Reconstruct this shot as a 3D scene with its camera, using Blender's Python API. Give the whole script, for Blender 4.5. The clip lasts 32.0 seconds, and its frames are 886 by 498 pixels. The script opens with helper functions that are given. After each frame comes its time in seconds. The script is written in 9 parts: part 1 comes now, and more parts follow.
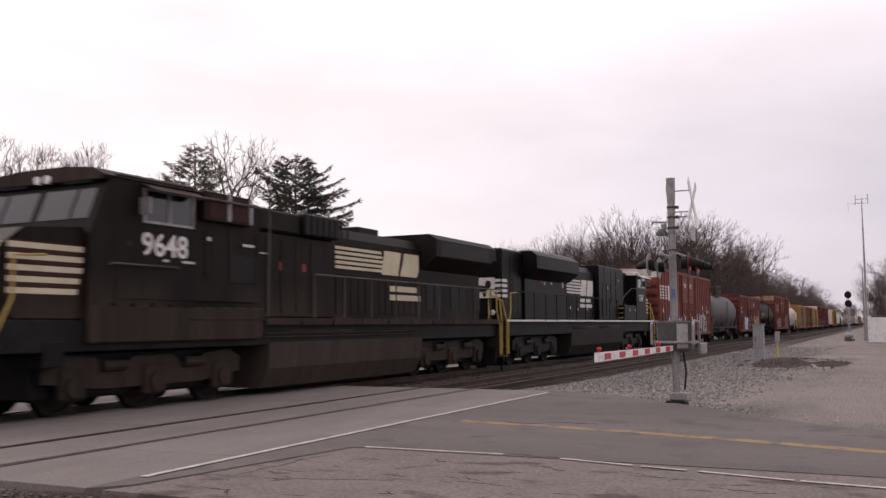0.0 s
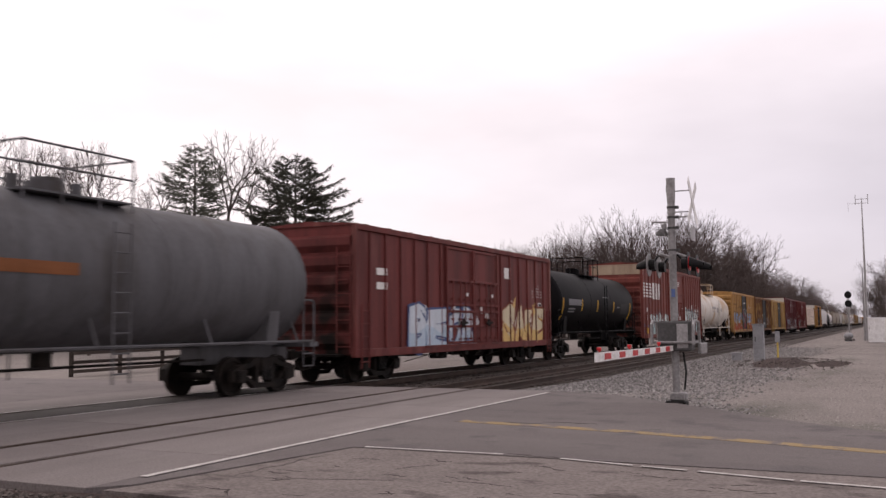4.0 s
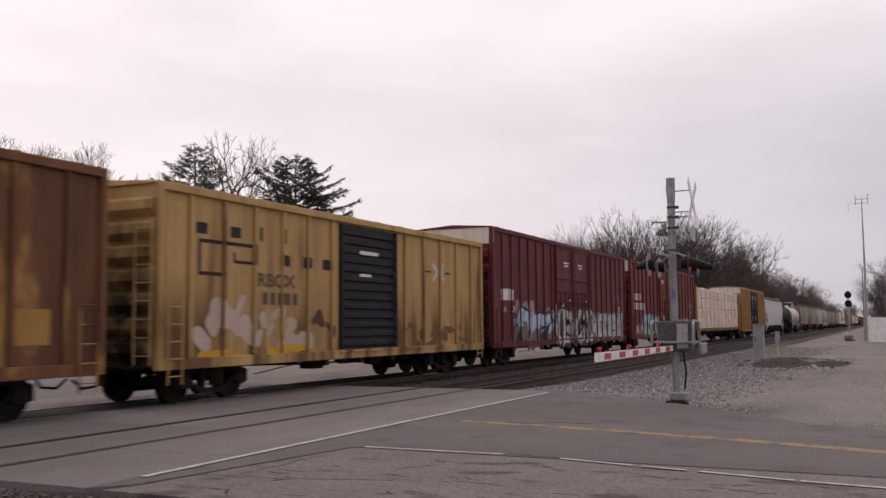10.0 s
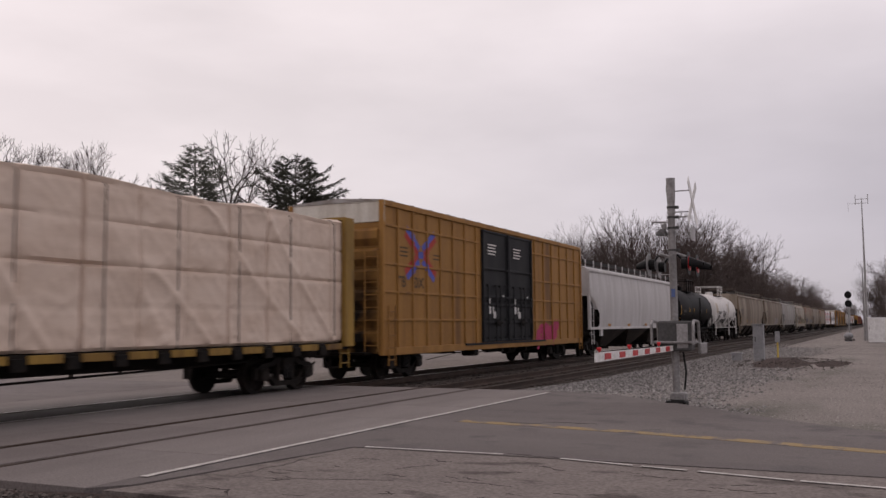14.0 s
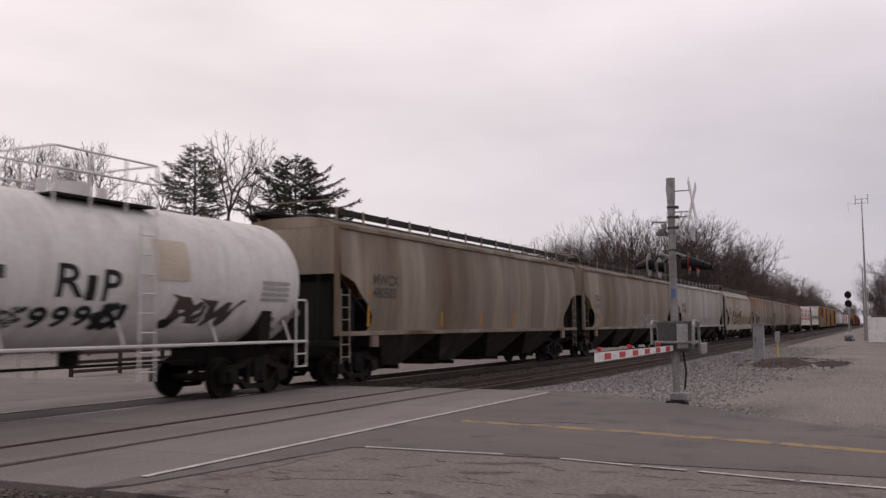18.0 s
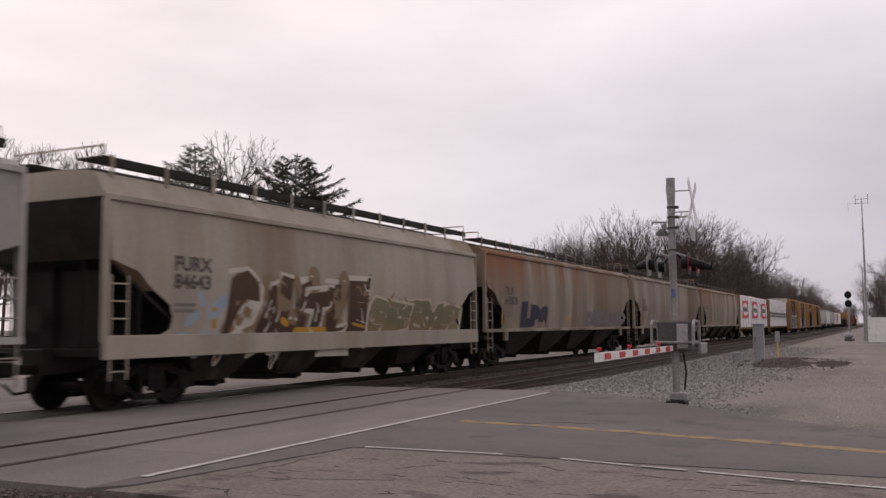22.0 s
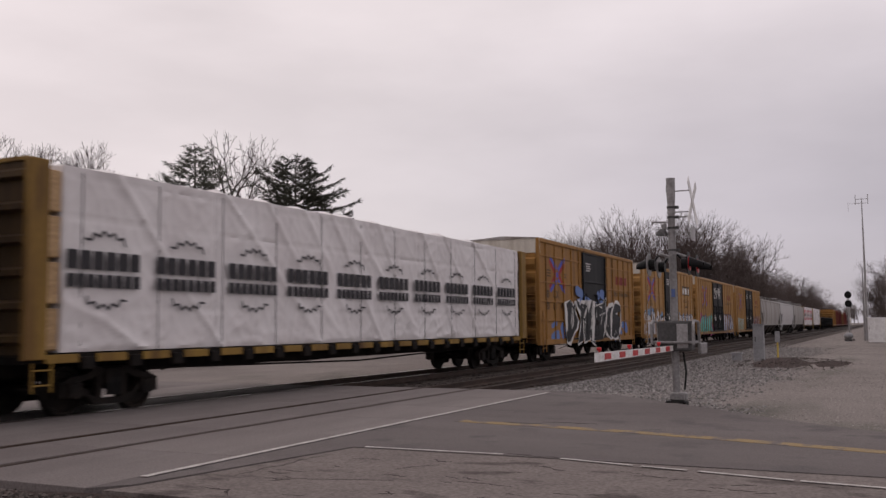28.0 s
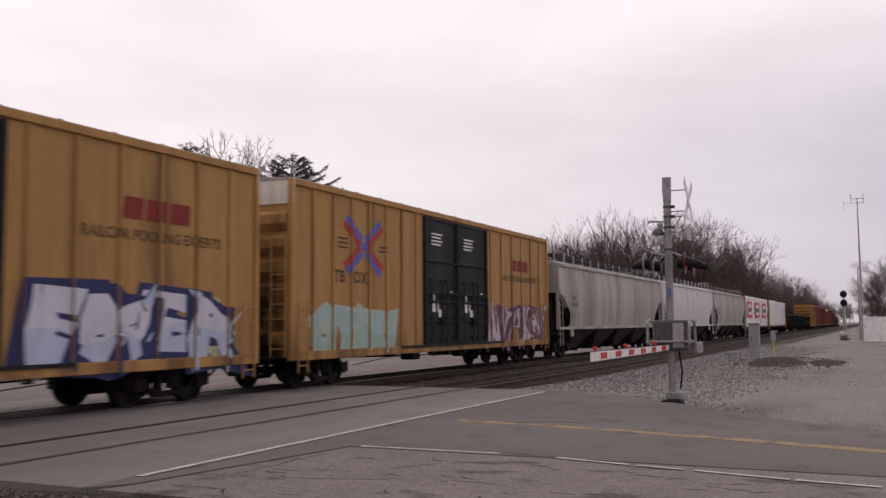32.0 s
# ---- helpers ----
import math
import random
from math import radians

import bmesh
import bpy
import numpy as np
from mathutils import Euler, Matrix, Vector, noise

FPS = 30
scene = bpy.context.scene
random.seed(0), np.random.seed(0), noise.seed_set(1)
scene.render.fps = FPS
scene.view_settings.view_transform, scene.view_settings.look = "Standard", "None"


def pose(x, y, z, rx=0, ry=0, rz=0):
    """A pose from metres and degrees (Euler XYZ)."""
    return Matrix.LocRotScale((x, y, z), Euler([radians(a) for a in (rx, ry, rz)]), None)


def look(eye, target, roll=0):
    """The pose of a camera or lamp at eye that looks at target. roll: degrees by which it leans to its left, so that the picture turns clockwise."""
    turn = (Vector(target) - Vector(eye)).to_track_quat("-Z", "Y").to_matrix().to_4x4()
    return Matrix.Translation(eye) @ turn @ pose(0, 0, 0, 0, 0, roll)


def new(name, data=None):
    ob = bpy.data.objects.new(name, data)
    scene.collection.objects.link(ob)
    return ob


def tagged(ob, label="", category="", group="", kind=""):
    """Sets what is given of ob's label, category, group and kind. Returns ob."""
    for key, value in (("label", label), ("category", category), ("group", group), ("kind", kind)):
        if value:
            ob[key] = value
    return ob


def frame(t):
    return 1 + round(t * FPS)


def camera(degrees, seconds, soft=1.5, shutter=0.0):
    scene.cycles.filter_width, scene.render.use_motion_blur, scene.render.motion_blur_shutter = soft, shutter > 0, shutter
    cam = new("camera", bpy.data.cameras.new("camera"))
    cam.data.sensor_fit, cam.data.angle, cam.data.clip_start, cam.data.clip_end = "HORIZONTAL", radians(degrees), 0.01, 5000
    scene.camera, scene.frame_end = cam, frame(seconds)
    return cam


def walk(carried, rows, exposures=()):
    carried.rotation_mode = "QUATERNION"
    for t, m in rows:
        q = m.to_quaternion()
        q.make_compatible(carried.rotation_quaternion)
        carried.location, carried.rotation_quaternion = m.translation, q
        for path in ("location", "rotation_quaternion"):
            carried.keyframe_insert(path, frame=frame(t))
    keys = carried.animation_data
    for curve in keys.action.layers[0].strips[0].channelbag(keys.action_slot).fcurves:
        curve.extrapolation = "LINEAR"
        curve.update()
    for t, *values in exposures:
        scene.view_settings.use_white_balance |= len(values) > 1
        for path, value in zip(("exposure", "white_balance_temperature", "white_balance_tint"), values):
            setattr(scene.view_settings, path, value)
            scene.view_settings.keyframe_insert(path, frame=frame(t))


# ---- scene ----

# Plan: x runs along the railway, away from the camera; y across it; z = 0 is the rail head.
# The camera stands by the road at the origin. Track centres: y = 9.98 (empty) and y = 14.25 (train).
EYE = (0.0, 0.0, 1.559)
NEAR_Y, TRAIN_Y, SPEED = 9.98, 14.25, 18.244


def aim(turn, tilt):
    a, b = radians(turn), radians(tilt)
    return look(EYE, (EYE[0] + math.cos(a) * math.cos(b), EYE[1] + math.sin(a) * math.cos(b), EYE[2] + math.sin(b)), -0.51)


cam = camera(51.33, 32.0, soft=1.45, shutter=0.22)
walk(cam, [(0, aim(25.454, 4.774)), (15, aim(25.454, 4.774)), (29.1, aim(25.454, 4.774)), (29.5, aim(25.28, 4.72)),
           (30, aim(25.24, 4.735)), (31, aim(25.23, 4.735)), (32, aim(25.22, 4.73))],
     exposures=[(t, e, 6840 if t < 5 else 6790, 19 if t < 5 else 17.5) for t, e in ((0, 0.20), (3, 0.25), (6, 0.14), (8, -0.06), (10, 0.0), (12, 0.11), (13, -0.02), (14, -0.2), (15, -0.15), (17, -0.12), (18, -0.14), (19, -0.05), (22, -0.05), (25, 0.0), (27.4, -0.3), (28.2, -0.3), (29, -0.13), (29.6, -0.03), (32, 0.02))])

# ---- light: a bright overcast afternoon, the sun behind thin cloud on the far side ----
SUN_EL, SUN_AZ = radians(42), radians(75)
world = bpy.data.worlds.new("overcast_sky")
scene.world = world
world.use_nodes = True
wn, wl = world.node_tree.nodes, world.node_tree.links
bg = wn["Background"]
sky = wn.new("ShaderNodeTexSky")
sky.sky_type, sky.sun_disc, sky.sun_elevation, sky.sun_rotation = "NISHITA", False, SUN_EL, radians(90) - SUN_AZ
geo = wn.new("ShaderNodeTexCoord")
flat = wn.new("ShaderNodeMapping")
flat.inputs["Scale"].default_value = (1.6, 1.6, 5.0)
clouds = wn.new("ShaderNodeTexNoise")
clouds.inputs["Scale"].default_value, clouds.inputs["Detail"].default_value = 1.5, 5
clouds.inputs["Roughness"].default_value = 0.5
wl.new(geo.outputs["Generated"], flat.inputs["Vector"])
wl.new(flat.outputs["Vector"], clouds.inputs["Vector"])
# cloud brightness grows towards the veiled sun
toward = wn.new("ShaderNodeVectorMath")
toward.operation = "DOT_PRODUCT"
toward.inputs[1].default_value = (math.cos(SUN_AZ) * math.cos(SUN_EL), math.sin(SUN_AZ) * math.cos(SUN_EL), math.sin(SUN_EL))
wl.new(geo.outputs["Generated"], toward.inputs[0])
glow = wn.new("ShaderNodeMapRange")
glow.inputs["From Min"].default_value, glow.inputs["From Max"].default_value = -0.6, 1.0
glow.inputs["To Min"].default_value, glow.inputs["To Max"].default_value = 0.0, 1.0
wl.new(toward.outputs["Value"], glow.inputs["Value"])
ramp = wn.new("ShaderNodeValToRGB")
ramp.color_ramp.elements[0].position, ramp.color_ramp.elements[0].color = 0.0, (0.86, 0.84, 0.87, 1)
ramp.color_ramp.elements[1].position, ramp.color_ramp.elements[1].color = 1.0, (1.15, 1.085, 1.09, 1)
for at, colour in ((0.36, (0.80, 0.785, 0.825, 1)), (0.52, (0.84, 0.82, 0.865, 1)), (0.63, (0.95, 0.92, 0.955, 1)), (0.80, (0.965, 0.925, 0.935, 1))):
    ramp.color_ramp.elements.new(at).color = colour
wl.new(glow.outputs["Result"], ramp.inputs["Fac"])
# the low sky: bright on the left of the line's far end, a blue-grey bank of cloud on the right
aside = wn.new("ShaderNodeVectorMath")
aside.operation = "DOT_PRODUCT"
aside.inputs[1].default_value = (-0.43, 0.903, 0)
wl.new(geo.outputs["Generated"], aside.inputs[0])
turned = wn.new("ShaderNodeMapRange")
turned.inputs["From Min"].default_value = -1.0
wl.new(aside.outputs["Value"], turned.inputs["Value"])
low = wn.new("ShaderNodeValToRGB")
low.color_ramp.elements[0].position, low.color_ramp.elements[0].color = 0.0, (0.80, 0.785, 0.82, 1)
low.color_ramp.elements[1].position, low.color_ramp.elements[1].color = 1.0, (0.96, 0.92, 0.925, 1)
for at, colour in ((0.285, (0.60, 0.59, 0.65, 1)), (0.375, (0.66, 0.645, 0.70, 1)), (0.50, (0.86, 0.835, 0.865, 1)), (0.625, (1.0, 0.955, 0.965, 1)), (0.72, (1.08, 1.02, 1.03, 1))):
    low.color_ramp.elements.new(at).color = colour
wl.new(turned.outputs["Result"], low.inputs["Fac"])
height = wn.new("ShaderNodeSeparateXYZ")
wl.new(geo.outputs["Generated"], height.inputs["Vector"])
rise = wn.new("ShaderNodeMapRange")
rise.interpolation_type = "SMOOTHSTEP"
rise.inputs["From Min"].default_value, rise.inputs["From Max"].default_value = 0.08, 0.37
wl.new(height.outputs["Z"], rise.inputs["Value"])
dome = wn.new("ShaderNodeMix")
dome.data_type = "RGBA"
wl.new(rise.outputs["Result"], dome.inputs["Factor"])
wl.new(low.outputs["Color"], dome.inputs["A"])
wl.new(ramp.outputs["Color"], dome.inputs["B"])
tone = wn.new("ShaderNodeMapRange")
tone.inputs["From Min"].default_value, tone.inputs["From Max"].default_value = 0.3, 0.7
tone.inputs["To Min"].default_value, tone.inputs["To Max"].default_value = 0.88, 1.11
wl.new(clouds.outputs["Fac"], tone.inputs["Value"])
shade = wn.new("ShaderNodeVectorMath")
shade.operation = "SCALE"
wl.new(dome.outputs["Result"], shade.inputs[0])
wl.new(tone.outputs["Result"], shade.inputs["Scale"])
dim = wn.new("ShaderNodeVectorMath")
dim.operation = "SCALE"
dim.inputs["Scale"].default_value = 0.1
wl.new(sky.outputs["Color"], dim.inputs[0])
cover = wn.new("ShaderNodeMix")
cover.data_type = "RGBA"
cover.inputs["Factor"].default_value = 0.93
wl.new(dim.outputs["Vector"], cover.inputs["A"])
wl.new(shade.outputs["Vector"], cover.inputs["B"])
wl.new(cover.outputs["Result"], bg.inputs["Color"])
bg.inputs["Strength"].default_value = 1.0

sun = new("sun", bpy.data.lights.new("sun", "SUN"))
sun.data.energy, sun.data.angle, sun.data.color = 0.5, radians(25), (1, 0.96, 0.92)
sun.matrix_world = look((0, 0, 60), (-60 * math.cos(SUN_AZ) / math.tan(SUN_EL), -60 * math.sin(SUN_AZ) / math.tan(SUN_EL), 0))


# ---- materials ----
def grainy(name, base, other, amount=0.5, scale=(1, 1, 1), size=1.0, rough=0.7, metal=0.0, bump=0.15, fine=18.0, third=None, spread=0.35, vary=0.12, grain=0.2, third_scale=(1, 1, 1), third_at=(0.56, 0.66), third_size=None, gloss=0.15, band=None):
    """Two colours mixed by a large pattern, broken up by a fine one; a third one in spots; each object a little lighter or darker."""
    m = bpy.data.materials.new(name)
    m.use_nodes = True
    n, l = m.node_tree.nodes, m.node_tree.links
    p = n["Principled BSDF"]
    co = n.new("ShaderNodeTexCoord")
    # each object takes its own stretch of the pattern
    own = n.new("ShaderNodeObjectInfo")
    far = n.new("ShaderNodeMath")
    far.operation, far.inputs[1].default_value = "MULTIPLY", 83.0
    l.new(own.outputs["Random"], far.inputs[0])
    along = n.new("ShaderNodeCombineXYZ")
    l.new(far.outputs["Value"], along.inputs["X"])
    moved = n.new("ShaderNodeVectorMath")
    l.new(co.outputs["Object"], moved.inputs[0])
    l.new(along.outputs["Vector"], moved.inputs[1])
    mp = n.new("ShaderNodeMapping")
    mp.inputs["Scale"].default_value = scale
    l.new(moved.outputs["Vector"], mp.inputs["Vector"])
    big = n.new("ShaderNodeTexNoise")
    big.inputs["Scale"].default_value, big.inputs["Detail"].default_value = size, 5
    big.inputs["Roughness"].default_value = 0.6
    l.new(mp.outputs["Vector"], big.inputs["Vector"])
    r = n.new("ShaderNodeMapRange")
    r.inputs["From Min"].default_value, r.inputs["From Max"].default_value = 0.62 - amount * 0.5, 0.62 - amount * 0.5 + spread
    l.new(big.outputs["Fac"], r.inputs["Value"])
    mix = n.new("ShaderNodeMix")
    mix.data_type = "RGBA"
    mix.inputs["A"].default_value, mix.inputs["B"].default_value = (*base, 1), (*other, 1)
    l.new(r.outputs["Result"], mix.inputs["Factor"])
    out = mix.outputs["Result"]
    small = n.new("ShaderNodeTexNoise")
    small.inputs["Scale"].default_value, small.inputs["Detail"].default_value = fine, 4
    l.new(co.outputs["Object"], small.inputs["Vector"])
    if third:
        spots = n.new("ShaderNodeTexNoise")
        spots.inputs["Scale"].default_value, spots.inputs["Detail"].default_value = third_size or size * 2.3, 6
        mq = n.new("ShaderNodeMapping")
        mq.inputs["Scale"].default_value, mq.inputs["Location"].default_value = third_scale, (7.3, 1.9, 4.1)
        l.new(moved.outputs["Vector"], mq.inputs["Vector"])
        l.new(mq.outputs["Vector"], spots.inputs["Vector"])
        rs = n.new("ShaderNodeMapRange")
        rs.inputs["From Min"].default_value, rs.inputs["From Max"].default_value = third_at
        l.new(spots.outputs["Fac"], rs.inputs["Value"])
        m3 = n.new("ShaderNodeMix")
        m3.data_type = "RGBA"
        m3.inputs["B"].default_value = (*third, 1)
        l.new(rs.outputs["Result"], m3.inputs["Factor"])
        l.new(out, m3.inputs["A"])
        out = m3.outputs["Result"]
    if band:
        # a patchy stain that starts at one height: (from z, full at z, colour, how wide the patches are)
        sep = n.new("ShaderNodeSeparateXYZ")
        l.new(co.outputs["Object"], sep.inputs["Vector"])
        up = n.new("ShaderNodeMapRange")
        up.inputs["From Min"].default_value, up.inputs["From Max"].default_value = band[0], band[1]
        l.new(sep.outputs["Z"], up.inputs["Value"])
        run = n.new("ShaderNodeTexNoise")
        run.inputs["Scale"].default_value, run.inputs["Detail"].default_value = band[3], 4
        mb = n.new("ShaderNodeMapping")
        mb.inputs["Scale"].default_value = (1, 1, 0.12)
        l.new(co.outputs["Object"], mb.inputs["Vector"])
        l.new(mb.outputs["Vector"], run.inputs["Vector"])
        ru = n.new("ShaderNodeMapRange")
        ru.inputs["From Min"].default_value, ru.inputs["From Max"].default_value, ru.inputs["To Max"].default_value = 0.44, 0.60, 0.9
        l.new(run.outputs["Fac"], ru.inputs["Value"])
        both = n.new("ShaderNodeMath")
        both.operation = "MULTIPLY"
        l.new(up.outputs["Result"], both.inputs[0])
        l.new(ru.outputs["Result"], both.inputs[1])
        m4 = n.new("ShaderNodeMix")
        m4.data_type = "RGBA"
        m4.inputs["B"].default_value = (*band[2], 1)
        l.new(both.outputs["Value"], m4.inputs["Factor"])
        l.new(out, m4.inputs["A"])
        out = m4.outputs["Result"]
    info = n.new("ShaderNodeObjectInfo")
    hue = n.new("ShaderNodeMapRange")
    hue.inputs["To Min"].default_value, hue.inputs["To Max"].default_value = 1 - vary, 1 + vary
    l.new(info.outputs["Random"], hue.inputs["Value"])
    gr = n.new("ShaderNodeMapRange")
    gr.inputs["From Min"].default_value, gr.inputs["From Max"].default_value = 0.3, 0.7
    gr.inputs["To Min"].default_value, gr.inputs["To Max"].default_value = 1 - grain, 1 + grain
    l.new(small.outputs["Fac"], gr.inputs["Value"])
    mul = n.new("ShaderNodeMath")
    mul.operation = "MULTIPLY"
    l.new(hue.outputs["Result"], mul.inputs[0])
    l.new(gr.outputs["Result"], mul.inputs[1])
    sc = n.new("ShaderNodeVectorMath")
    sc.operation = "SCALE"
    l.new(out, sc.inputs[0])
    l.new(mul.outputs["Value"], sc.inputs["Scale"])
    l.new(sc.outputs["Vector"], p.inputs["Base Color"])
    p.inputs["Roughness"].default_value, p.inputs["Metallic"].default_value = rough, metal
    p.inputs["Specular IOR Level"].default_value = gloss
    if bump:
        b = n.new("ShaderNodeBump")
        b.inputs["Strength"].default_value, b.inputs["Distance"].default_value = bump, 0.02
        l.new(small.outputs["Fac"], b.inputs["Height"])
        l.new(b.outputs["Normal"], p.inputs["Normal"])
    return m


def crushed(name, dark, light):
    """Crushed stone: every loose stone has its own grey."""
    m = grainy(name, dark, light, 0.5, (1, 1, 1), 6, 0.9, bump=0.2)
    n, l = m.node_tree.nodes, m.node_tree.links
    g = n.new("ShaderNodeNewGeometry")
    mr = n.new("ShaderNodeMapRange")
    mr.inputs["To Min"].default_value, mr.inputs["To Max"].default_value = 0.42, 1.6
    l.new(g.outputs["Random Per Island"], mr.inputs["Value"])
    sc = n.new("ShaderNodeVectorMath")
    sc.operation = "SCALE"
    p = n["Principled BSDF"]
    l.new(p.inputs["Base Color"].links[0].from_socket, sc.inputs[0])
    l.new(mr.outputs["Result"], sc.inputs["Scale"])
    l.new(sc.outputs["Vector"], p.inputs["Base Color"])
    return m


STREAK = (1.6, 1.6, 0.16)
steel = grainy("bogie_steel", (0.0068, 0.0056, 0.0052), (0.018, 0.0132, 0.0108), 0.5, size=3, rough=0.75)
wheel_steel = grainy("wheel_steel", (0.010, 0.008, 0.0074), (0.026, 0.0185, 0.0148), 0.4, size=4, rough=0.6, metal=0.3)
black_iron = grainy("black_iron", (0.006, 0.006, 0.0062), (0.016, 0.014, 0.013), 0.4, size=2, rough=0.6)
rail_steel = grainy("rail_steel", (0.060, 0.040, 0.032), (0.034, 0.024, 0.020), 0.5, size=2, rough=0.6)
rail_top = grainy("rail_head", (0.55, 0.53, 0.52), (0.40, 0.38, 0.36), 0.4, size=2, rough=0.28, metal=1.0, bump=0.02)
asphalt = grainy("asphalt", (0.134, 0.117, 0.114), (0.174, 0.153, 0.149), 0.5, (1.1, 0.12, 1), 0.55, 0.85, bump=0.3, fine=45, third=(0.116, 0.104, 0.102))
old_asphalt = grainy("old_asphalt", (0.176, 0.152, 0.142), (0.140, 0.120, 0.113), 0.5, (1, 1, 1), 0.9, 0.95, bump=0.8, fine=24, grain=0.26, third=(0.085, 0.071, 0.067), third_scale=(1.4, 0.8, 1), third_at=(0.57, 0.66), third_size=1.5)
concrete = grainy("crossing_concrete", (0.196, 0.173, 0.166), (0.160, 0.140, 0.135), 0.5, (0.35, 1.6, 1), 0.5, 0.8, bump=0.2, fine=35, vary=0.05, third=(0.215, 0.193, 0.185), third_scale=(0.3, 1.5, 1), third_at=(0.5, 0.75))
# dark panel concrete: oil stains plus the train's shade, put into the colour
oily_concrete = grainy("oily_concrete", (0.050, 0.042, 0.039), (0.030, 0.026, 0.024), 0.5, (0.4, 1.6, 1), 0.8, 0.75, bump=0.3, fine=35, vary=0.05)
soil = grainy("dark_soil", (0.062, 0.043, 0.039), (0.036, 0.026, 0.024), 0.5, (1, 1, 1), 5, 0.95, bump=1.0, fine=30, grain=0.5, third=(0.11, 0.085, 0.075))
gravel = grainy("gravel", (0.215, 0.190, 0.176), (0.160, 0.140, 0.130), 0.5, (1, 1, 1), 0.2, 0.95, bump=0.9, fine=22, grain=0.42, third=(0.12, 0.112, 0.098), third_scale=(0.35, 1, 1), third_size=0.35, third_at=(0.58, 0.70))
ballast = grainy("ballast", (0.078, 0.063, 0.056), (0.044, 0.036, 0.032), 0.5, (0.5, 1.4, 1), 0.9, 0.95, bump=1.0, fine=16, grain=0.4, third=(0.125, 0.107, 0.098))
pale_stone = crushed("pale_ballast_stone", (0.25, 0.237, 0.23), (0.14, 0.13, 0.124))
bed_stone = crushed("bed_stone", (0.105, 0.09, 0.082), (0.062, 0.052, 0.047))
stone = crushed("ballast_stone", (0.27, 0.25, 0.238), (0.18, 0.165, 0.156))
tie_wood = grainy("tie_wood", (0.04, 0.032, 0.028), (0.07, 0.058, 0.051), 0.5, (0.4, 3, 3), 3, 0.9, vary=0.3)
tar = grainy("cracked_tar", (0.045, 0.036, 0.034), (0.07, 0.058, 0.054), 0.5, size=5, rough=0.95)
line_white = grainy("line_white", (0.50, 0.475, 0.455), (0.27, 0.245, 0.235), 0.55, size=3.5, rough=0.7)
line_yellow = grainy("line_yellow", (0.33, 0.23, 0.10), (0.23, 0.175, 0.105), 0.55, size=2.5, rough=0.7, third=(0.145, 0.122, 0.112), third_size=3.0, third_at=(0.53, 0.60))
galvanised = grainy("galvanised_steel", (0.30, 0.29, 0.29), (0.21, 0.20, 0.20), 0.5, size=3, rough=0.5, metal=0.4, bump=0.05)
machine_grey = grainy("machine_grey", (0.10, 0.097, 0.097), (0.06, 0.058, 0.057), 0.5, size=3, rough=0.6)
aluminium = grainy("cabinet_aluminium", (0.29, 0.29, 0.30), (0.22, 0.22, 0.23), 0.5, size=2, rough=0.5, metal=0.3, bump=0.05)
sign_white = grainy("sign_white", (0.75, 0.74, 0.73), (0.6, 0.58, 0.57), 0.4, size=4, rough=0.5, bump=0.02)
signal_red = grainy("reflective_red", (0.52, 0.03, 0.035), (0.42, 0.03, 0.03), 0.4, size=4, rough=0.4, bump=0.02)
signal_black = grainy("signal_black", (0.005, 0.005, 0.0055), (0.010, 0.010, 0.010), 0.4, size=4, rough=0.5)
post_yellow = grainy("marker_yellow", (0.50, 0.36, 0.07), (0.35, 0.26, 0.08), 0.4, size=4, rough=0.6)
bark = grainy("bark", (0.105, 0.086, 0.080), (0.060, 0.049, 0.045), 0.5, (4, 4, 1), 1.5, 0.95)
twig = grainy("twig_bark", (0.105, 0.083, 0.077), (0.068, 0.053, 0.049), 0.5, size=1.5, rough=0.95, bump=0)
needle = grainy("spruce_needles", (0.070, 0.075, 0.060), (0.10, 0.097, 0.080), 0.5, size=0.8, rough=0.8, bump=0, vary=0.2)
dark_twig = grainy("dark_twig", (0.075, 0.055, 0.052), (0.045, 0.034, 0.032), 0.5, size=1.5, rough=0.95, bump=0)


lit_white = bpy.data.materials.new("lit_indicator")
lit_white.use_nodes = True
lit_white.node_tree.nodes["Principled BSDF"].inputs["Emission Color"].default_value = (1, 0.97, 0.9, 1)
lit_white.node_tree.nodes["Principled BSDF"].inputs["Emission Strength"].default_value = 3.0


# ---- mesh helpers ----
def box(bm, x0, x1, y0, y1, z0, z1, bevel=0.0):
    v = [bm.verts.new((x, y, z)) for x in (x0, x1) for y in (y0, y1) for z in (z0, z1)]
    fs = [bm.faces.new([v[i] for i in f]) for f in ((0, 1, 3, 2), (4, 6, 7, 5), (0, 4, 5, 1), (2, 3, 7, 6), (0, 2, 6, 4), (1, 5, 7, 3))]
    if bevel:
        bmesh.ops.bevel(bm, geom=list({e for f in fs for e in f.edges}), offset=bevel, segments=1, affect="EDGES", clamp_overlap=True)


def prism(bm, outline, axis, a, b):
    """An outline of (u, w) pairs drawn out along an axis: 'x' (u, w = y, z), 'y' (x, z) or 'z' (x, y)."""
    put = {"x": lambda u, w, k: (k, u, w), "y": lambda u, w, k: (u, k, w), "z": lambda u, w, k: (u, w, k)}[axis]
    lo, hi = [bm.verts.new(put(u, w, a)) for u, w in outline], [bm.verts.new(put(u, w, b)) for u, w in outline]
    n = len(outline)
    bm.faces.new(lo), bm.faces.new(hi[::-1])
    for i in range(n):
        bm.faces.new((lo[i], hi[i], hi[(i + 1) % n], lo[(i + 1) % n]))


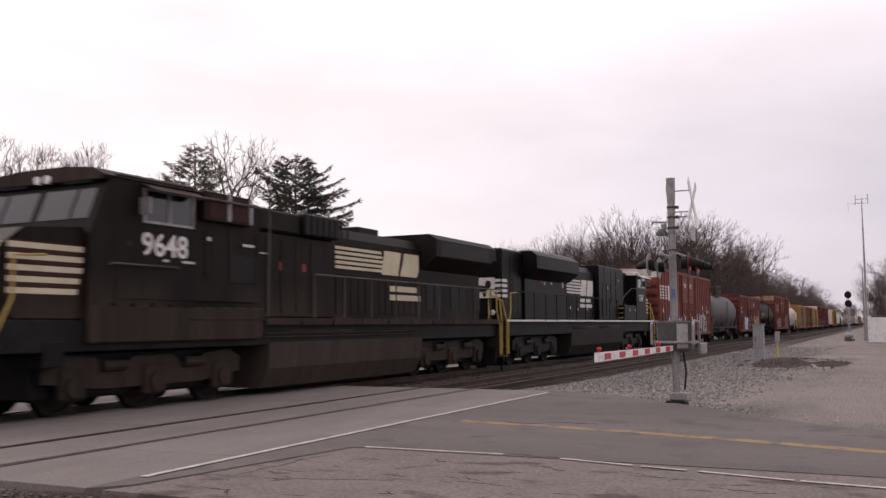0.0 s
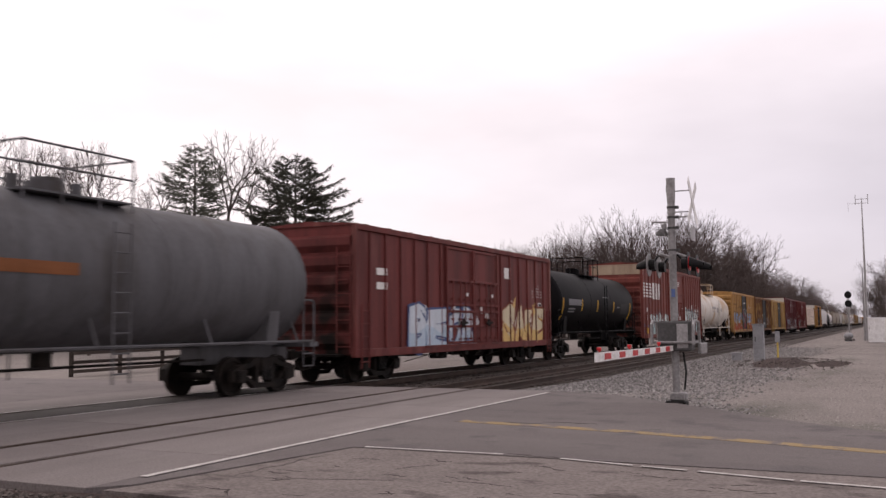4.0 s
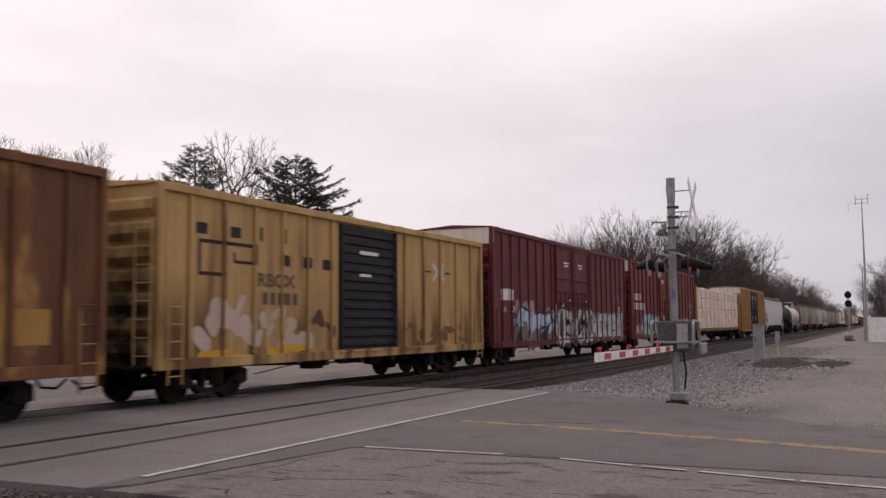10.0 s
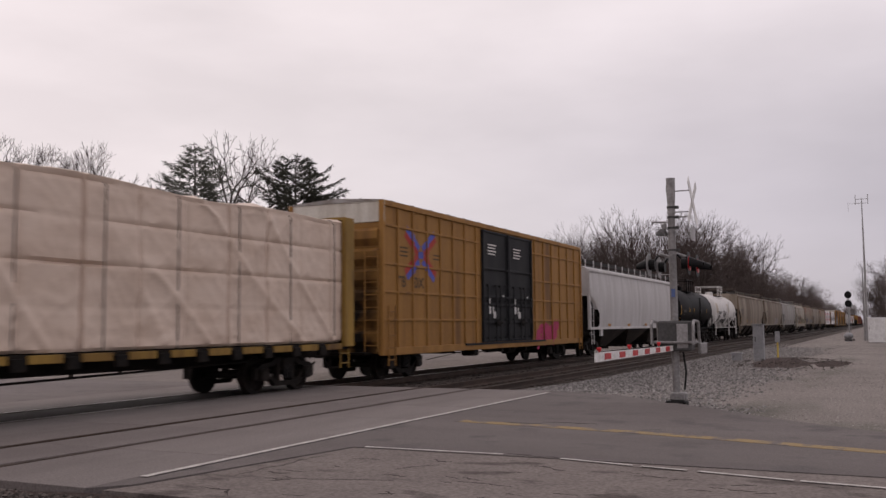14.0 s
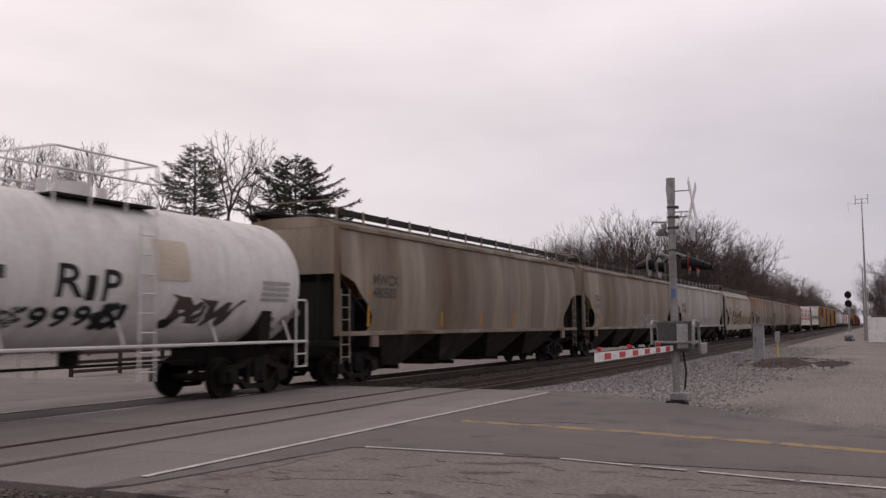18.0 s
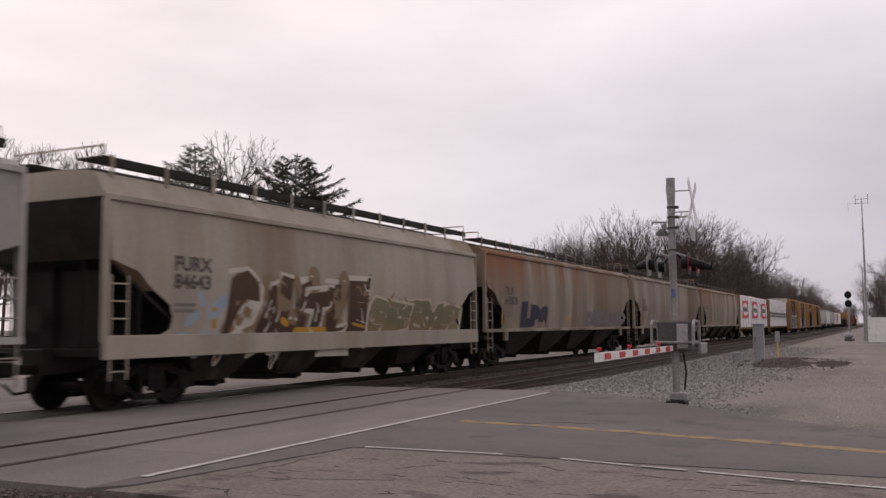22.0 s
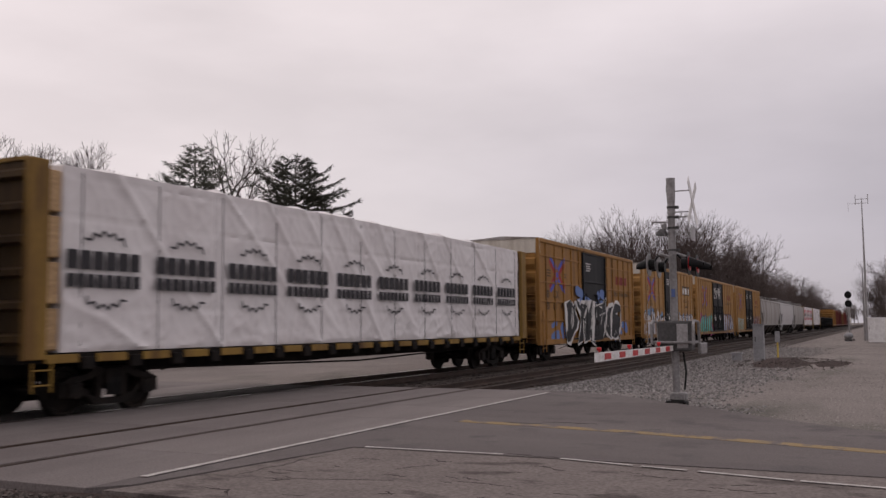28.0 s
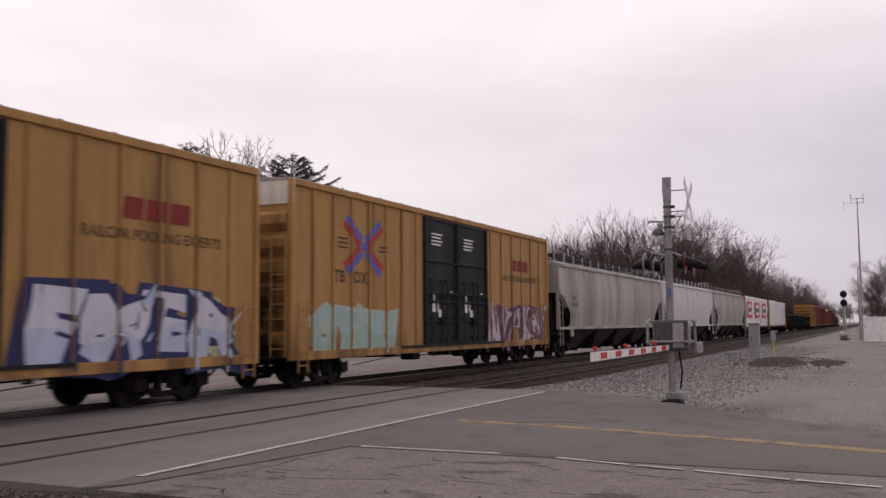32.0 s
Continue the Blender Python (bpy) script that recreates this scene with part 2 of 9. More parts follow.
def tube(bm, pts, r, sides=6, ends=True):
    """A round bar through the points; r may be one radius or one for each point."""
    rs = r if isinstance(r, (list, tuple)) else [r] * len(pts)
    rings = []
    for i, p in enumerate(pts):
        d = (Vector(pts[min(i + 1, len(pts) - 1)]) - Vector(pts[max(i - 1, 0)])).normalized()
        a = d.orthogonal().normalized()
        b = d.cross(a)
        rings.append([bm.verts.new(Vector(p) + (a * math.cos(t) + b * math.sin(t)) * rs[i]) for t in (2 * math.pi * k / sides for k in range(sides))])
    for q, w in zip(rings, rings[1:]):
        if (q[0].co - w[0].co).length > 1e-9:
            off = min(range(sides), key=lambda o: sum((q[k].co - w[(k + o) % sides].co).length for k in range(sides)))
            for k in range(sides):
                bm.faces.new((q[k], q[(k + 1) % sides], w[(k + 1 + off) % sides], w[(k + off) % sides]))
    if ends:
        bm.faces.new(rings[0][::-1]), bm.faces.new(rings[-1])


def disc(bm, c, axis, r, half, sides=18):
    c, d = Vector(c), {"x": Vector((1, 0, 0)), "y": Vector((0, 1, 0)), "z": Vector((0, 0, 1))}[axis]
    tube(bm, [c - d * half, c + d * half], r, sides)


def ball(bm, c, r, squash=(1, 1, 1), n=1):
    bmesh.ops.create_icosphere(bm, subdivisions=n, radius=r, matrix=Matrix.Translation(c) @ Matrix.Diagonal((*squash, 1)))


def mesh_of(name, bm, material, smooth=False):
    bmesh.ops.recalc_face_normals(bm, faces=bm.faces)
    me = bpy.data.meshes.new(name)
    bm.to_mesh(me)
    bm.free()
    me.materials.append(material)
    if smooth:
        for f in me.polygons:
            f.use_smooth = True
        me.set_sharp_from_angle(angle=radians(40))
    return me


def part(name, bm, material, parent, label="", smooth=False, at=None):
    me = bm if isinstance(bm, bpy.types.Mesh) else mesh_of(name, bm, material, smooth)
    ob = new(name, me)
    ob.parent = parent
    if at is not None:
        ob.matrix_basis = at
    if label:
        ob["label"] = label
    return ob


def single(name, bm, material, label, category, kind="", group="", smooth=False):
    return tagged(new(name, mesh_of(name, bm, material, smooth)), label, category, group, kind)


def thing(name, m, label, category, group="", kind=""):
    ob = new(name)
    ob.empty_display_size = 0.3
    ob.matrix_basis = m
    return tagged(ob, label, category, group, kind)


# ---- ground, road, tracks ----
def ground():
    bm = bmesh.new()
    xs = [-1500, -300, -60] + [-30 + 2 * i for i in range(76)] + [160, 250, 400, 700, 1200, 2500]
    ys = [-1500, -300, -60] + [-30 + 2 * i for i in range(46)] + [90, 150, 300, 700, 1500]
    grid = []
    for x in xs:
        row = []
        for y in ys:
            z = -0.09
            if 21 < x < 300 and y < 9:
                z += 0.04 * noise.noise((x * 0.12, y * 0.12, 0))
                z -= 0.10 * max(0, min(1, (x - 22) / 8))
            if 7 < y < 18 and (x > 22 or x < 6):
                z = -0.45
            row.append(bm.verts.new((x, y, z)))
        grid.append(row)
    for a, b in zip(grid, grid[1:]):
        for i in range(len(ys) - 1):
            bm.faces.new((a[i], b[i], b[i + 1], a[i + 1]))
    single("ground", bm, gravel, "grey-brown gravel ground beside the railway", "ground", "structure", smooth=True)


ground()


def slab(name, outline, z0, z1, material, label, category="road"):
    bm = bmesh.new()
    prism(bm, outline, "z", z0, z1)
    return single(name, bm, material, label, category, "structure")


# the road runs across the railway; its centre line leans a little
slab("road", [(10.15, -40), (12.2, -40), (13.6, -5), (14.7, 0.05), (16.0, 1.5), (17.4, 2.7), (18.8, 3.9), (20.2, 5.3), (20.95, 6.5), (21.15, 7.2), (6.85, 7.2), (7.2, 6.9), (10.55, 6.35)], -0.5, -0.006, asphalt, "worn grey asphalt road that crosses the railway")
slab("road_shoulder", [(3.0, -40), (10.14, -40), (10.54, 6.33), (7.2, 6.86), (6.87, 7.0), (6.9, 5.6)], -0.5, -0.016, old_asphalt, "cracked old asphalt shoulder beside the road", "shoulder")
slab("far_road", [(6.85, 17.2), (21.2, 17.2), (22.5, 70), (7.5, 70)], -0.5, -0.006, asphalt, "asphalt road beyond the railway tracks")

slab("soil_verge", [(-6, 5.2), (6.6, 5.2), (6.80, 6.1), (6.86, 6.5), (6.84, 7.19), (6.70, 7.7), (6.64, 8.15), (6.2, 9.6), (5.6, 13), (-6, 13)], -0.5, -0.05, soil, "strip of dark bare soil at the road's edge", "soil")


def strip_line(name, pts, width, material, label, z=-0.002):
    """A painted line along a row of points, with ragged breaks left to the paint."""
    bm = bmesh.new()
    for (x0, y0), (x1, y1) in zip(pts, pts[1:]):
        d = Vector((x1 - x0, y1 - y0))
        nrm = Vector((-d.y, d.x)).normalized() * width / 2
        q = [(x0 - nrm.x, y0 - nrm.y), (x1 - nrm.x, y1 - nrm.y), (x1 + nrm.x, y1 + nrm.y), (x0 + nrm.x, y0 + nrm.y)]
        prism(bm, q, "z", z - 0.003, z)
    return single(name, bm, material, label, "road marking", "structure")


strip_line("stop_line", [(7.57, 7.13), (14, 7.15), (20.5, 7.10)], 0.098, line_white, "worn white painted stop line along the tracks", 0.006)
strip_line("centre_line", [(14.05, 6.4), (13.5, 3.55), (13.06, 1.89), (12.47, 0.05), (11.6, -6), (10.9, -30)], 0.30, line_yellow, "faded yellow painted centre line")
for a, b in (((10.60, 6.2), (10.62, 4.27)), ((10.53, 3.5), (10.31, 2.6)), ((10.29, 2.5), (10.19, 1.98)), ((10.17, 1.86), (9.94, 0.88)), ((9.93, 0.82), (9.81, 0.05)), ((9.8, 0.0), (9.3, -6))):
    strip_line("edge_line", [a, b], 0.062, line_white, "worn white painted road edge line with gaps")

def crack(x0, y0, x1, y1, width, seed):
    """A ragged dark crack or worn seam in the road surface."""
    rng = random.Random(seed)
    d = Vector((x1 - x0, y1 - y0))
    n = Vector((-d.y, d.x)).normalized()
    k = max(6, int(d.length / 0.07))
    bm = bmesh.new()
    rows, off, top = [], 0.0, (-0.0135 if x0 < 10.45 else -0.0035)
    for i in range(k + 1):
        off = off * 0.85 + rng.gauss(0, width * 0.9)
        w = width * rng.uniform(0.1, 1.0) * math.sin(math.pi * (i + 0.3) / (k + 0.6))
        c = Vector((x0, y0)) + d * (i / k) + n * off
        rows.append([bm.verts.new((*(c + n * s * w), z)) for s, z in ((-1, top - 0.01), (1, top - 0.01), (1, top), (-1, top))])
    for a, b in zip(rows, rows[1:]):
        for i in range(4):
            bm.faces.new((a[i], a[(i + 1) % 4], b[(i + 1) % 4], b[i]))
    bm.faces.new(rows[0]), bm.faces.new(rows[-1][::-1])
    single("road_crack", bm, tar, "dark ragged crack in the worn asphalt", "crack", "structure")


for k, c in enumerate(((8.12, 6.37, 9.84, 6.29, 0.018), (7.42, 6.21, 7.17, 5.62, 0.03), (10.66, 4.25, 10.54, 3.5, 0.045), (13.9, 5.64, 14.14, 5.0, 0.05), (14.3, 5.06, 14.28, 4.17, 0.035), (9.64, 2.46, 9.64, 2.08, 0.03), (9.48, 1.42, 9.51, 1.18, 0.03), (8.09, 5.94, 8.46, 4.59, 0.01), (9.12, 4.95, 9.61, 4.63, 0.012), (8.68, 4.05, 8.53, 3.37, 0.016))):
    crack(*c, 300 + k)

rng = random.Random(12)
for k in range(46):
    x, y = rng.uniform(7.3, 10.0), rng.uniform(0.2, 6.0)
    if x > 7.2 + (6.3 - y) * -0.05:
        a = rng.uniform(-0.5, 0.5) + 1.57
        q = rng.uniform(0.08, 0.42)
        crack(x, y, x + q * math.cos(a), y + q * math.sin(a), rng.uniform(0.008, 0.030), 400 + k)

RAIL = [(-0.07, -0.17), (0.07, -0.17), (0.07, -0.155), (0.012, -0.13), (0.012, -0.045), (0.036, -0.03), (0.036, -0.004), (0.03, 0.0), (-0.03, 0.0), (-0.036, -0.004), (-0.036, -0.03), (-0.012, -0.045), (-0.012, -0.13), (-0.07, -0.155)]


def railway(name, yc, label, head):
    track = thing(name, pose(0, yc, 0), label, "railway track", kind="structure")
    for y in (-0.755, 0.755):
        bm = bmesh.new()
        prism(bm, [(y + u, w) for u, w in RAIL], "x", -80, 900)
        rail = part("rail", bm, rail_steel, track, "rusty steel rail")
        bm = bmesh.new()
        prism(bm, [(y - 0.028, 0.0015), (y + 0.028, 0.0015), (y + 0.026, 0.004), (y - 0.026, 0.004)], "x", -80, 900)
        part("rail_head", bm, head, track, "top of the rail")
    bm = bmesh.new()
    box(bm, -0.11, 0.11, -1.3, 1.3, -0.36, -0.175, 0.012)
    tie = mesh_of("tie", bm, tie_wood)
    bm = bmesh.new()
    for y in (-0.755, 0.755):
        box(bm, -0.09, 0.09, y - 0.16, y + 0.16, -0.175, -0.162)
    plate = mesh_of("tie_plate", bm, rail_steel)
    for k in range(150):
        x = 21.5 + 0.52 * k
        o = part("tie", tie, None, track, at=pose(x, 0, random.uniform(-0.01, 0.004), 0, 0, random.uniform(-1, 1)))
        if k < 60:
            part("tie_plate", plate, None, track, at=pose(x, 0, 0))
    # the rest of the ties lies far off
    me = bpy.data.meshes.new("far_ties")
    verts, faces = [], []
    for k in range(700):
        x = 21.5 + 0.52 * (150 + k)
        b = len(verts)
        verts += [(x + i, j, z) for i in (-0.11, 0.11) for j in (-1.3, 1.3) for z in (-0.36, -0.175)]
        faces += [(b + i, b + j, b + m, b + n) for i, j, m, n in ((0, 1, 3, 2), (4, 6, 7, 5), (0, 4, 5, 1), (2, 3, 7, 6), (1, 5, 7, 3))]
    me.from_pydata(verts, [], faces)
    me.materials.append(tie_wood)
    tagged(part("far_ties", me, None, track), kind="stuff")


railway("near_track", NEAR_Y, "empty railway track with rusty rails on wooden ties", rail_steel)
railway("train_track", TRAIN_Y, "railway track that carries the freight train", rail_top)

# one bed of ballast under both tracks, open at the crossing
for x0, x1 in ((-80, 6.6), (21.25, 900)):
    bm = bmesh.new()
    prof = [(7.2, -0.4), (8.3, -0.22), (8.5, -0.20), (11.4, -0.20), (12.1, -0.27), (12.8, -0.20), (15.7, -0.20), (15.9, -0.22), (17.4, -0.4)]
    xs = [x0 + (x1 - x0) * k / 60 for k in range(61)] if x1 < 100 else [x0 + 0.6 * k for k in range(120)] + [x0 + 80 + 12 * k for k in range(68)] + [x1]
    rows = [[bm.verts.new((x, y, z + (0.03 * noise.noise((x * 1.3, y * 1.3, 0)) if 0 < i < 8 else 0))) for i, (y, z) in enumerate(prof)] for x in xs]
    for a, b in zip(rows, rows[1:]):
        for i in range(len(prof) - 1):
            bm.faces.new((a[i], b[i], b[i + 1], a[i + 1]))
    single("ballast_bed", bm, ballast, "grey crushed-stone ballast under the tracks", "ballast", "structure", smooth=True)


# crossing panels between the rails, with open flangeways
crossing = thing("crossing_surface", pose(0, 0, 0), "weathered concrete crossing panels flush with the rails", "level crossing", kind="structure")
cuts = []
for yc in (NEAR_Y, TRAIN_Y):
    cuts += [(yc - 0.755 - 0.05, yc - 0.755 + 0.15), (yc + 0.755 - 0.15, yc + 0.755 + 0.05)]
edges = [7.205] + [c for cut in cuts for c in cut] + [17.19]
for y0, y1 in zip(edges[::2], edges[1::2]):
    n = 6
    for k in range(n):
        bm = bmesh.new()
        a, b = 6.85 + 14.3 * k / n, 6.85 + 14.3 * (k + 1) / n
        box(bm, a + 0.004, b - 0.004, y0, y1, -0.4, random.uniform(-0.004, 0.0), 0.006)
        # panels between the train's rails are darker, with its shade painted in
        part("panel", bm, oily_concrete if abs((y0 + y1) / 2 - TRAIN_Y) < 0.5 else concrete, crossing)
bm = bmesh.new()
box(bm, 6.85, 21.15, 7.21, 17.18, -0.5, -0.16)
part("crossing_base", bm, oily_concrete, crossing, "dark base below the flangeways")


def stones(name, n, place, smin, smax, label, material):
    """Loose crushed stones scattered by place(), a function that gives x, y, z."""
    rng = random.Random(5)
    verts, faces = [], []
    hull = [(0, 1, 2), (0, 2, 3), (0, 3, 4), (0, 4, 1), (5, 2, 1), (5, 3, 2), (5, 4, 3), (5, 1, 4)]
    for _ in range(n):
        x, y, z = place(rng)
        s = rng.uniform(smin, smax) * rng.uniform(0.5, 1)
        b, t = len(verts), rng.uniform(0, 6.3)
        verts.append((x, y, z + s * rng.uniform(0.5, 0.9)))
        for k in range(4):
            q = t + k * 1.57 + rng.uniform(-0.4, 0.4)
            verts.append((x + s * math.cos(q), y + s * math.sin(q) * 0.8, z + s * rng.uniform(0, 0.4)))
        verts.append((x, y, z - s * 0.5))
        faces += [tuple(b + i for i in f) for f in hull]
    me = bpy.data.meshes.new(name)
    me.from_pydata(verts, [], faces)
    me.materials.append(material)
    tagged(new(name, me), label, "stones", kind="stuff")


def bed_place(r):
    x = 21.3 + 45 * r.random() ** 1.6
    y = r.uniform(7.0, 16.5)
    z = -0.20 if 8.4 < y < 15.8 else -0.20 - 0.14 * min(1, abs(y - (8.4 if y < 9 else 15.8)))
    return x, y, z


def lot_place(r):
    # between the road's edge and the near track
    y = 8.4 - 13 * r.random() ** 1.3
    x = 21.3 - 0.8 * max(0, 6.8 - y) + 62 * r.random() ** 1.9
    z = -0.10 - 0.09 * min(1, max(0, (x - 22) / 8))
    return x, y, z + (0.04 * noise.noise((x * 0.12, y * 0.12, 0)) if x > 22 else 0)


stones("ballast_stones", 14000, bed_place, 0.03, 0.055, "loose dark crushed stones on the track bed", bed_stone)
def coarse_place(r):
    # the coarse apron between the near track and the road, thinning out towards the lot
    while True:
        y = r.uniform(1.2, 8.4)
        x = 21.4 - 0.85 * max(0, 6.6 - y) + 50 * r.random() ** 1.7
        if r.random() < min(1, max(0, (y - 2.3 - 0.02 * (x - 20) + 1.2 * noise.noise((x * 0.3, y * 0.5, 3))) / 1.6)):
            break
    z = -0.10 - 0.09 * min(1, max(0, (x - 22) / 8))
    return x, y, z + (0.04 * noise.noise((x * 0.12, y * 0.12, 0)) if x > 22 else 0)


def verge_place(r):
    t = r.random()
    return 6.9 - 0.5 * t + r.gauss(0, 0.12) - 0.25, 5.6 + 4 * t, -0.05


stones("coarse_stones", 32000, coarse_place, 0.028, 0.066, "coarse pale crushed stones beside the track", pale_stone)
stones("verge_stones", 900, verge_place, 0.012, 0.05, "crumbled asphalt and stones along the verge", bed_stone)
stones("gravel_stones", 22000, lot_place, 0.014, 0.036, "loose grey stones on the gravel beside the road", stone)


# ---- crossing signal ----
def crossing_signal():
    sig = thing("crossing_signal", pose(18.83, 3.81, 0), "grey steel crossing signal mast with lowered red and white gate arm", "crossing signal")
    bm = bmesh.new()
    tube(bm, [(0, 0, 0.1), (0, 0, 4.45)], 0.075, 14)
    part("mast", bm, galvanised, sig, smooth=True)
    bm = bmesh.new()
    tube(bm, [(0, 0, 4.02), (0, 0, 4.14), (0, 0, 4.2), (0, 0, 4.47), (0, 0, 4.52)], [0.080, 0.084, 0.088, 0.088, 0.094], 18)
    cap = part("mast_cap", bm, galvanised, sig, "flared cup on top of the mast", smooth=True)
    for turn in (150, 215, 270):
        bm = bmesh.new()
        prism(bm, [(0.034 * math.cos(a), 4.30 + 0.085 * math.sin(a)) for a in (2 * math.pi * k / 14 for k in range(14))], "y", -0.0905, -0.084)
        part("slot", bm, signal_black, cap, "dark oval opening", at=pose(0, 0, 0, 0, 0, turn - 90))
    for z in (3.92, 3.72, 3.5, 3.05):
        bm = bmesh.new()
        disc(bm, (0, 0, z), "z", 0.09, 0.022, 14)
        box(bm, -0.03, 0.03, -0.15, -0.07, z - 0.03, z + 0.03, 0.006)
        tube(bm, [(-0.05, -0.12, z), (0.05, -0.12, z)], 0.012, 6)
        part("band_clamp", bm, machine_grey, sig, "dark bolted band clamp")
    bm = bmesh.new()
    tube(bm, [(0, 0.20, 3.36), (0, 0.20, 3.40), (0, 0.20, 3.46), (0, 0.20, 3.50)], [0.13, 0.125, 0.09, 0.02], 14)
    part("bell", bm, machine_grey, sig, "grey bell dome", smooth=True)
    bm = bmesh.new()
    box(bm, -0.17, 0.17, -0.20, 0.20, -0.1, 0.03, 0.02)
    part("footing", bm, black_iron, sig, "dark cast-iron footing")
    bm = bmesh.new()
    box(bm, -0.13, 0.13, -0.20, 0.12, 0.03, 0.20, 0.03)
    part("base", bm, galvanised, sig, "grey base casting")
    bm = bmesh.new()
    tube(bm, [(0.02, -0.16, 0.25), (0.02, -0.20, 0.6), (0.02, -0.15, 1.0)], 0.02, 6)
    part("conduit", bm, signal_black, sig, "black cable conduit")
    # gate machine
    bm = bmesh.new()
    box(bm, -0.22, 0.22, -0.36, 0.30, 1.02, 1.62, 0.03)
    mech = part("gate_machine", bm, machine_grey, sig, "grey gate machine housing")
    bm = bmesh.new()
    box(bm, -0.235, -0.222, -0.30, -0.08, 1.08, 1.56, 0.01)
    part("cover_plate", bm, galvanised, mech)
    bm = bmesh.new()
    box(bm, -0.30, 0.30, -0.42, 0.42, 1.17, 1.22, 0.01)
    part("bracket", bm, galvanised, sig)
    for y in (-0.42, 0.40):
        bm = bmesh.new()
        tube(bm, [(-0.3, y, 1.15), (-0.3, y, 1.55), (-0.2, y, 1.62), (0.25, y, 1.6), (0.35, y, 1.1), (0.3, y, 0.98)], 0.03, 6)
        part("arm_support", bm, galvanised, sig)
    bm = bmesh.new()
    box(bm, 0.25, 0.95, -0.47, -0.40, 0.95, 1.17, 0.015)
    part("counterweight", bm, galvanised, sig, "grey counterweight")
    # the arm lies across the lane, towards lower x
    bm = bmesh.new()
    prism(bm, [(-0.25, 1.03), (-5.72, 1.012), (-5.72, 1.15), (-0.25, 1.13)], "y", -0.012, 0.012)
    arm = part("gate_arm", bm, sign_white, sig, "white gate arm with red stripes")
    for k in range(6):
        x = -5.25 + 0.86 * k
        bm = bmesh.new()
        prism(bm, [(x, 1.035), (x + 0.36, 1.035), (x + 0.36, 1.128), (x, 1.128)], "y", -0.016, 0.016)
        part("red_stripe", bm, signal_red, arm, "red reflective stripe")
    for x in (-5.5, -3.7, -1.5):
        bm = bmesh.new()
        disc(bm, (x, 0, 1.20), "y", 0.026, 0.03, 12)
        box(bm, x - 0.012, x + 0.012, -0.012, 0.012, 1.15, 1.20)
        part("arm_lamp", bm, signal_red, arm, "small red lamp on the gate arm")
    # flashing heads on a cross bar
    for side, y0 in ((-1, -0.16), (1, 0.16)):
        bm = bmesh.new()
        tube(bm, [(-0.5, y0, 2.95), (0.5, y0, 2.95)], 0.03, 8)
        part("cross_bar", bm, galvanised, sig)
        for x in (-0.45, 0.45):
            bm = bmesh.new()
            yb = 0.38 if side > 0 else -0.40
            disc(bm, (x, yb, 2.86 - 0.12), "y", 0.23, 0.008, 20)
            back = part("background_disc", bm, signal_black if side < 0 else galvanised, sig, "round black signal background" if side < 0 else "round grey signal background")
            bm = bmesh.new()
            disc(bm, (x, yb - side * 0.07, 2.74), "y", 0.11, 0.06, 14)
            tube(bm, [(x, yb - side * 0.1, 2.80), (x, y0, 2.95)], 0.022, 6)
            part("lamp_housing", bm, signal_black, back)
            bm = bmesh.new()
            arc = [math.pi * (k / 12 * 1.3 - 0.15) for k in range(13)]
            far_end = yb + side * (0.24 if side > 0 else 0.28)
            rings = []
            for yy, r, drop in ((yb + side * 0.01, 0.14, 0), (far_end, 0.08, 0.05)):
                rings.append([bm.verts.new((x + q * r * math.cos(t), yy, 2.74 - drop + q * r * math.sin(t))) for q in (1, 0.92) for t in (arc if q == 1 else arc[::-1])])
            m = len(rings[0])
            bm.faces.new(rings[0]), bm.faces.new(rings[1][::-1])
            for i in range(m):
                bm.faces.new((rings[0][i], rings[1][i], rings[1][(i + 1) % m], rings[0][(i + 1) % m]))
            part("hood", bm, signal_black, back, "black visor over the lamp")
            bm = bmesh.new()
            disc(bm, (x, yb + side * 0.015, 2.74), "y", 0.14, 0.01, 16)
            part("lens", bm, signal_red, back, "red signal lens")
    # crossbuck and plate on the road side
    buck = part("crossbuck", (lambda b: (prism(b, [(-0.085, -0.62), (0.085, -0.62), (0.085, 0.62), (-0.085, 0.62)], "y", -0.005, 0.005), b)[1])(bmesh.new()), sign_white, sig, "white crossbuck blade", at=pose(0, -0.42, 4.0, 0, 48, 0))
    part("crossbuck", (lambda b: (prism(b, [(-0.085, -0.62), (0.085, -0.62), (0.085, 0.62), (-0.085, 0.62)], "y", -0.005, 0.005), b)[1])(bmesh.new()), sign_white, sig, "white crossbuck blade", at=pose(0, -0.434, 4.0, 0, -48, 0))
    bm = bmesh.new()
    box(bm, -0.23, 0.23, -0.425, -0.415, 3.22, 3.50, 0.003)
    part("plate", bm, galvanised, sig, "small grey plate under the crossbuck")
    for z in (4.25, 3.82, 3.72, 3.4):
        bm = bmesh.new()
        tube(bm, [(0, 0, z), (0, -0.41, z)], 0.012, 6)
        disc(bm, (0, 0, z), "z", 0.088, 0.02, 12)
        part("clamp", bm, galvanised, sig)
    bm = bmesh.new()
    disc(bm, (-0.52, 0.41, 2.79), "x", 0.022, 0.012, 10)
    part("indicator_lamp", bm, lit_white, sig, "small lit white indicator lamp")
    bm = bmesh.new()
    box(bm, -0.05, 0.05, 0.10, 0.20, 3.46, 3.60, 0.02)
    part("bell_box", bm, galvanised, sig, "grey bell housing")
    bm = bmesh.new()
    tube(bm, [(0, 0.05, 3.62), (0, 0.4, 3.64)], 0.02, 6)
    part("bell_arm", bm, galvanised, sig)
    bm = bmesh.new()
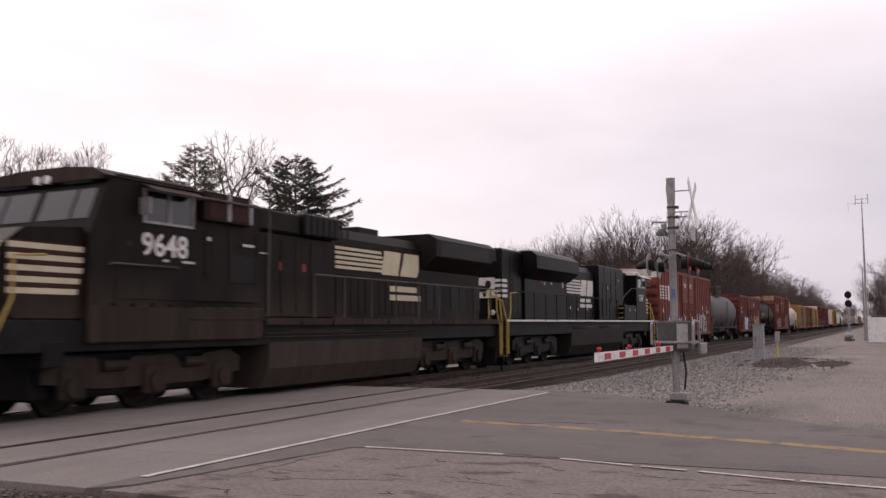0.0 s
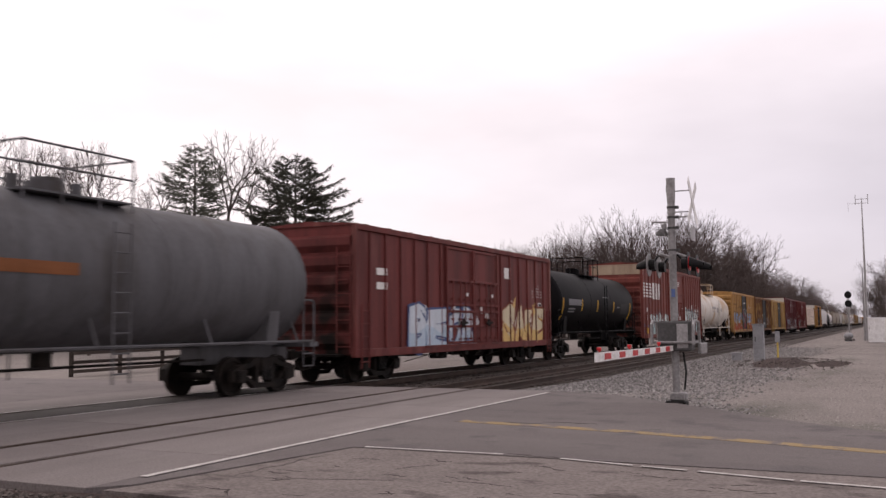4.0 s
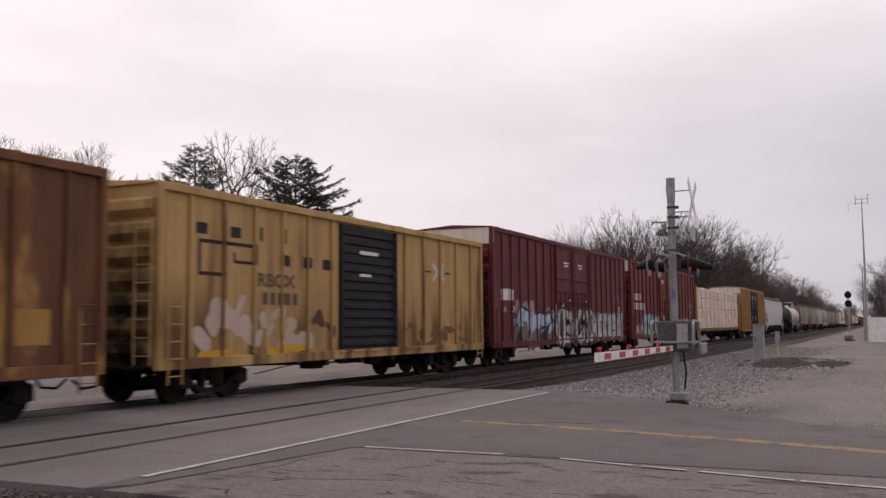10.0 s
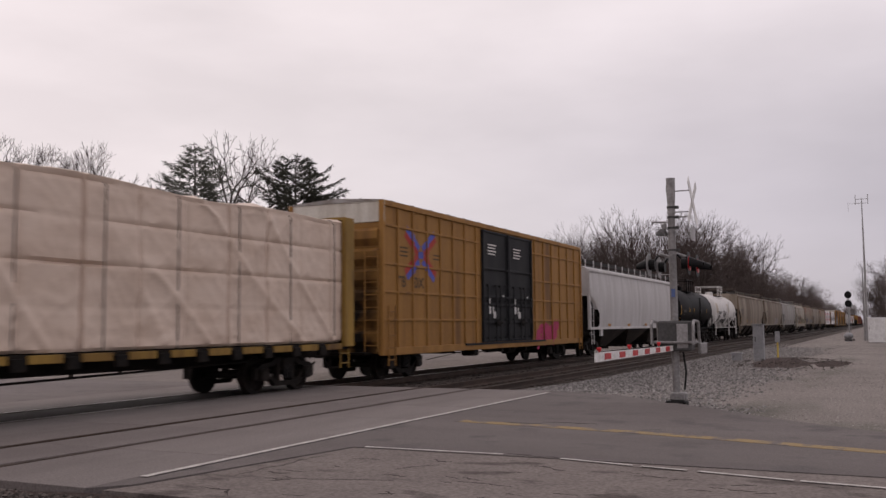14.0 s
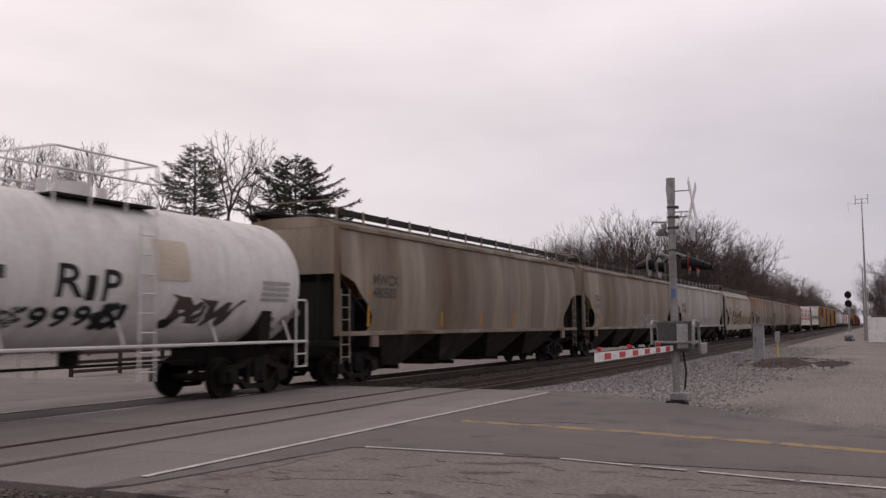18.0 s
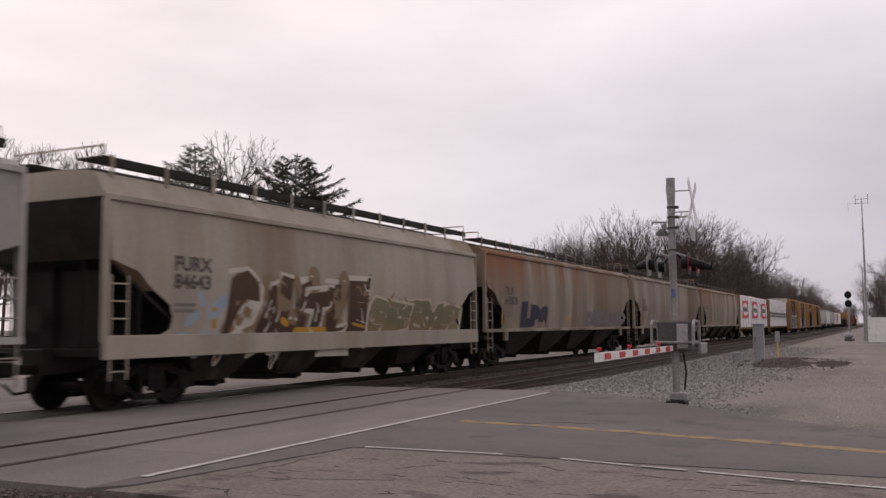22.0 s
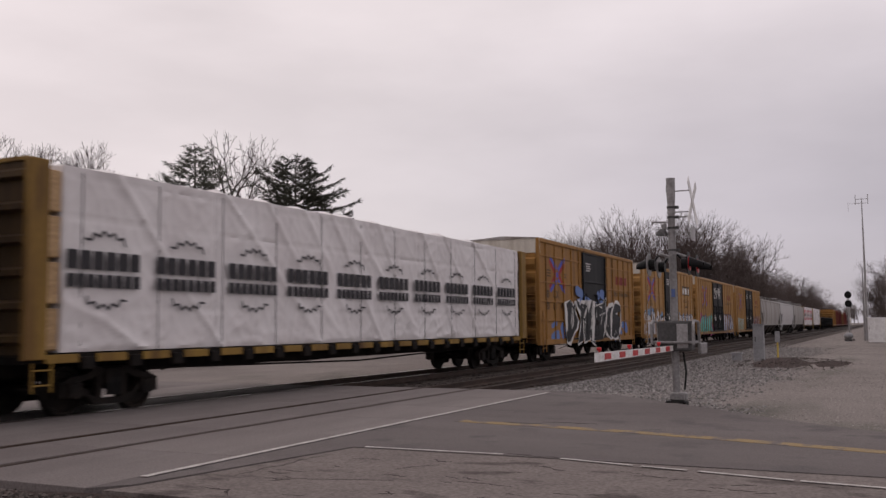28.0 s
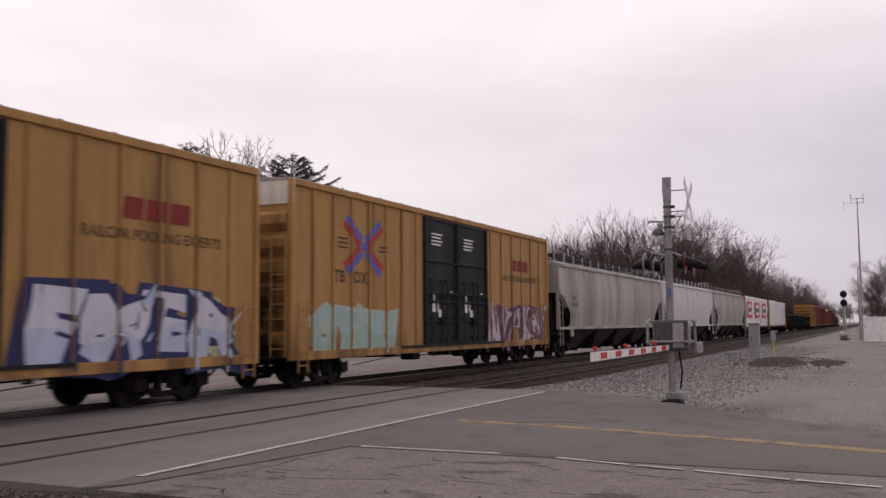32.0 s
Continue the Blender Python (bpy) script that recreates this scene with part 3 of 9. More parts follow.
    box(bm, -0.083, -0.078, -0.045, 0.03, 2.10, 2.26, 0.001)
    part("notice", bm, grainy("notice_blue", (0.12, 0.17, 0.36), (0.1, 0.15, 0.3), 0.3), sig, "small blue notice")


crossing_signal()


def cabinet(x, y, w, d, h, name, label, material=None, legs=0.0):
    c = thing(name, pose(x, y, -0.2), label, "cabinet")
    bm = bmesh.new()
    box(bm, -d / 2, d / 2, -w / 2, w / 2, legs, h, 0.02)
    body = part("body", bm, material or aluminium, c)
    bm = bmesh.new()
    box(bm, -d / 2 - 0.012, -d / 2 - 0.002, -w / 2 + 0.04, w / 2 - 0.04, legs + (h - legs) * 0.35, h - 0.08, 0.004)
    door = part("door", bm, material or aluminium, c)
    bm = bmesh.new()
    box(bm, -d / 2 - 0.03, -d / 2 - 0.013, w / 2 - 0.12, w / 2 - 0.09, h * 0.55, h * 0.68)
    part("handle", bm, signal_black, door)
    bm = bmesh.new()
    box(bm, -d / 2 - 0.05, d / 2 + 0.05, -w / 2 - 0.05, w / 2 + 0.05, h, h + 0.05, 0.01)
    part("lid", bm, material or aluminium, c)
    bm = bmesh.new()
    if legs:
        for i in (-1, 1):
            box(bm, -0.04, 0.04, i * w * 0.3 - 0.04, i * w * 0.3 + 0.04, 0, legs)
    box(bm, -d / 2 - 0.1, d / 2 + 0.1, -w / 2 - 0.1, w / 2 + 0.1, -0.1, 0.06, 0.01)
    part("footing", bm, concrete, c, "concrete footing")
    return c


cabinet(44.4, 5.2, 0.46, 0.42, 1.68, "relay_cabinet", "silver relay cabinet on a concrete footing in the gravel")
cabinet(44.6, 6.22, 0.42, 0.3, 0.36, "junction_box", "low pale grey junction box on the stones by the relay cabinet")
cabinet(87, 0.3, 1.9, 1.6, 2.1, "white_equipment_shed", "white metal equipment shed beside the track", sign_white)
cabinet(88, -2.2, 2.0, 1.6, 2.0, "white_equipment_shed", "white metal equipment shed beside the track", sign_white)


def marker_post(x, y, h):
    m = thing("marker_post", pose(x, y, -0.2), "grey-topped yellow cable marker post", "post")
    bm = bmesh.new()
    tube(bm, [(0, 0, -0.2), (0, 0, h * 0.6)], 0.04, 8)
    part("post", bm, post_yellow, m)
    bm = bmesh.new()
    box(bm, -0.07, 0.07, -0.11, 0.11, h * 0.6, h, 0.02)
    part("box", bm, aluminium, m)


marker_post(48.5, 4.8, 1.35)


def rail_signal(x, y, h):
    s = thing("railway_signal", pose(x, y, -0.2), "grey railway signal mast with two black round heads", "railway signal")
    bm = bmesh.new()
    tube(bm, [(0, 0, 0), (0, 0, h)], 0.08, 8)
    part("mast", bm, galvanised, s)
    for z in (h - 0.38, h - 1.22):
        bm = bmesh.new()
        disc(bm, (-0.16, 0, z), "x", 0.32, 0.02, 20)
        hd = part("head", bm, signal_black, s, "round black signal head")
        bm = bmesh.new()
        box(bm, -0.14, 0.2, -0.2, 0.2, z - 0.3, z + 0.3, 0.03)
        part("housing", bm, signal_black, hd)
        bm = bmesh.new()
        disc(bm, (-0.28, 0, z), "x", 0.13, 0.12, 12)
        part("hood", bm, signal_black, hd)
    bm = bmesh.new()
    for k in range(12):
        tube(bm, [(0.15, -0.18, 0.4 + 0.3 * k), (0.15, 0.18, 0.4 + 0.3 * k)], 0.012, 4)
    for i in (-0.18, 0.18):
        tube(bm, [(0.15, i, 0.2), (0.15, i, 4)], 0.015, 4)
    part("ladder", bm, galvanised, s)
    bm = bmesh.new()
    box(bm, -0.6, 0.4, -0.45, 0.45, -0.1, 0.25, 0.05)
    part("base_box", bm, concrete, s)


rail_signal(95.5, 2.98, 4.75)
bm = bmesh.new()
tank_at = thing("battery_tank", pose(93, 3.0, -0.2), "small pale grey rounded tank at the signal's foot", "tank")
ball(bm, (0, 0, 0.5), 0.42, (1.2, 1, 0.8), 2)
part("shell", bm, aluminium, tank_at, smooth=True)
bm = bmesh.new()
box(bm, -0.4, 0.4, -0.3, 0.3, -0.1, 0.22, 0.02)
part("stand", bm, machine_grey, tank_at)


def antenna_pole(x, y, h, with_head):
    a = thing("antenna_pole" if with_head else "steel_pole", pose(x, y, -0.2), "tall thin steel pole with a radio antenna" if with_head else "plain grey steel pole", "pole")
    bm = bmesh.new()
    tube(bm, [(0, 0, 0), (0, 0, h * 0.55), (0, 0, h)], [0.13, 0.09, 0.04], 8)
    part("shaft", bm, galvanised, a)
    if with_head:
        bm = bmesh.new()
        for z in (h - 0.1, h - 0.5):
            tube(bm, [(0, -0.55, z), (0, 0.55, z)], 0.025, 5)
        for y0 in (-0.55, 0.55):
            tube(bm, [(0, y0, h - 0.6), (0, y0, h + 0.35)], 0.03, 5)
        tube(bm, [(0, 0.55, h - 0.5), (0, 1.2, h - 0.5)], 0.014, 4)
        tube(bm, [(0, 1.2, h - 1.2), (0, 1.2, h - 0.3)], 0.018, 4)
        part("antenna", bm, galvanised, a)


antenna_pole(97, 1.45, 13.7, True)
antenna_pole(96, 1.65, 7.0, False)


# ---- trees ----
def bare_tree_meshes(name, seed, height, spread=0.55, levels=5, forks=(4, 6), thick=0.02, low=0.3, bole=0.62, reach=0.0):
    """A leafless tree: a trunk with limbs, and a crown of ever finer twigs. Gives the two meshes."""
    rng = random.Random(seed)
    tv, tf, cv, cf = [], [], [], []

    def limb(p, q, r0, r1, verts, faces, sides):
        d = (q - p).normalized()
        a = d.orthogonal().normalized()
        b = d.cross(a)
        base = len(verts)
        for c, r in ((p, r0), (q, r1)):
            verts.extend(tuple(c + (a * math.cos(2 * math.pi * k / sides) + b * math.sin(2 * math.pi * k / sides)) * r) for k in range(sides))
        faces.extend((base + k, base + (k + 1) % sides, base + sides + (k + 1) % sides, base + sides + k) for k in range(sides))

    def grow(p, d, length, r, level):
        steps = 4 if level < 2 else 3 if level < 4 else 2
        pts = [p]
        for s in range(steps):
            d = (d + Vector((rng.gauss(0, 1), rng.gauss(0, 1), rng.gauss(0.15, 0.7))) * (0.07 if level < 2 else 0.12)).normalized()
            q = pts[-1] + d * length / steps
            ra, rb = r * (1 - 0.65 * s / steps), r * (1 - 0.65 * (s + 1) / steps)
            if level < 2:
                limb(pts[-1], q, ra, rb, tv, tf, 6)
            else:
                limb(pts[-1], q, ra, rb, cv, cf, 3)
            pts.append(q)
        if level >= levels:
            return
        for k in range(rng.randint(*forks)):
            u = low + (1 - low) * (k + rng.random()) / forks[1] if level == 0 else rng.uniform(0.25, 1.0)
            i = min(int(u * steps), steps - 1)
            o = pts[i].lerp(pts[i + 1], u * steps - i)
            t, ang = rng.uniform(0, 6.28), rng.uniform(0.55, 1.0) * spread * (1.35 - 0.35 * u)
            a = d.orthogonal().normalized()
            b = d.cross(a)
            nd = (d * math.cos(ang) + (a * math.cos(t) + b * math.sin(t)) * math.sin(ang)).normalized()
            grow(o, nd, (height * reach if level == 0 and reach else length) * rng.uniform(0.45, 0.70), max(r * (1 - 0.65 * u) * 0.66, 0.011), level + 1)
        grow(pts[-1], d, (height * reach if level == 0 and reach else length) * 0.5, max(r * 0.35, 0.011), level + 1)

    grow(Vector((0, 0, -0.3)), Vector((0, 0, 1)), height * bole, height * thick, 0)
    out = []
    for tag, vs, fs, m in (("trunk", tv, tf, bark), ("crown", cv, cf, twig)):
        me = bpy.data.meshes.new(tag)
        top = max(v[2] for v in cv)
        k = height / top
        me.from_pydata([(x * k, y * k, z * k) for x, y, z in vs], [], fs)
        me.materials.append(m)
        out.append(me)
    return out


def vase_tree_meshes(seed, height, width, fork=0.4, levels=7, twist=0.5, branch=twig):
    """A leafless tree whose trunk forks into rising limbs that keep on forking: an open, rounded crown."""
    rng = random.Random(seed)
    tv, tf, cv, cf = [], [], [], []

    def limb(p, q, r0, r1, level):
        verts, faces, sides = (tv, tf, 6) if level < 3 else (cv, cf, 3)
        d = (q - p).normalized()
        a = d.orthogonal().normalized()
        b = d.cross(a)
        base = len(verts)
        for c, r in ((p, r0), (q, r1)):
            verts.extend(tuple(c + (a * math.cos(2 * math.pi * k / sides) + b * math.sin(2 * math.pi * k / sides)) * r) for k in range(sides))
        faces.extend((base + k, base + (k + 1) % sides, base + sides + (k + 1) % sides, base + sides + k) for k in range(sides))

    def grow(p, d, length, r, level):
        for s in range(3):
            d = (d + Vector((rng.gauss(0, 0.10), rng.gauss(0, 0.10), 0.05 + rng.gauss(0, 0.06))) * (1 if level else 0.4)).normalized()
            q = p + d * length / 3
            limb(p, q, r * (1 - 0.1 * s), r * (0.9 - 0.1 * s), level)
            p = q
            if level > 1 and level < levels and rng.random() < 0.4:
                e = (d + Vector((rng.gauss(0, 1), rng.gauss(0, 1), rng.gauss(0.2, 0.6))) * 0.8).normalized()
                grow(p, e, length * rng.uniform(0.35, 0.6), max(r * 0.4, 0.015), max(level + 2, levels - 1))
        if level >= levels:
            return
        turn = rng.uniform(0, 6.28)
        n = 3 if level == 0 or rng.random() < 0.25 else 2
        for k in range(n):
            t = turn + 2 * math.pi * k / n + rng.uniform(-0.4, 0.4)
            ang = twist * rng.uniform(0.5, 1.25)
            a = d.orthogonal().normalized()
            b = d.cross(a)
            grow(p, (d * math.cos(ang) + (a * math.cos(t) + b * math.sin(t)) * math.sin(ang)).normalized(), length * rng.uniform(0.68, 0.92) if level else height * (1 - fork) * rng.uniform(0.28, 0.42), max(r * rng.uniform(0.58, 0.74), 0.017), level + 1)

    grow(Vector((0, 0, -0.3)), Vector((0, 0, 1)), height * fork, height * 0.013, 0)
    top, reach = max(v[2] for v in cv), sorted(math.hypot(v[0], v[1]) for v in cv)[int(len(cv) * 0.97)]
    out = []
    for tag, vs, fs, m in (("trunk", tv, tf, bark), ("crown", cv, cf, branch)):
        me = bpy.data.meshes.new(tag)
        k = height / top
        w = k * min(1.6, max(0.75, width / 2 / (reach * k)))
        me.from_pydata([(x * w, y * w, z * k) for x, y, z in vs], [], fs)
        me.materials.append(m)
        out.append(me)
    return out


def plant(name, meshes, x, y, size, turn, label, group="", z=-0.1):
    t = thing(name, pose(x, y, z, 0, 0, turn), label, "tree", group)
    t.scale = (size, size, size)
    for me in meshes:
        part(me.name.split(".")[0], me, None, t)
    return t


def spruce_meshes(seed, height, radius, slope):
    rng = random.Random(seed)
    bm = bmesh.new()
    tube(bm, [(0, 0, -0.3), (0, 0, height * 0.5), (0, 0, height)], [0.22, 0.13, 0.02], 7)
    trunk = mesh_of("trunk", bm, bark)
    verts, faces = [], []

    def tuft(p, d, s):
        # a short spray of needles: thin blades round a twig
        for _ in range(4):
            e = (d + Vector((rng.gauss(0, 0.45), rng.gauss(0, 0.45), rng.gauss(-0.05, 0.35)))).normalized()
            w = e.orthogonal().normalized() * s * 0.10
            b = len(verts)
            verts.extend([tuple(p - w), tuple(p + w), tuple(p + e * s)])
            faces.append((b, b + 1, b + 2))

    z = height * 0.12
    while z < height * 0.985:
        left = height - z
        n = rng.randint(4, 6)
        turn = rng.uniform(0, 6.28)
        for k in range(n):
            t = turn + 2 * math.pi * k / n + rng.uniform(-0.3, 0.3)
            L = (min(radius, slope * left) + 0.25) * rng.uniform(0.55, 1.15)
            rise = 0.55 - 0.65 * min(1, left / (0.5 * height))
            d, side = Vector((math.cos(t), math.sin(t), 0)), Vector((-math.sin(t), math.cos(t), 0))
            m = max(3, int(L / 0.15))
            for j in range(1, m + 1):
                f = j / m
                p = Vector((0, 0, z)) + d * (L * f) + Vector((0, 0, L * (rise * f - 0.32 * f * f + 0.34 * f ** 3)))
                if f < 0.15:
                    continue
                tuft(p, d + Vector((0, 0, 0.25)), rng.uniform(0.25, 0.45))
                # side twigs, shorter towards the tip, hanging a little
                for sgn in (-1, 1):
                    w = (0.42 * L * (1 - f) + 0.12) * rng.uniform(0.3, 1.0)
                    for i in range(max(1, int(w / 0.2))):
                        g = (i + 1) / max(1, int(w / 0.2))
                        tuft(p + (side * sgn + d * 0.6) * (w * g) - Vector((0, 0, 0.16 * w * g)), side * sgn + d * 0.8, rng.uniform(0.2, 0.4))
        z += rng.uniform(0.42, 0.62) * (1.15 - 0.5 * z / height)
    me = bpy.data.meshes.new("crown")
    me.from_pydata(verts, [], faces)
    me.materials.append(needle)
    return trunk, me


def at_bearing(turn_px, dist):
    """A place on the ground in a direction (tangent units right of the optical axis) and at a distance."""
    a = radians(25.454) - math.atan(turn_px)
    return dist * math.cos(a), dist * math.sin(a)


oak_a = bare_tree_meshes("oak", 3, 14.5, 0.75, 4, (6, 7), 0.017, 0.3)
oak_b = bare_tree_meshes("oak", 11, 14.0, 0.65, 4, (6, 7), 0.016, 0.28)
oak_c = bare_tree_meshes("oak", 23, 15.0, 0.55, 4, (6, 7), 0.015, 0.25)
oak_d = bare_tree_meshes("oak", 31, 13.0, 0.5, 4, (6, 7), 0.014, 0.2)
oak_e = bare_tree_meshes("oak", 46, 14.0, 0.62, 5, (4, 5), 0.014, 0.45)
maple = vase_tree_meshes(49, 15.6, 5.2, 0.62, 7, 0.78, dark_twig)
sapling = vase_tree_meshes(58, 14.9, 2.6, 0.72, 6, 0.5, dark_twig)
round_tree = vase_tree_meshes(21, 13.9, 5.2, 0.6, 7, 0.6, dark_twig)
vase_a, vase_b, vase_c = vase_tree_meshes(5, 16.0, 8.5, 0.36, 6, 0.6, dark_twig), vase_tree_meshes(14, 16.0, 7.0, 0.30, 6, 0.5, dark_twig), vase_tree_meshes(33, 16.0, 7.8, 0.4, 6, 0.58, dark_twig)
oak_f = bare_tree_meshes("oak", 52, 14.0, 0.45, 4, (4, 5), 0.010, 0.4)
grove_a = bare_tree_meshes("oak", 12, 14.0, 0.85, 5, (4, 5), 0.014, 0.35)
grove_b = bare_tree_meshes("oak", 32, 13.0, 0.7, 5, (4, 5), 0.013, 0.3)
for grove in (grove_a, grove_b):
    grove[1].materials[0] = dark_twig
scrub = bare_tree_meshes("scrub", 61, 6.0, 1.0, 4, (7, 9), 0.010, 0.03)
oaks = [oak_a, oak_b, oak_c, oak_d]
sp1, sp2 = spruce_meshes(4, 13.2, 2.0, 0.8), spruce_meshes(9, 12.4, 4.2, 1.0)

x, y = at_bearing((342 - 784) / 1631, 60)
plant("spruce", sp1, x, y, 1.0, 20, "dark green ragged spruce beyond the tracks", "spruces")
x, y = at_bearing((522 - 784) / 1631, 58)
plant("spruce", sp2, x, y, 1.0, 120, "dark green broad spruce beyond the tracks", "spruces")
for px, dist, size, me, turn in ((452, 64, 1.0, maple, 40), (388, 64, 1.0, sapling, 160), (160, 62, 1.0, round_tree, 75), (262, 70, 0.88, sapling, 205), (236, 74, 0.84, oak_f, 10), (95, 68, 0.8, grove_b, 35), (62, 72, 0.84, grove_a, 15), (40, 70, 0.86, oak_e, 95), (5, 66, 1.08, round_tree, 200), (-15, 62, 0.92, grove_a, 130), (120, 84, 0.86, grove_a, 320), (30, 84, 0.92, grove_b, 60), (200, 84, 0.74, grove_a, 260), (75, 92, 0.98, grove_b, 145), (-40, 84, 1.1, grove_b, 200),
                                 (300, 90, 0.72, grove_b, 250), (-60, 75, 1.1, grove_b, 25), (-140, 70, 1.0, grove_a, 310), (640, 82, 0.62, oak_d, 120)):
    x, y = at_bearing((px - 784) / 1631, dist)
    plant("bare_tree", me, x, y, size, turn, "leafless grey-brown tree beyond the tracks", "bare trees")

rng = random.Random(77)
# the wood beside the line: taller trees first, then a low edge, thinning out with distance
rows = [(880, 120, 0.72), (915, 122, 0.86), (945, 118, 0.8), (985, 116, 0.84), (1015, 118, 0.95), (1045, 122, 1.02), (1080, 116, 1.06), (1100, 124, 1.12), (1135, 122, 1.08), (1165, 126, 1.08), (1200, 132, 1.2),
        (1225, 140, 1.22), (1250, 150, 1.15), (1275, 160, 1.18), (1300, 172, 1.2), (1325, 185, 1.35), (1342, 200, 1.3), (1360, 225, 1.15), (1380, 240, 1.1), (1395, 255, 1.2), (1410, 280, 1.1), (1425, 300, 1.0)]
for px, dist, size in rows:
    size *= 1.06 if px < 1000 else 0.90 if px < 1260 else 0.78 if px < 1345 else 0.70
    for k in range(4):
        x, y = at_bearing((px + rng.uniform(-14, 14) - 784) / 1631, dist + rng.uniform(-6, 10) + 7 * k)
        plant("bare_tree", oaks[rng.randrange(4)], x, y, size * rng.uniform(0.85, 1.08) * (1 if k else 1.1), rng.uniform(0, 360), "leafless tree at the edge of the wood", "trees of the wood")
for px, dist, size, turn, me in ((1096, 112, 1.02, 0, vase_a), (1128, 113, 0.92, 70, vase_b), (1050, 114, 0.93, 200, vase_c), (1018, 112, 0.86, 130, vase_b), (1168, 115, 0.97, 40, vase_c), (1205, 120, 1.0, 300, vase_a), (1240, 128, 1.06, 250, vase_b), (1280, 148, 1.02, 20, vase_c), (1330, 176, 1.18, 100, vase_a), (1300, 168, 1.02, 160, vase_b),
                                 (975, 114, 0.82, 90, vase_a), (930, 115, 0.80, 10, vase_c), (1072, 120, 0.95, 290, vase_b), (1145, 124, 0.98, 215, vase_a), (1222, 140, 1.1, 330, vase_c), (895, 117, 0.78, 190, vase_b)):
    x, y = at_bearing((px - 784) / 1631, dist)
    plant("bare_tree", me, x, y, size, turn, "tall leafless tree with forked limbs at the edge of the wood", "trees of the wood")
for k in range(34):
    x = 300 + 20 * k
    y = 22 + 0.025 * (x - 300) + rng.uniform(0, 18)
    plant("bare_tree", oaks[rng.randrange(4)], x, y, rng.uniform(1.0, 1.4), rng.uniform(0, 360), "leafless tree far along the railway", "trees of the wood")
# the line runs into trees far off
for k in range(34):
    plant("bare_tree", oaks[rng.randrange(4)], rng.uniform(960, 1120), -30 + 3.0 * k + rng.uniform(-2, 2), rng.uniform(1.1, 1.6), rng.uniform(0, 360), "leafless tree where the railway meets the horizon", "far trees")
for k in range(16):
    x = 430 + 30 * k
    plant("bare_tree", oaks[rng.randrange(4)], x, 3.5 - rng.uniform(0, 9) - 0.004 * x, rng.uniform(0.45, 0.8), rng.uniform(0, 360), "leafless tree far along the railway", "far trees")
for k in range(14):
    x = 260 + rng.uniform(0, 260)
    plant("bare_tree", oaks[rng.randrange(4)], x, -rng.uniform(3, 26) - (x - 260) * 0.02, rng.uniform(0.45, 0.75), rng.uniform(0, 360), "leafless tree far beyond the gravel", "far trees")

for k in range(46):
    px = 850 + 600 * (k / 46) + rng.uniform(-8, 8)
    dist = 108 if px < 1180 else 108 + (px - 1180) * 0.62
    x, y = at_bearing((px - 784) / 1631, dist + rng.uniform(0, 10))
    t = plant("scrub", scrub, x, y, rng.uniform(0.8, 1.35), rng.uniform(0, 360), "tangled leafless scrub at the edge of the wood", "scrub of the wood")
    t["category"] = "shrub"
for k in range(16):
    t = plant("scrub", scrub, 130 + rng.uniform(0, 90), -rng.uniform(0.5, 10) - k * 0.3, rng.uniform(0.7, 1.1), rng.uniform(0, 360), "tangled leafless scrub beyond the gravel", "far scrub")
    t["category"] = "shrub"


# low mounds of dark spoil and wet soil by the relay cabinet
def mound(cx, cy, rx, ry, high, label):
    bm = bmesh.new()
    rings = []
    for j in range(1, 8):
        f = j / 7
        ring = []
        for k in range(28):
            a = 2 * math.pi * k / 28
            r = 1 + 0.3 * noise.noise((math.cos(a) * 1.9, math.sin(a) * 1.9, cx))
            x, y = cx + rx * f * r * math.cos(a), cy + ry * f * r * math.sin(a)
            ring.append(bm.verts.new((x, y, -0.30 + high * (1 - f ** 1.6) + 0.25 * high * noise.noise((x * 1.7, y * 1.7, 0)) * (1 - f))))
        rings.append(ring)
    for a, b in zip(rings, rings[1:]):
        for k in range(28):
            bm.faces.new((a[k], a[(k + 1) % 28], b[(k + 1) % 28], b[k]))
    bm.faces.new(rings[0])
    single("spoil_mound", bm, soil, label, "mound", "structure", smooth=True)


mound(42.4, 4.05, 5.6, 1.5, 0.36, "low dark mound of spoil and stones")
mound(43.0, 2.1, 5.6, 1.5, 0.19, "flat dark patch of wet soil and dead grass")


def rail_fence(x0, x1, y0, y1):
    f = thing("rail_fence", pose(0, 0, -0.09), "dark wooden post and rail fence beyond the far lot", "fence")
    n = int((x1 - x0) / 2.4)
    bm = bmesh.new()
    box(bm, -0.06, 0.06, -0.06, 0.06, -0.3, 1.25, 0.01)
    post = mesh_of("post", bm, tie_wood)
    for k in range(n + 1):
        part("post", post, None, f, at=pose(x0 + (x1 - x0) * k / n, y0 + (y1 - y0) * k / n, 0))
    for z in (0.18, 0.5, 0.82, 1.14):
        bm = bmesh.new()
        prism(bm, [(x0, y0 - 0.09), (x1, y1 - 0.09), (x1, y1 - 0.05), (x0, y0 - 0.05)], "z", z - 0.06, z + 0.06)
        part("rail", bm, tie_wood, f)


rail_fence(23.5, 52.0, 25.5, 29.0)


def mound_place(r):
    a, f = r.uniform(0, 6.28), r.random() ** 0.7
    return 42.4 + 6.6 * f * math.cos(a), 3.7 + 2.7 * f * math.sin(a), -0.22 + 0.24 * (1 - f ** 1.6)


stones("mound_stones", 700, mound_place, 0.02, 0.07, "loose stones on and round the mound", bed_stone)

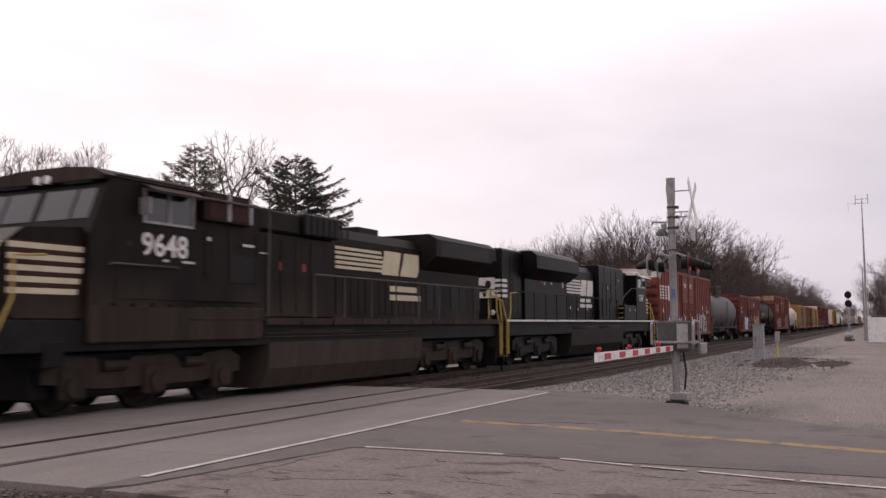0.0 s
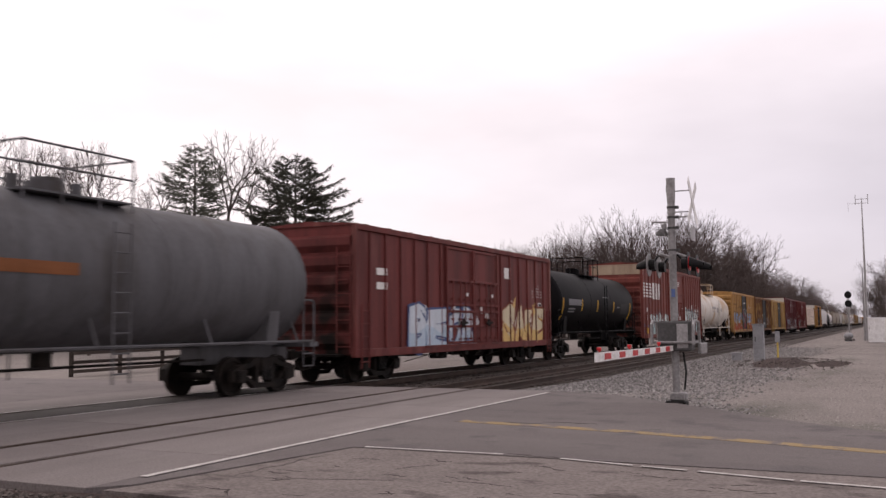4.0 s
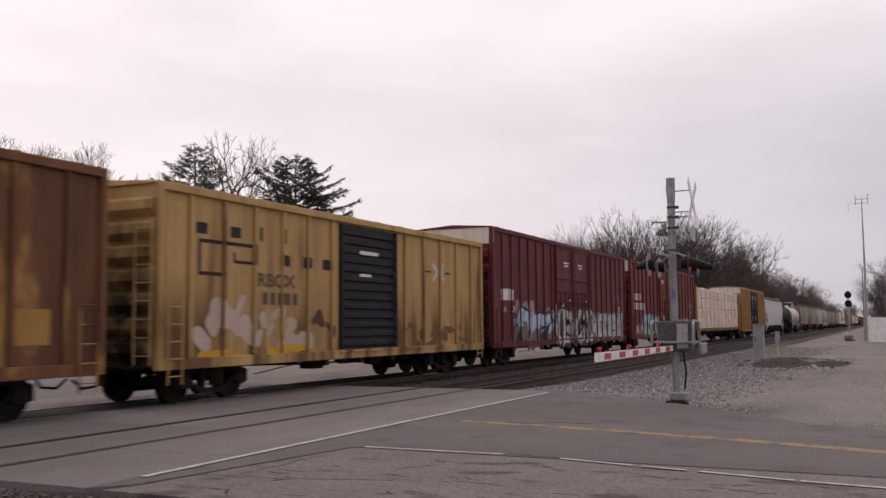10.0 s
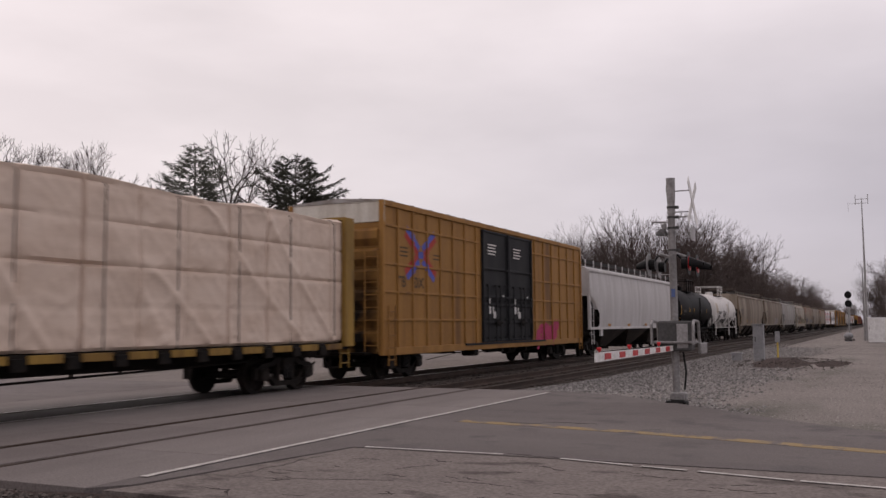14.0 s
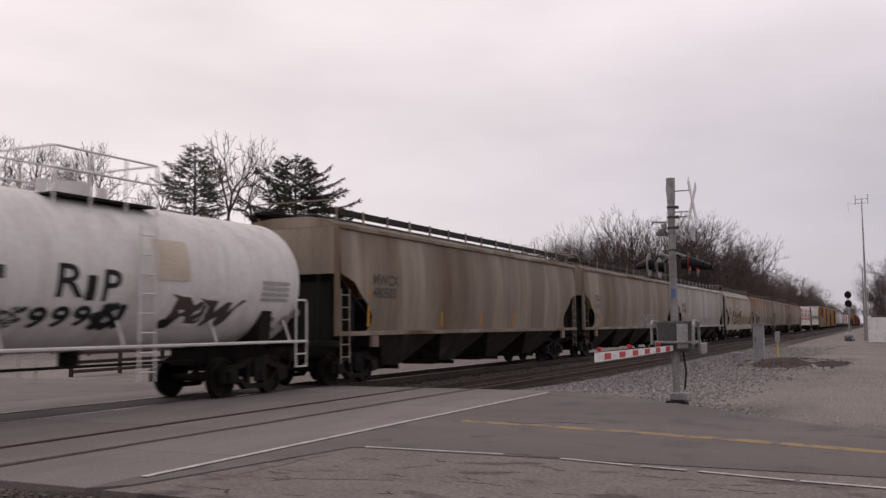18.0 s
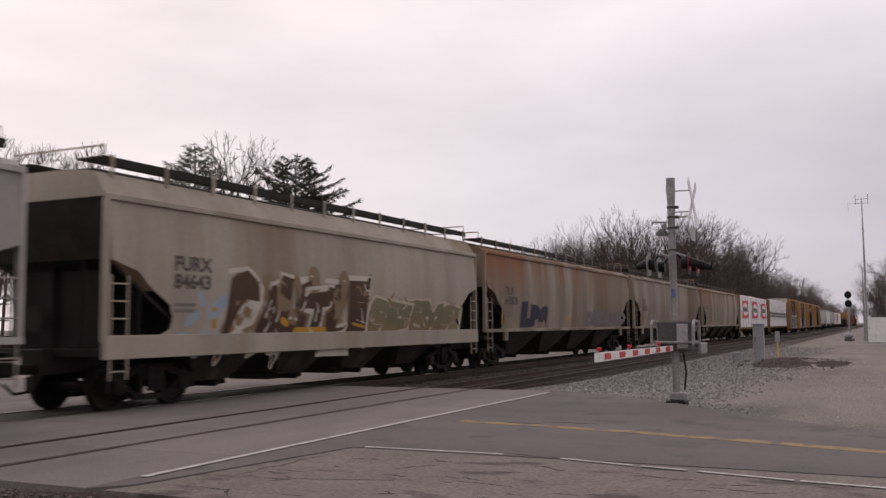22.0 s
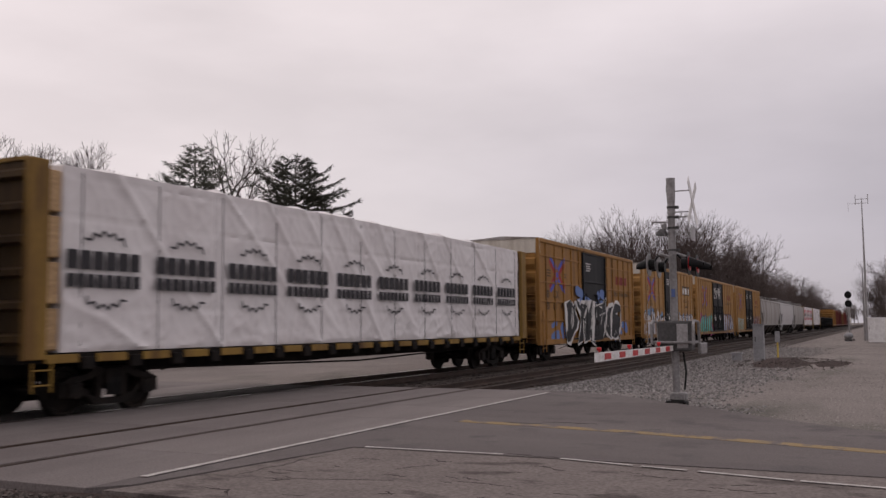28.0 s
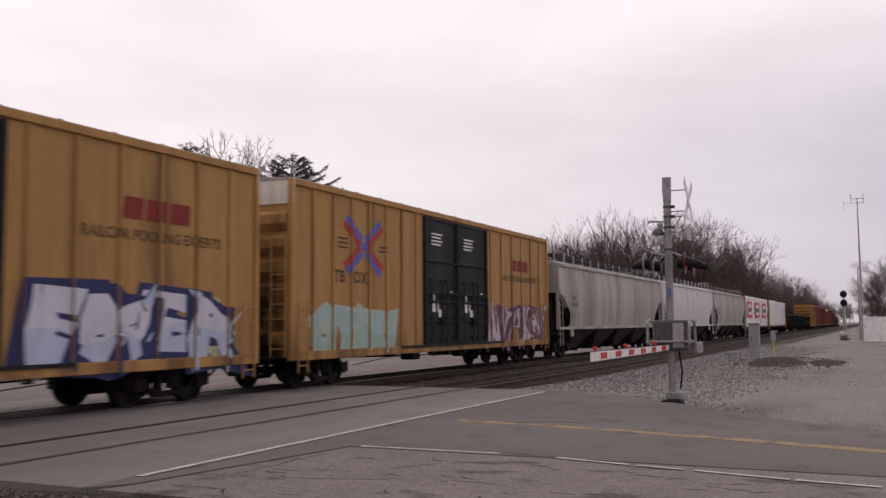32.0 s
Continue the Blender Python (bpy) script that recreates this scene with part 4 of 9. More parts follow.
for px, dist, size, me, turn in ((1548, 150, 0.62, oak_b, 10), (1562, 146, 0.7, oak_d, 80), (1580, 150, 0.8, oak_a, 140), (1556, 160, 0.66, oak_c, 220), (1600, 140, 0.7, oak_b, 290)):
    x, y = at_bearing((px - 784) / 1631, dist)
    plant("bare_tree", me, x, y, size, turn, "dark leafless tree beyond the gravel lot", "far trees")


# ---- the train: shared pieces ----
moving = []   # every thing of the train, with its place at the start


def car_thing(name, s, label, category="freight car", group="cars of the train"):
    t = thing(name, pose(s, TRAIN_Y, 0), label, category, group)
    moving.append((t, s))
    return t


def wheel_mesh(r):
    bm = bmesh.new()
    prof = [(0.0, 0.06), (r * 0.24, 0.07), (r * 0.30, 0.03), (r * 0.80, 0.02), (r * 0.86, 0.06), (r, 0.06), (r + 0.002, -0.05), (r + 0.028, -0.06), (r + 0.028, -0.085), (r * 0.8, -0.085), (0.0, -0.06)]
    n = 24
    rings = [[bm.verts.new((q * math.cos(t), -w, q * math.sin(t))) for t in (2 * math.pi * k / n for k in range(n))] if q else [bm.verts.new((0, -w, 0))] for q, w in prof]
    for a, b in zip(rings, rings[1:]):
        for k in range(n):
            j = (k + 1) % n
            f = [a[0] if len(a) == 1 else a[k]] + ([a[j]] if len(a) > 1 else []) + ([b[j], b[k]] if len(b) > 1 else [b[0]])
            bm.faces.new(f)
    return mesh_of("wheel", bm, wheel_steel, True)


WHEEL = wheel_mesh(0.44)
LOCO_WHEEL = wheel_mesh(0.52)


def freight_bogie_meshes():
    bm = bmesh.new()
    top = [(-1.20, 0.60), (-0.98, 0.70), (-0.62, 0.74), (-0.42, 0.86), (0.42, 0.86), (0.62, 0.74), (0.98, 0.70), (1.20, 0.60), (0.95, 0.58), (0.5, 0.66), (0.36, 0.74), (-0.36, 0.74), (-0.5, 0.66), (-0.95, 0.58)]
    prism(bm, top, "y", -0.09, 0.09)
    prism(bm, [(-0.62, 0.34), (-0.40, 0.17), (0.40, 0.17), (0.62, 0.34), (0.5, 0.36), (0.32, 0.28), (-0.32, 0.28), (-0.5, 0.36)], "y", -0.09, 0.09)
    for i in (-1, 1):
        prism(bm, [(i * 0.50, 0.33), (i * 0.62, 0.34), (i * 0.98, 0.62), (i * 0.86, 0.66)], "y", -0.07, 0.07)
        prism(bm, [(i * 0.24, 0.24), (i * 0.36, 0.24), (i * 0.36, 0.78), (i * 0.24, 0.78)], "y", -0.08, 0.08)
        prism(bm, [(i * 0.72, 0.40), (i * 0.80, 0.40), (i * 0.80, 0.66), (i * 0.72, 0.66)], "y", -0.07, 0.07)
        prism(bm, [(i * 1.10, 0.34), (i * 1.20, 0.34), (i * 1.20, 0.62), (i * 1.10, 0.62)], "y", -0.07, 0.07)
    frame_me = mesh_of("sideframe", bm, steel)
    bm = bmesh.new()
    for i in (-0.12, 0.0, 0.12):
        disc(bm, (i, 0, 0.5), "z", 0.05, 0.16, 8)
    spring = mesh_of("spring", bm, black_iron)
    bm = bmesh.new()
    disc(bm, (0, 0, 0), "y", 0.14, 0.09, 12)
    box(bm, -0.17, 0.17, -0.07, 0.07, -0.12, 0.16, 0.02)
    bearing = mesh_of("bearing", bm, wheel_steel)
    bm = bmesh.new()
    box(bm, -0.2, 0.2, -1.15, 1.15, 0.55, 0.86, 0.03)
    box(bm, -0.85, 0.85, -0.08, 0.08, 0.45, 0.55)
    bolster = mesh_of("bogie", bm, steel)
    bm = bmesh.new()
    tube(bm, [(0, -0.8, 0), (0, 0.8, 0)], 0.09, 10)
    axle = mesh_of("axle", bm, steel)
    return frame_me, spring, bearing, bolster, axle


B_FRAME, B_SPRING, B_BEARING, B_BOLSTER, B_AXLE = freight_bogie_meshes()


def bogie(car, x):
    b = part("bogie", B_BOLSTER, None, car, "dark rusty freight bogie", at=pose(x, 0, 0))
    for y in (-1.0, 1.0):
        part("sideframe", B_FRAME, None, b, at=pose(0, y, 0))
        part("spring", B_SPRING, None, b, at=pose(0, y * 1.11, 0))
        for i in (-0.89, 0.89):
            part("wheel", WHEEL, None, b, at=pose(i, math.copysign(0.755, y), 0.445, 0, 0, 0 if y < 0 else 180))
            part("bearing", B_BEARING, None, b, at=pose(i, y * 1.05, 0.445))
    for i in (-0.89, 0.89):
        part("axle", B_AXLE, None, b, at=pose(i, 0, 0.445))


bm = bmesh.new()
box(bm, -0.75, 0.2, -0.09, 0.09, 0.74, 0.92, 0.03)
box(bm, -0.86, -0.62, -0.16, 0.16, 0.70, 0.98, 0.04)
tube(bm, [(-0.1, -0.35, 0.75), (-0.35, -0.38, 0.45), (-0.65, -0.3, 0.42), (-0.8, -0.2, 0.6)], 0.03, 6)
COUPLER = mesh_of("coupler", bm, steel)


def couplers(car, L, reach=0.0):
    part("coupler", COUPLER, None, car, at=pose(-reach, 0, 0))
    part("coupler", COUPLER, None, car, at=pose(L + reach, 0, 0, 0, 0, 180))


def ladder_mesh(w, z0, z1, rungs, r=0.016):
    bm = bmesh.new()
    for x in (0, w):
        tube(bm, [(x, 0, z0), (x, 0, z1)], r * 1.3, 5)
    for k in range(rungs):
        z = z0 + (z1 - z0) * (k + 0.5) / rungs
        tube(bm, [(0, 0, z), (w, 0, z)], r, 5)
    return bm


LADDERS = {}


def ladder(car, x, y, w, z0, z1, rungs, material, turn=0):
    key = (w, z0, z1, rungs, material.name)
    if key not in LADDERS:
        LADDERS[key] = mesh_of("ladder", ladder_mesh(w, z0, z1, rungs), material)
    return part("ladder", LADDERS[key], None, car, at=pose(x, y, 0, 0, 0, turn))


# ---- painted marks ----
PAINTS = {}


def paint(r, g, b):
    key = (r, g, b)
    if key not in PAINTS:
        PAINTS[key] = grainy("mark_paint", key, (r * 0.78, g * 0.77, b * 0.75), 0.4, (1, 1, 0.5), 2.0, 0.6, bump=0.03, vary=0.05, grain=0.07)
    return PAINTS[key]


def drape(bm, ribs, depth):
    """Lay a flat mark (in the x, z plane) over the side's ribs."""
    if ribs:
        x0, x1 = min(v.co.x for v in bm.verts), max(v.co.x for v in bm.verts)
        for a, b in ribs:
            for c in (a, b):
                if x0 < c < x1:
                    bmesh.ops.bisect_plane(bm, geom=bm.verts[:] + bm.edges[:] + bm.faces[:], plane_co=(c, 0, 0), plane_no=(1, 0, 0))
        cut = [e for e in bm.edges if any(abs(e.verts[0].co.x - c) < 1e-4 and abs(e.verts[1].co.x - c) < 1e-4 for ab in ribs for c in ab)]
        bmesh.ops.split_edges(bm, edges=cut)
        seen = set()
        for f in bm.faces:
            c = f.calc_center_median().x
            if any(a < c < b for a, b in ribs):
                for v in f.verts:
                    if v not in seen:
                        seen.add(v)
                        v.co.y -= depth
    return bm


def mark(car, name, outlines, material, y, ribs=(), depth=0.0, label=""):
    bm = bmesh.new()
    for o in outlines:
        bm.faces.new([bm.verts.new((u, 0, w)) for u, w in o])
    drape(bm, ribs, depth)
    for v in bm.verts:
        v.co.y += y
    return part(name, flat_mesh(name, bm, material), None, car, label)


def flat_mesh(name, bm, material):
    me = bpy.data.meshes.new(name)
    bm.to_mesh(me)
    bm.free()
    me.materials.append(material)
    return me


def rect(x0, x1, z0, z1, lean=0.0):
    return [(x0, z0), (x1, z0), (x1 + lean, z1), (x0 + lean, z1)]


def writing(body, size, bold=0.0):
    cu = bpy.data.curves.new("writing", "FONT")
    cu.body, cu.size, cu.offset, cu.resolution_u = body, size, bold, 3
    ob = bpy.data.objects.new("writing", cu)
    me = bpy.data.meshes.new_from_object(ob)
    bm = bmesh.new()
    bm.from_mesh(me)
    bpy.data.objects.remove(ob)
    bpy.data.meshes.remove(me)
    for v in bm.verts:
        v.co = (v.co.x, 0, v.co.y)
    return bm


def lettered(car, name, body, x, z, size, material, y, ribs=(), depth=0.0, bold=0.0, label="", stretch=1.0):
    bm = writing(body, size, bold)
    for v in bm.verts:
        v.co.x = v.co.x * stretch + x
        v.co.z += z
    drape(bm, ribs, depth)
    for v in bm.verts:
        v.co.y += y
    return part(name, flat_mesh(name, bm, material), None, car, label)


def stroke(bm, pts, w, y, lean=0.0):
    """A thick rounded stroke through (x, z) points, flat."""
    for (x0, z0), (x1, z1) in zip(pts, pts[1:]):
        d = Vector((x1 - x0, z1 - z0))
        if d.length < 1e-6:
            continue
        n = Vector((-d.y, d.x)).normalized() * w
        a = math.atan2(n.y, n.x)
        q = [(x0 + w * math.cos(a + k * math.pi / 5), z0 + w * math.sin(a + k * math.pi / 5)) for k in range(6)]
        q += [(x1 + w * math.cos(a + math.pi + k * math.pi / 5), z1 + w * math.sin(a + math.pi + k * math.pi / 5)) for k in range(6)]
        bm.faces.new([bm.verts.new((u, y, w2)) for u, w2 in q])


def blade(bm, a, b, wa, wb, y, slot):
    """A tapered spray stroke with a slanted foot and a pointed tip."""
    a, b = Vector(a), Vector(b)
    d = b - a
    if d.length < 1e-4:
        return
    d.normalize()
    n = Vector((-d.y, d.x))
    q = [a - d * wa * 0.5 + n * wa, a - d * wa * 0.9, a - d * wa * 0.2 - n * wa, b - d * wb * 0.2 - n * wb, b + d * wb * 0.9, b + d * wb * 0.3 + n * wb]
    f = bm.faces.new([bm.verts.new((v.x, y, v.y)) for v in q])
    f.material_index = slot


FORMS = (((0.12, 0.0), (0.25, 1.0)), ((0.2, 0.95), (0.9, 0.85)), ((0.15, 0.5), (0.8, 0.55)), ((0.85, 0.0), (0.75, 1.0)), ((0.1, 0.06), (0.95, 0.1)), ((0.2, 1.0), (0.85, 0.0)),
         ((0.1, 0.0), (0.55, 1.0), (0.9, 0.0)), ((0.85, 0.9), (0.2, 0.7), (0.8, 0.35), (0.1, 0.05)), ((0.5, 1.0), (0.1, 0.55), (0.45, 0.0), (0.9, 0.4)), ((0.15, 0.9), (0.5, 0.35), (0.85, 1.0)))


def graffiti(car, seed, x0, x1, z0, z1, n, fill, line, back, y, ribs=(), depth=0.0, weight=0.15, accent=None):
    """Spray-painted tangled forms over a cloud: each stroke has a dark edge, a fill, and some a slit or a second colour."""
    rng = random.Random(seed)
    cell, hgt = (x1 - x0) / n, z1 - z0
    if back:
        bm = bmesh.new()
        for k in range(n * 5):
            q = (x0 + cell * n * (k + rng.random()) / (n * 5), z0 + hgt * rng.uniform(0.1, 0.95))
            stroke(bm, [q, (q[0] + cell * rng.uniform(-0.5, 0.5), q[1] + hgt * rng.uniform(-0.2, 0.2))], hgt * rng.uniform(0.10, 0.24), -0.0001 * k)
        drape(bm, ribs, depth)
        for v in bm.verts:
            v.co.y += y - 0.003
        part("graffiti", flat_mesh("graffiti", bm, back), None, car, "sprayed cloud behind the letters")
    for k in range(n):
        cx, lean = x0 + cell * k - cell * 0.06, rng.uniform(-0.05, 0.16)
        lo, hi = z0 + hgt * rng.uniform(0, 0.06), z1 - hgt * rng.uniform(0, 0.16)
        bm, lay = bmesh.new(), 0
        picks = [rng.choice((FORMS[0], FORMS[6], FORMS[8]))] + rng.sample(FORMS, rng.randint(2, 3)) + [rng.choice((FORMS[3], FORMS[7], FORMS[9]))]
        for f in picks:
            pts = []
            for a, b in f:
                b = b * 0.9 + 0.05 + rng.gauss(0, 0.04)
                pts.append((cx + cell * 1.1 * (a + lean * (b - 0.5) + rng.gauss(0, 0.05)), lo + (hi - lo) * b))
            w = (weight * cell * 0.75 + 0.035) * rng.uniform(0.75, 1.25)
            for a, b in zip(pts, pts[1:]):
                wa, wb = w * rng.uniform(0.9, 1.4), w * rng.uniform(0.6, 1.0)
                lay += 1
                e = min(0.05, w * 0.38)
                blade(bm, a, b, wa + e, wb + e, -0.0014 * lay, 0)
                blade(bm, a, b, wa, wb, -0.0014 * lay - 0.0006, 1)
                t = rng.random()
                mid = lambda u: (a[0] + (b[0] - a[0]) * u, a[1] + (b[1] - a[1]) * u)
                if t < 0.4:
                    blade(bm, mid(0.3), mid(0.75), wa * 0.16, wb * 0.1, -0.0014 * lay - 0.0009, 0)
                elif t < 0.75:
                    blade(bm, mid(0.05), mid(0.5), wa * 0.5, wb * 0.4, -0.0014 * lay - 0.0009, 2)
        # drips
        for _ in range(rng.randint(0, 2)):
            u = cx + cell * rng.random()
            blade(bm, (u, lo + 0.1), (u, lo - rng.uniform(0.0, 0.12)), 0.02, 0.008, -0.0003, 1)
        drape(bm, ribs, depth)
        for v in bm.verts:
            v.co.y += y - 0.005
        me = flat_mesh("graffiti", bm, line)
        me.materials.append(fill)
        me.materials.append(accent or back or line)
        part("graffiti", me, None, car, "sprayed graffiti letter")


def cloud(car, rng, x0, x1, z0, z1, n, material, y, ribs=(), depth=0.0, lo=0.10, hi=0.24, label="sprayed cloud behind the letters"):
    """An uneven patch of overlapping spray."""
    bm, hgt = bmesh.new(), z1 - z0
    for k in range(n):
        q = (x0 + (x1 - x0) * (k + rng.random()) / n, z0 + hgt * rng.uniform(0.1, 0.95))
        stroke(bm, [q, (q[0] + (x1 - x0) / n * rng.uniform(-2, 2), q[1] + hgt * rng.uniform(-0.2, 0.2))], hgt * rng.uniform(lo, hi), -0.0001 * k)
    drape(bm, ribs, depth)
    for v in bm.verts:
        v.co.y += y
    return part("graffiti", flat_mesh("graffiti", bm, material), None, car, label)


def throwup(car, seed, text, x0, x1, z0, z1, fill, line, back, y, ribs=(), depth=0.0, accent=None, fat=0.07, edge=0.035, lean=0.12, jag=0.05, spikes=0.35):
    """Fat sprayed letters, packed closely: each has an edge colour, a fill in two tones, slits, points and shine."""
    rng = random.Random(seed)
    hgt = z1 - z0
    if back:
        cloud(car, rng, x0, x1, z0, z0 + hgt * 0.96, len(text) * 7, back, y - 0.003, ribs, depth, 0.06, 0.17)
    widths = [(0.55 if ch in "I1" else rng.uniform(0.9, 1.2)) for ch in text]
    at, total = x0, sum(widths)
    for k, ch in enumerate(text):
        cell = (x1 - x0) * widths[k] / total
        a, b = at - cell * 0.08, at + cell * 1.08
        at += cell
        lo, hi = z0 + hgt * rng.uniform(0, 0.09), z1 - hgt * rng.uniform(0, 0.17)
        tilt, ph, split = lean * rng.uniform(0.2, 1.6), rng.uniform(0, 6.3), rng.uniform(0.4, 0.6)
        probe = writing(ch, 1.0, fat)
        xs, zs = [v.co.x for v in probe.verts], [v.co.z for v in probe.verts]
        probe.free()
        gx0, gx1, gz0, gz1 = min(xs), max(xs), min(zs), max(zs)
        bm = bmesh.new()

        def put(u, w, off, face):
            wob = noise.noise((u * 2.6 + ph, w * 2.6, seed * 0.7)), noise.noise((u * 2.6, w * 2.6 + ph, seed * 0.7 + 9))
            face.append((a + (b - a) * u + tilt * hgt * (w - 0.5) + 3.0 * jag * cell * wob[0], -off, lo + (hi - lo) * w + jag * hgt * (math.sin(5 * u + 3 * w + ph) + 2.2 * wob[1])))

        for slot, grow in ((0, fat + edge * 1.35), (1, fat)):
            g = writing(ch, 1.0, grow)
            if slot:
                for cut in (0.33, split, 0.8):
                    bmesh.ops.bisect_plane(g, geom=g.verts[:] + g.edges[:] + g.faces[:], plane_co=(0, 0, gz0 + (gz1 - gz0) * cut), plane_no=(0.12, 0, 1))
            for f in g.faces:
                poly = []
                for v in f.verts:
                    put((v.co.x - gx0) / (gx1 - gx0), (v.co.z - gz0) / (gz1 - gz0), 0.0012 * slot, poly)
                nf = bm.faces.new([bm.verts.new(p) for p in poly])
                c = (f.calc_center_median().z - gz0) / (gz1 - gz0)
                nf.material_index = 0 if not slot else (2 if c > split else 1)
            g.free()
        lay = 0.002
        for _ in range(rng.randint(4, 7)):
            # slits and shine inside the letter
            u, w = rng.uniform(0.15, 0.85), rng.uniform(0.15, 0.85)
            poly = []
            put(u, w, 0, poly), put(u + rng.uniform(-0.18, 0.18), w + rng.uniform(0.1, 0.25), 0, poly)
            lay += 0.0004
            blade(bm, (poly[0][0], poly[0][2]), (poly[1][0], poly[1][2]), hgt * 0.022, hgt * 0.008, -lay, rng.choice((0, 2, 2)))
        if rng.random() < spikes:
            u, w = rng.choice(((0.05, 0.9), (0.9, 0.95), (0.95, 0.1), (0.1, 0.05)))
            poly = []
            put(u, w, 0, poly)
            p = (poly[0][0], poly[0][2])
            q = (p[0] + (u - 0.5) * cell * rng.uniform(0.3, 0.7), p[1] + (w - 0.5) * hgt * rng.uniform(0.25, 0.55))
            blade(bm, p, q, hgt * 0.11, hgt * 0.03, -0.0002, 0)
            blade(bm, p, q, hgt * 0.08, hgt * 0.01, -0.0014, 1)
        bmesh.ops.remove_doubles(bm, verts=bm.verts, dist=1e-5)
        drape(bm, ribs, depth)
        for v in bm.verts:
            v.co.y += y - 0.005 - 0.003 * (k % 2)
        me = flat_mesh("graffiti", bm, line)
        me.materials.append(fill)
        me.materials.append(accent or fill)
        part("graffiti", me, None, car, "sprayed graffiti letter")


# ---- boxcars ----
def boxcar(s, L, H, body_mat, label, doors, ribs, rib_w=0.09, rib_d=0.055, door_mat=None, door_style="plug", end_band=None, beams=(), roof_mat=None, sill=0.80, end_ribs=6, sill_mat=None):
    """doors: (x0, x1) pairs of door leaves. ribs: x places of the side posts. Gives the car and the rib stretches on the near side."""
    car = car_thing("boxcar", s, label, "boxcar")
    W, P = 1.6, 1.6 - rib_d
    roof_mat, door_mat = roof_mat or body_mat, door_mat or body_mat
    bm = bmesh.new()
    box(bm, 0.08, L - 0.08, -P, P, sill, H - 0.02)
    part("body", bm, body_mat, car)
    for y in (-1, 1):
        bm = bmesh.new()
        box(bm, 0.02, L - 0.02, *sorted((y * (P - 0.01), y * (W + 0.012))), sill - 0.06, sill + 0.16, 0.012)
        part("side_sill", bm, sill_mat or body_mat, car)
        bm = bmesh.new()
        box(bm, 0.02, L - 0.02, *sorted((y * (P - 0.01), y * (W + 0.012))), H - 0.16, H, 0.015)
        part("top_chord", bm, body_mat, car)
    bm = bmesh.new()
    box(bm, -rib_w / 2, rib_w / 2, -rib_d, 0.0, sill + 0.16, H - 0.16, rib_d * 0.3)
    rib = mesh_of("side_post", bm, body_mat)
    spans = []
    for x in ribs:
        spans.append((x - rib_w / 2, x + rib_w / 2))
        part("side_post", rib, None, car, at=pose(x, -P, 0))
        part("side_post", rib, None, car, at=pose(x, P, 0, 0, 0, 180))
    for x in (0.06, L - 0.06):
        bm = bmesh.new()
        box(bm, x - 0.07, x + 0.07, -W - 0.015, -W + 0.14, sill - 0.06, H, 0.02)
        part("corner_post", bm, body_mat, car)
        bm = bmesh.new()
        box(bm, x - 0.07, x + 0.07, W - 0.14, W + 0.015, sill - 0.06, H, 0.02)
        part("corner_post", bm, body_mat, car)
    for z in beams:
        for y in (-1, 1):
            for a, b in ((0.15, doors[0][0] - 0.1), (doors[-1][1] + 0.1, L - 0.15)):
                bm = bmesh.new()
                box(bm, a, b, *sorted((y * P, y * (P + rib_d * 0.8))), z - 0.035, z + 0.035, 0.01)
                part("side_beam", bm, body_mat, car)
    # ends, pressed into broad horizontal ribs
    for x, d in ((0.08, -1), (L - 0.08, 1)):
        bm = bmesh.new()
        top = H - (0.75 if end_band else 0.25)
        n = end_ribs
        for k in range(n):
            z0 = sill + 0.1 + (top - sill - 0.1) * k / n
            h = (top - sill - 0.1) / n
            prism(bm, [(x + d * 0.016, z0 + h * 0.06), (x + d * 0.15, z0 + h * 0.40), (x + d * 0.15, z0 + h * 0.78), (x + d * 0.016, z0 + h * 0.94)], "y", -W + 0.16, W - 0.16)
            part("end_rib", bm, end_grime_shade(body_mat), car)
            bm = bmesh.new()
        box(bm, *sorted((x - d * 0.02, x + d * 0.015)), -W + 0.1, W - 0.1, sill, H - 0.02)
        part("end_wall", bm, end_grime_shade(body_mat), car)
        if end_band:
            bm = bmesh.new()
            box(bm, *sorted((x, x + d * 0.05)), -W - 0.016, W + 0.016, H - 0.62, H + 0.005, 0.01)
            part("end_band", bm, end_band, car, "pale band across the top of the end")
        ladder(car, x + d * 0.18, -W + 0.12 if d < 0 else W - 0.55, 0.42, sill + 0.05, sill + 2.9, 8, body_mat, 90)
        ladder(car, 0.22 if d < 0 else L - 0.62, -W - 0.05, 0.40, sill - 0.35, sill + 1.35, 5, body_mat)
        bm = bmesh.new()
        box(bm, *sorted((x + d * 0.02, x + d * 0.45)), -1.2, 1.2, sill - 0.02, sill + 0.03)
        part("end_platform", bm, steel, car)
    bm = bmesh.new()
    disc(bm, (-0.16, 0.62, sill + 1.35), "x", 0.27, 0.02, 16)
    disc(bm, (-0.08, 0.62, sill + 1.35), "x", 0.05, 0.12, 8)
    part("brake_wheel", bm, steel, car)
    # roof: low ridge and cross seams
    bm = bmesh.new()
    prism(bm, [(-W, H - 0.02), (W, H - 0.02), (W, H + 0.01), (0, H + 0.12), (-W, H + 0.01)], "x", 0.0, L)
    for k in range(int(L / 1.25)):
        x = 0.6 + k * (L - 1.2) / (int(L / 1.25) - 1)
        prism(bm, [(-W, H + 0.005), (0, H + 0.115), (W, H + 0.005), (W, H + 0.03), (0, H + 0.14), (-W, H + 0.03)], "x", x - 0.04, x + 0.04)
    part("roof", bm, roof_mat, car)
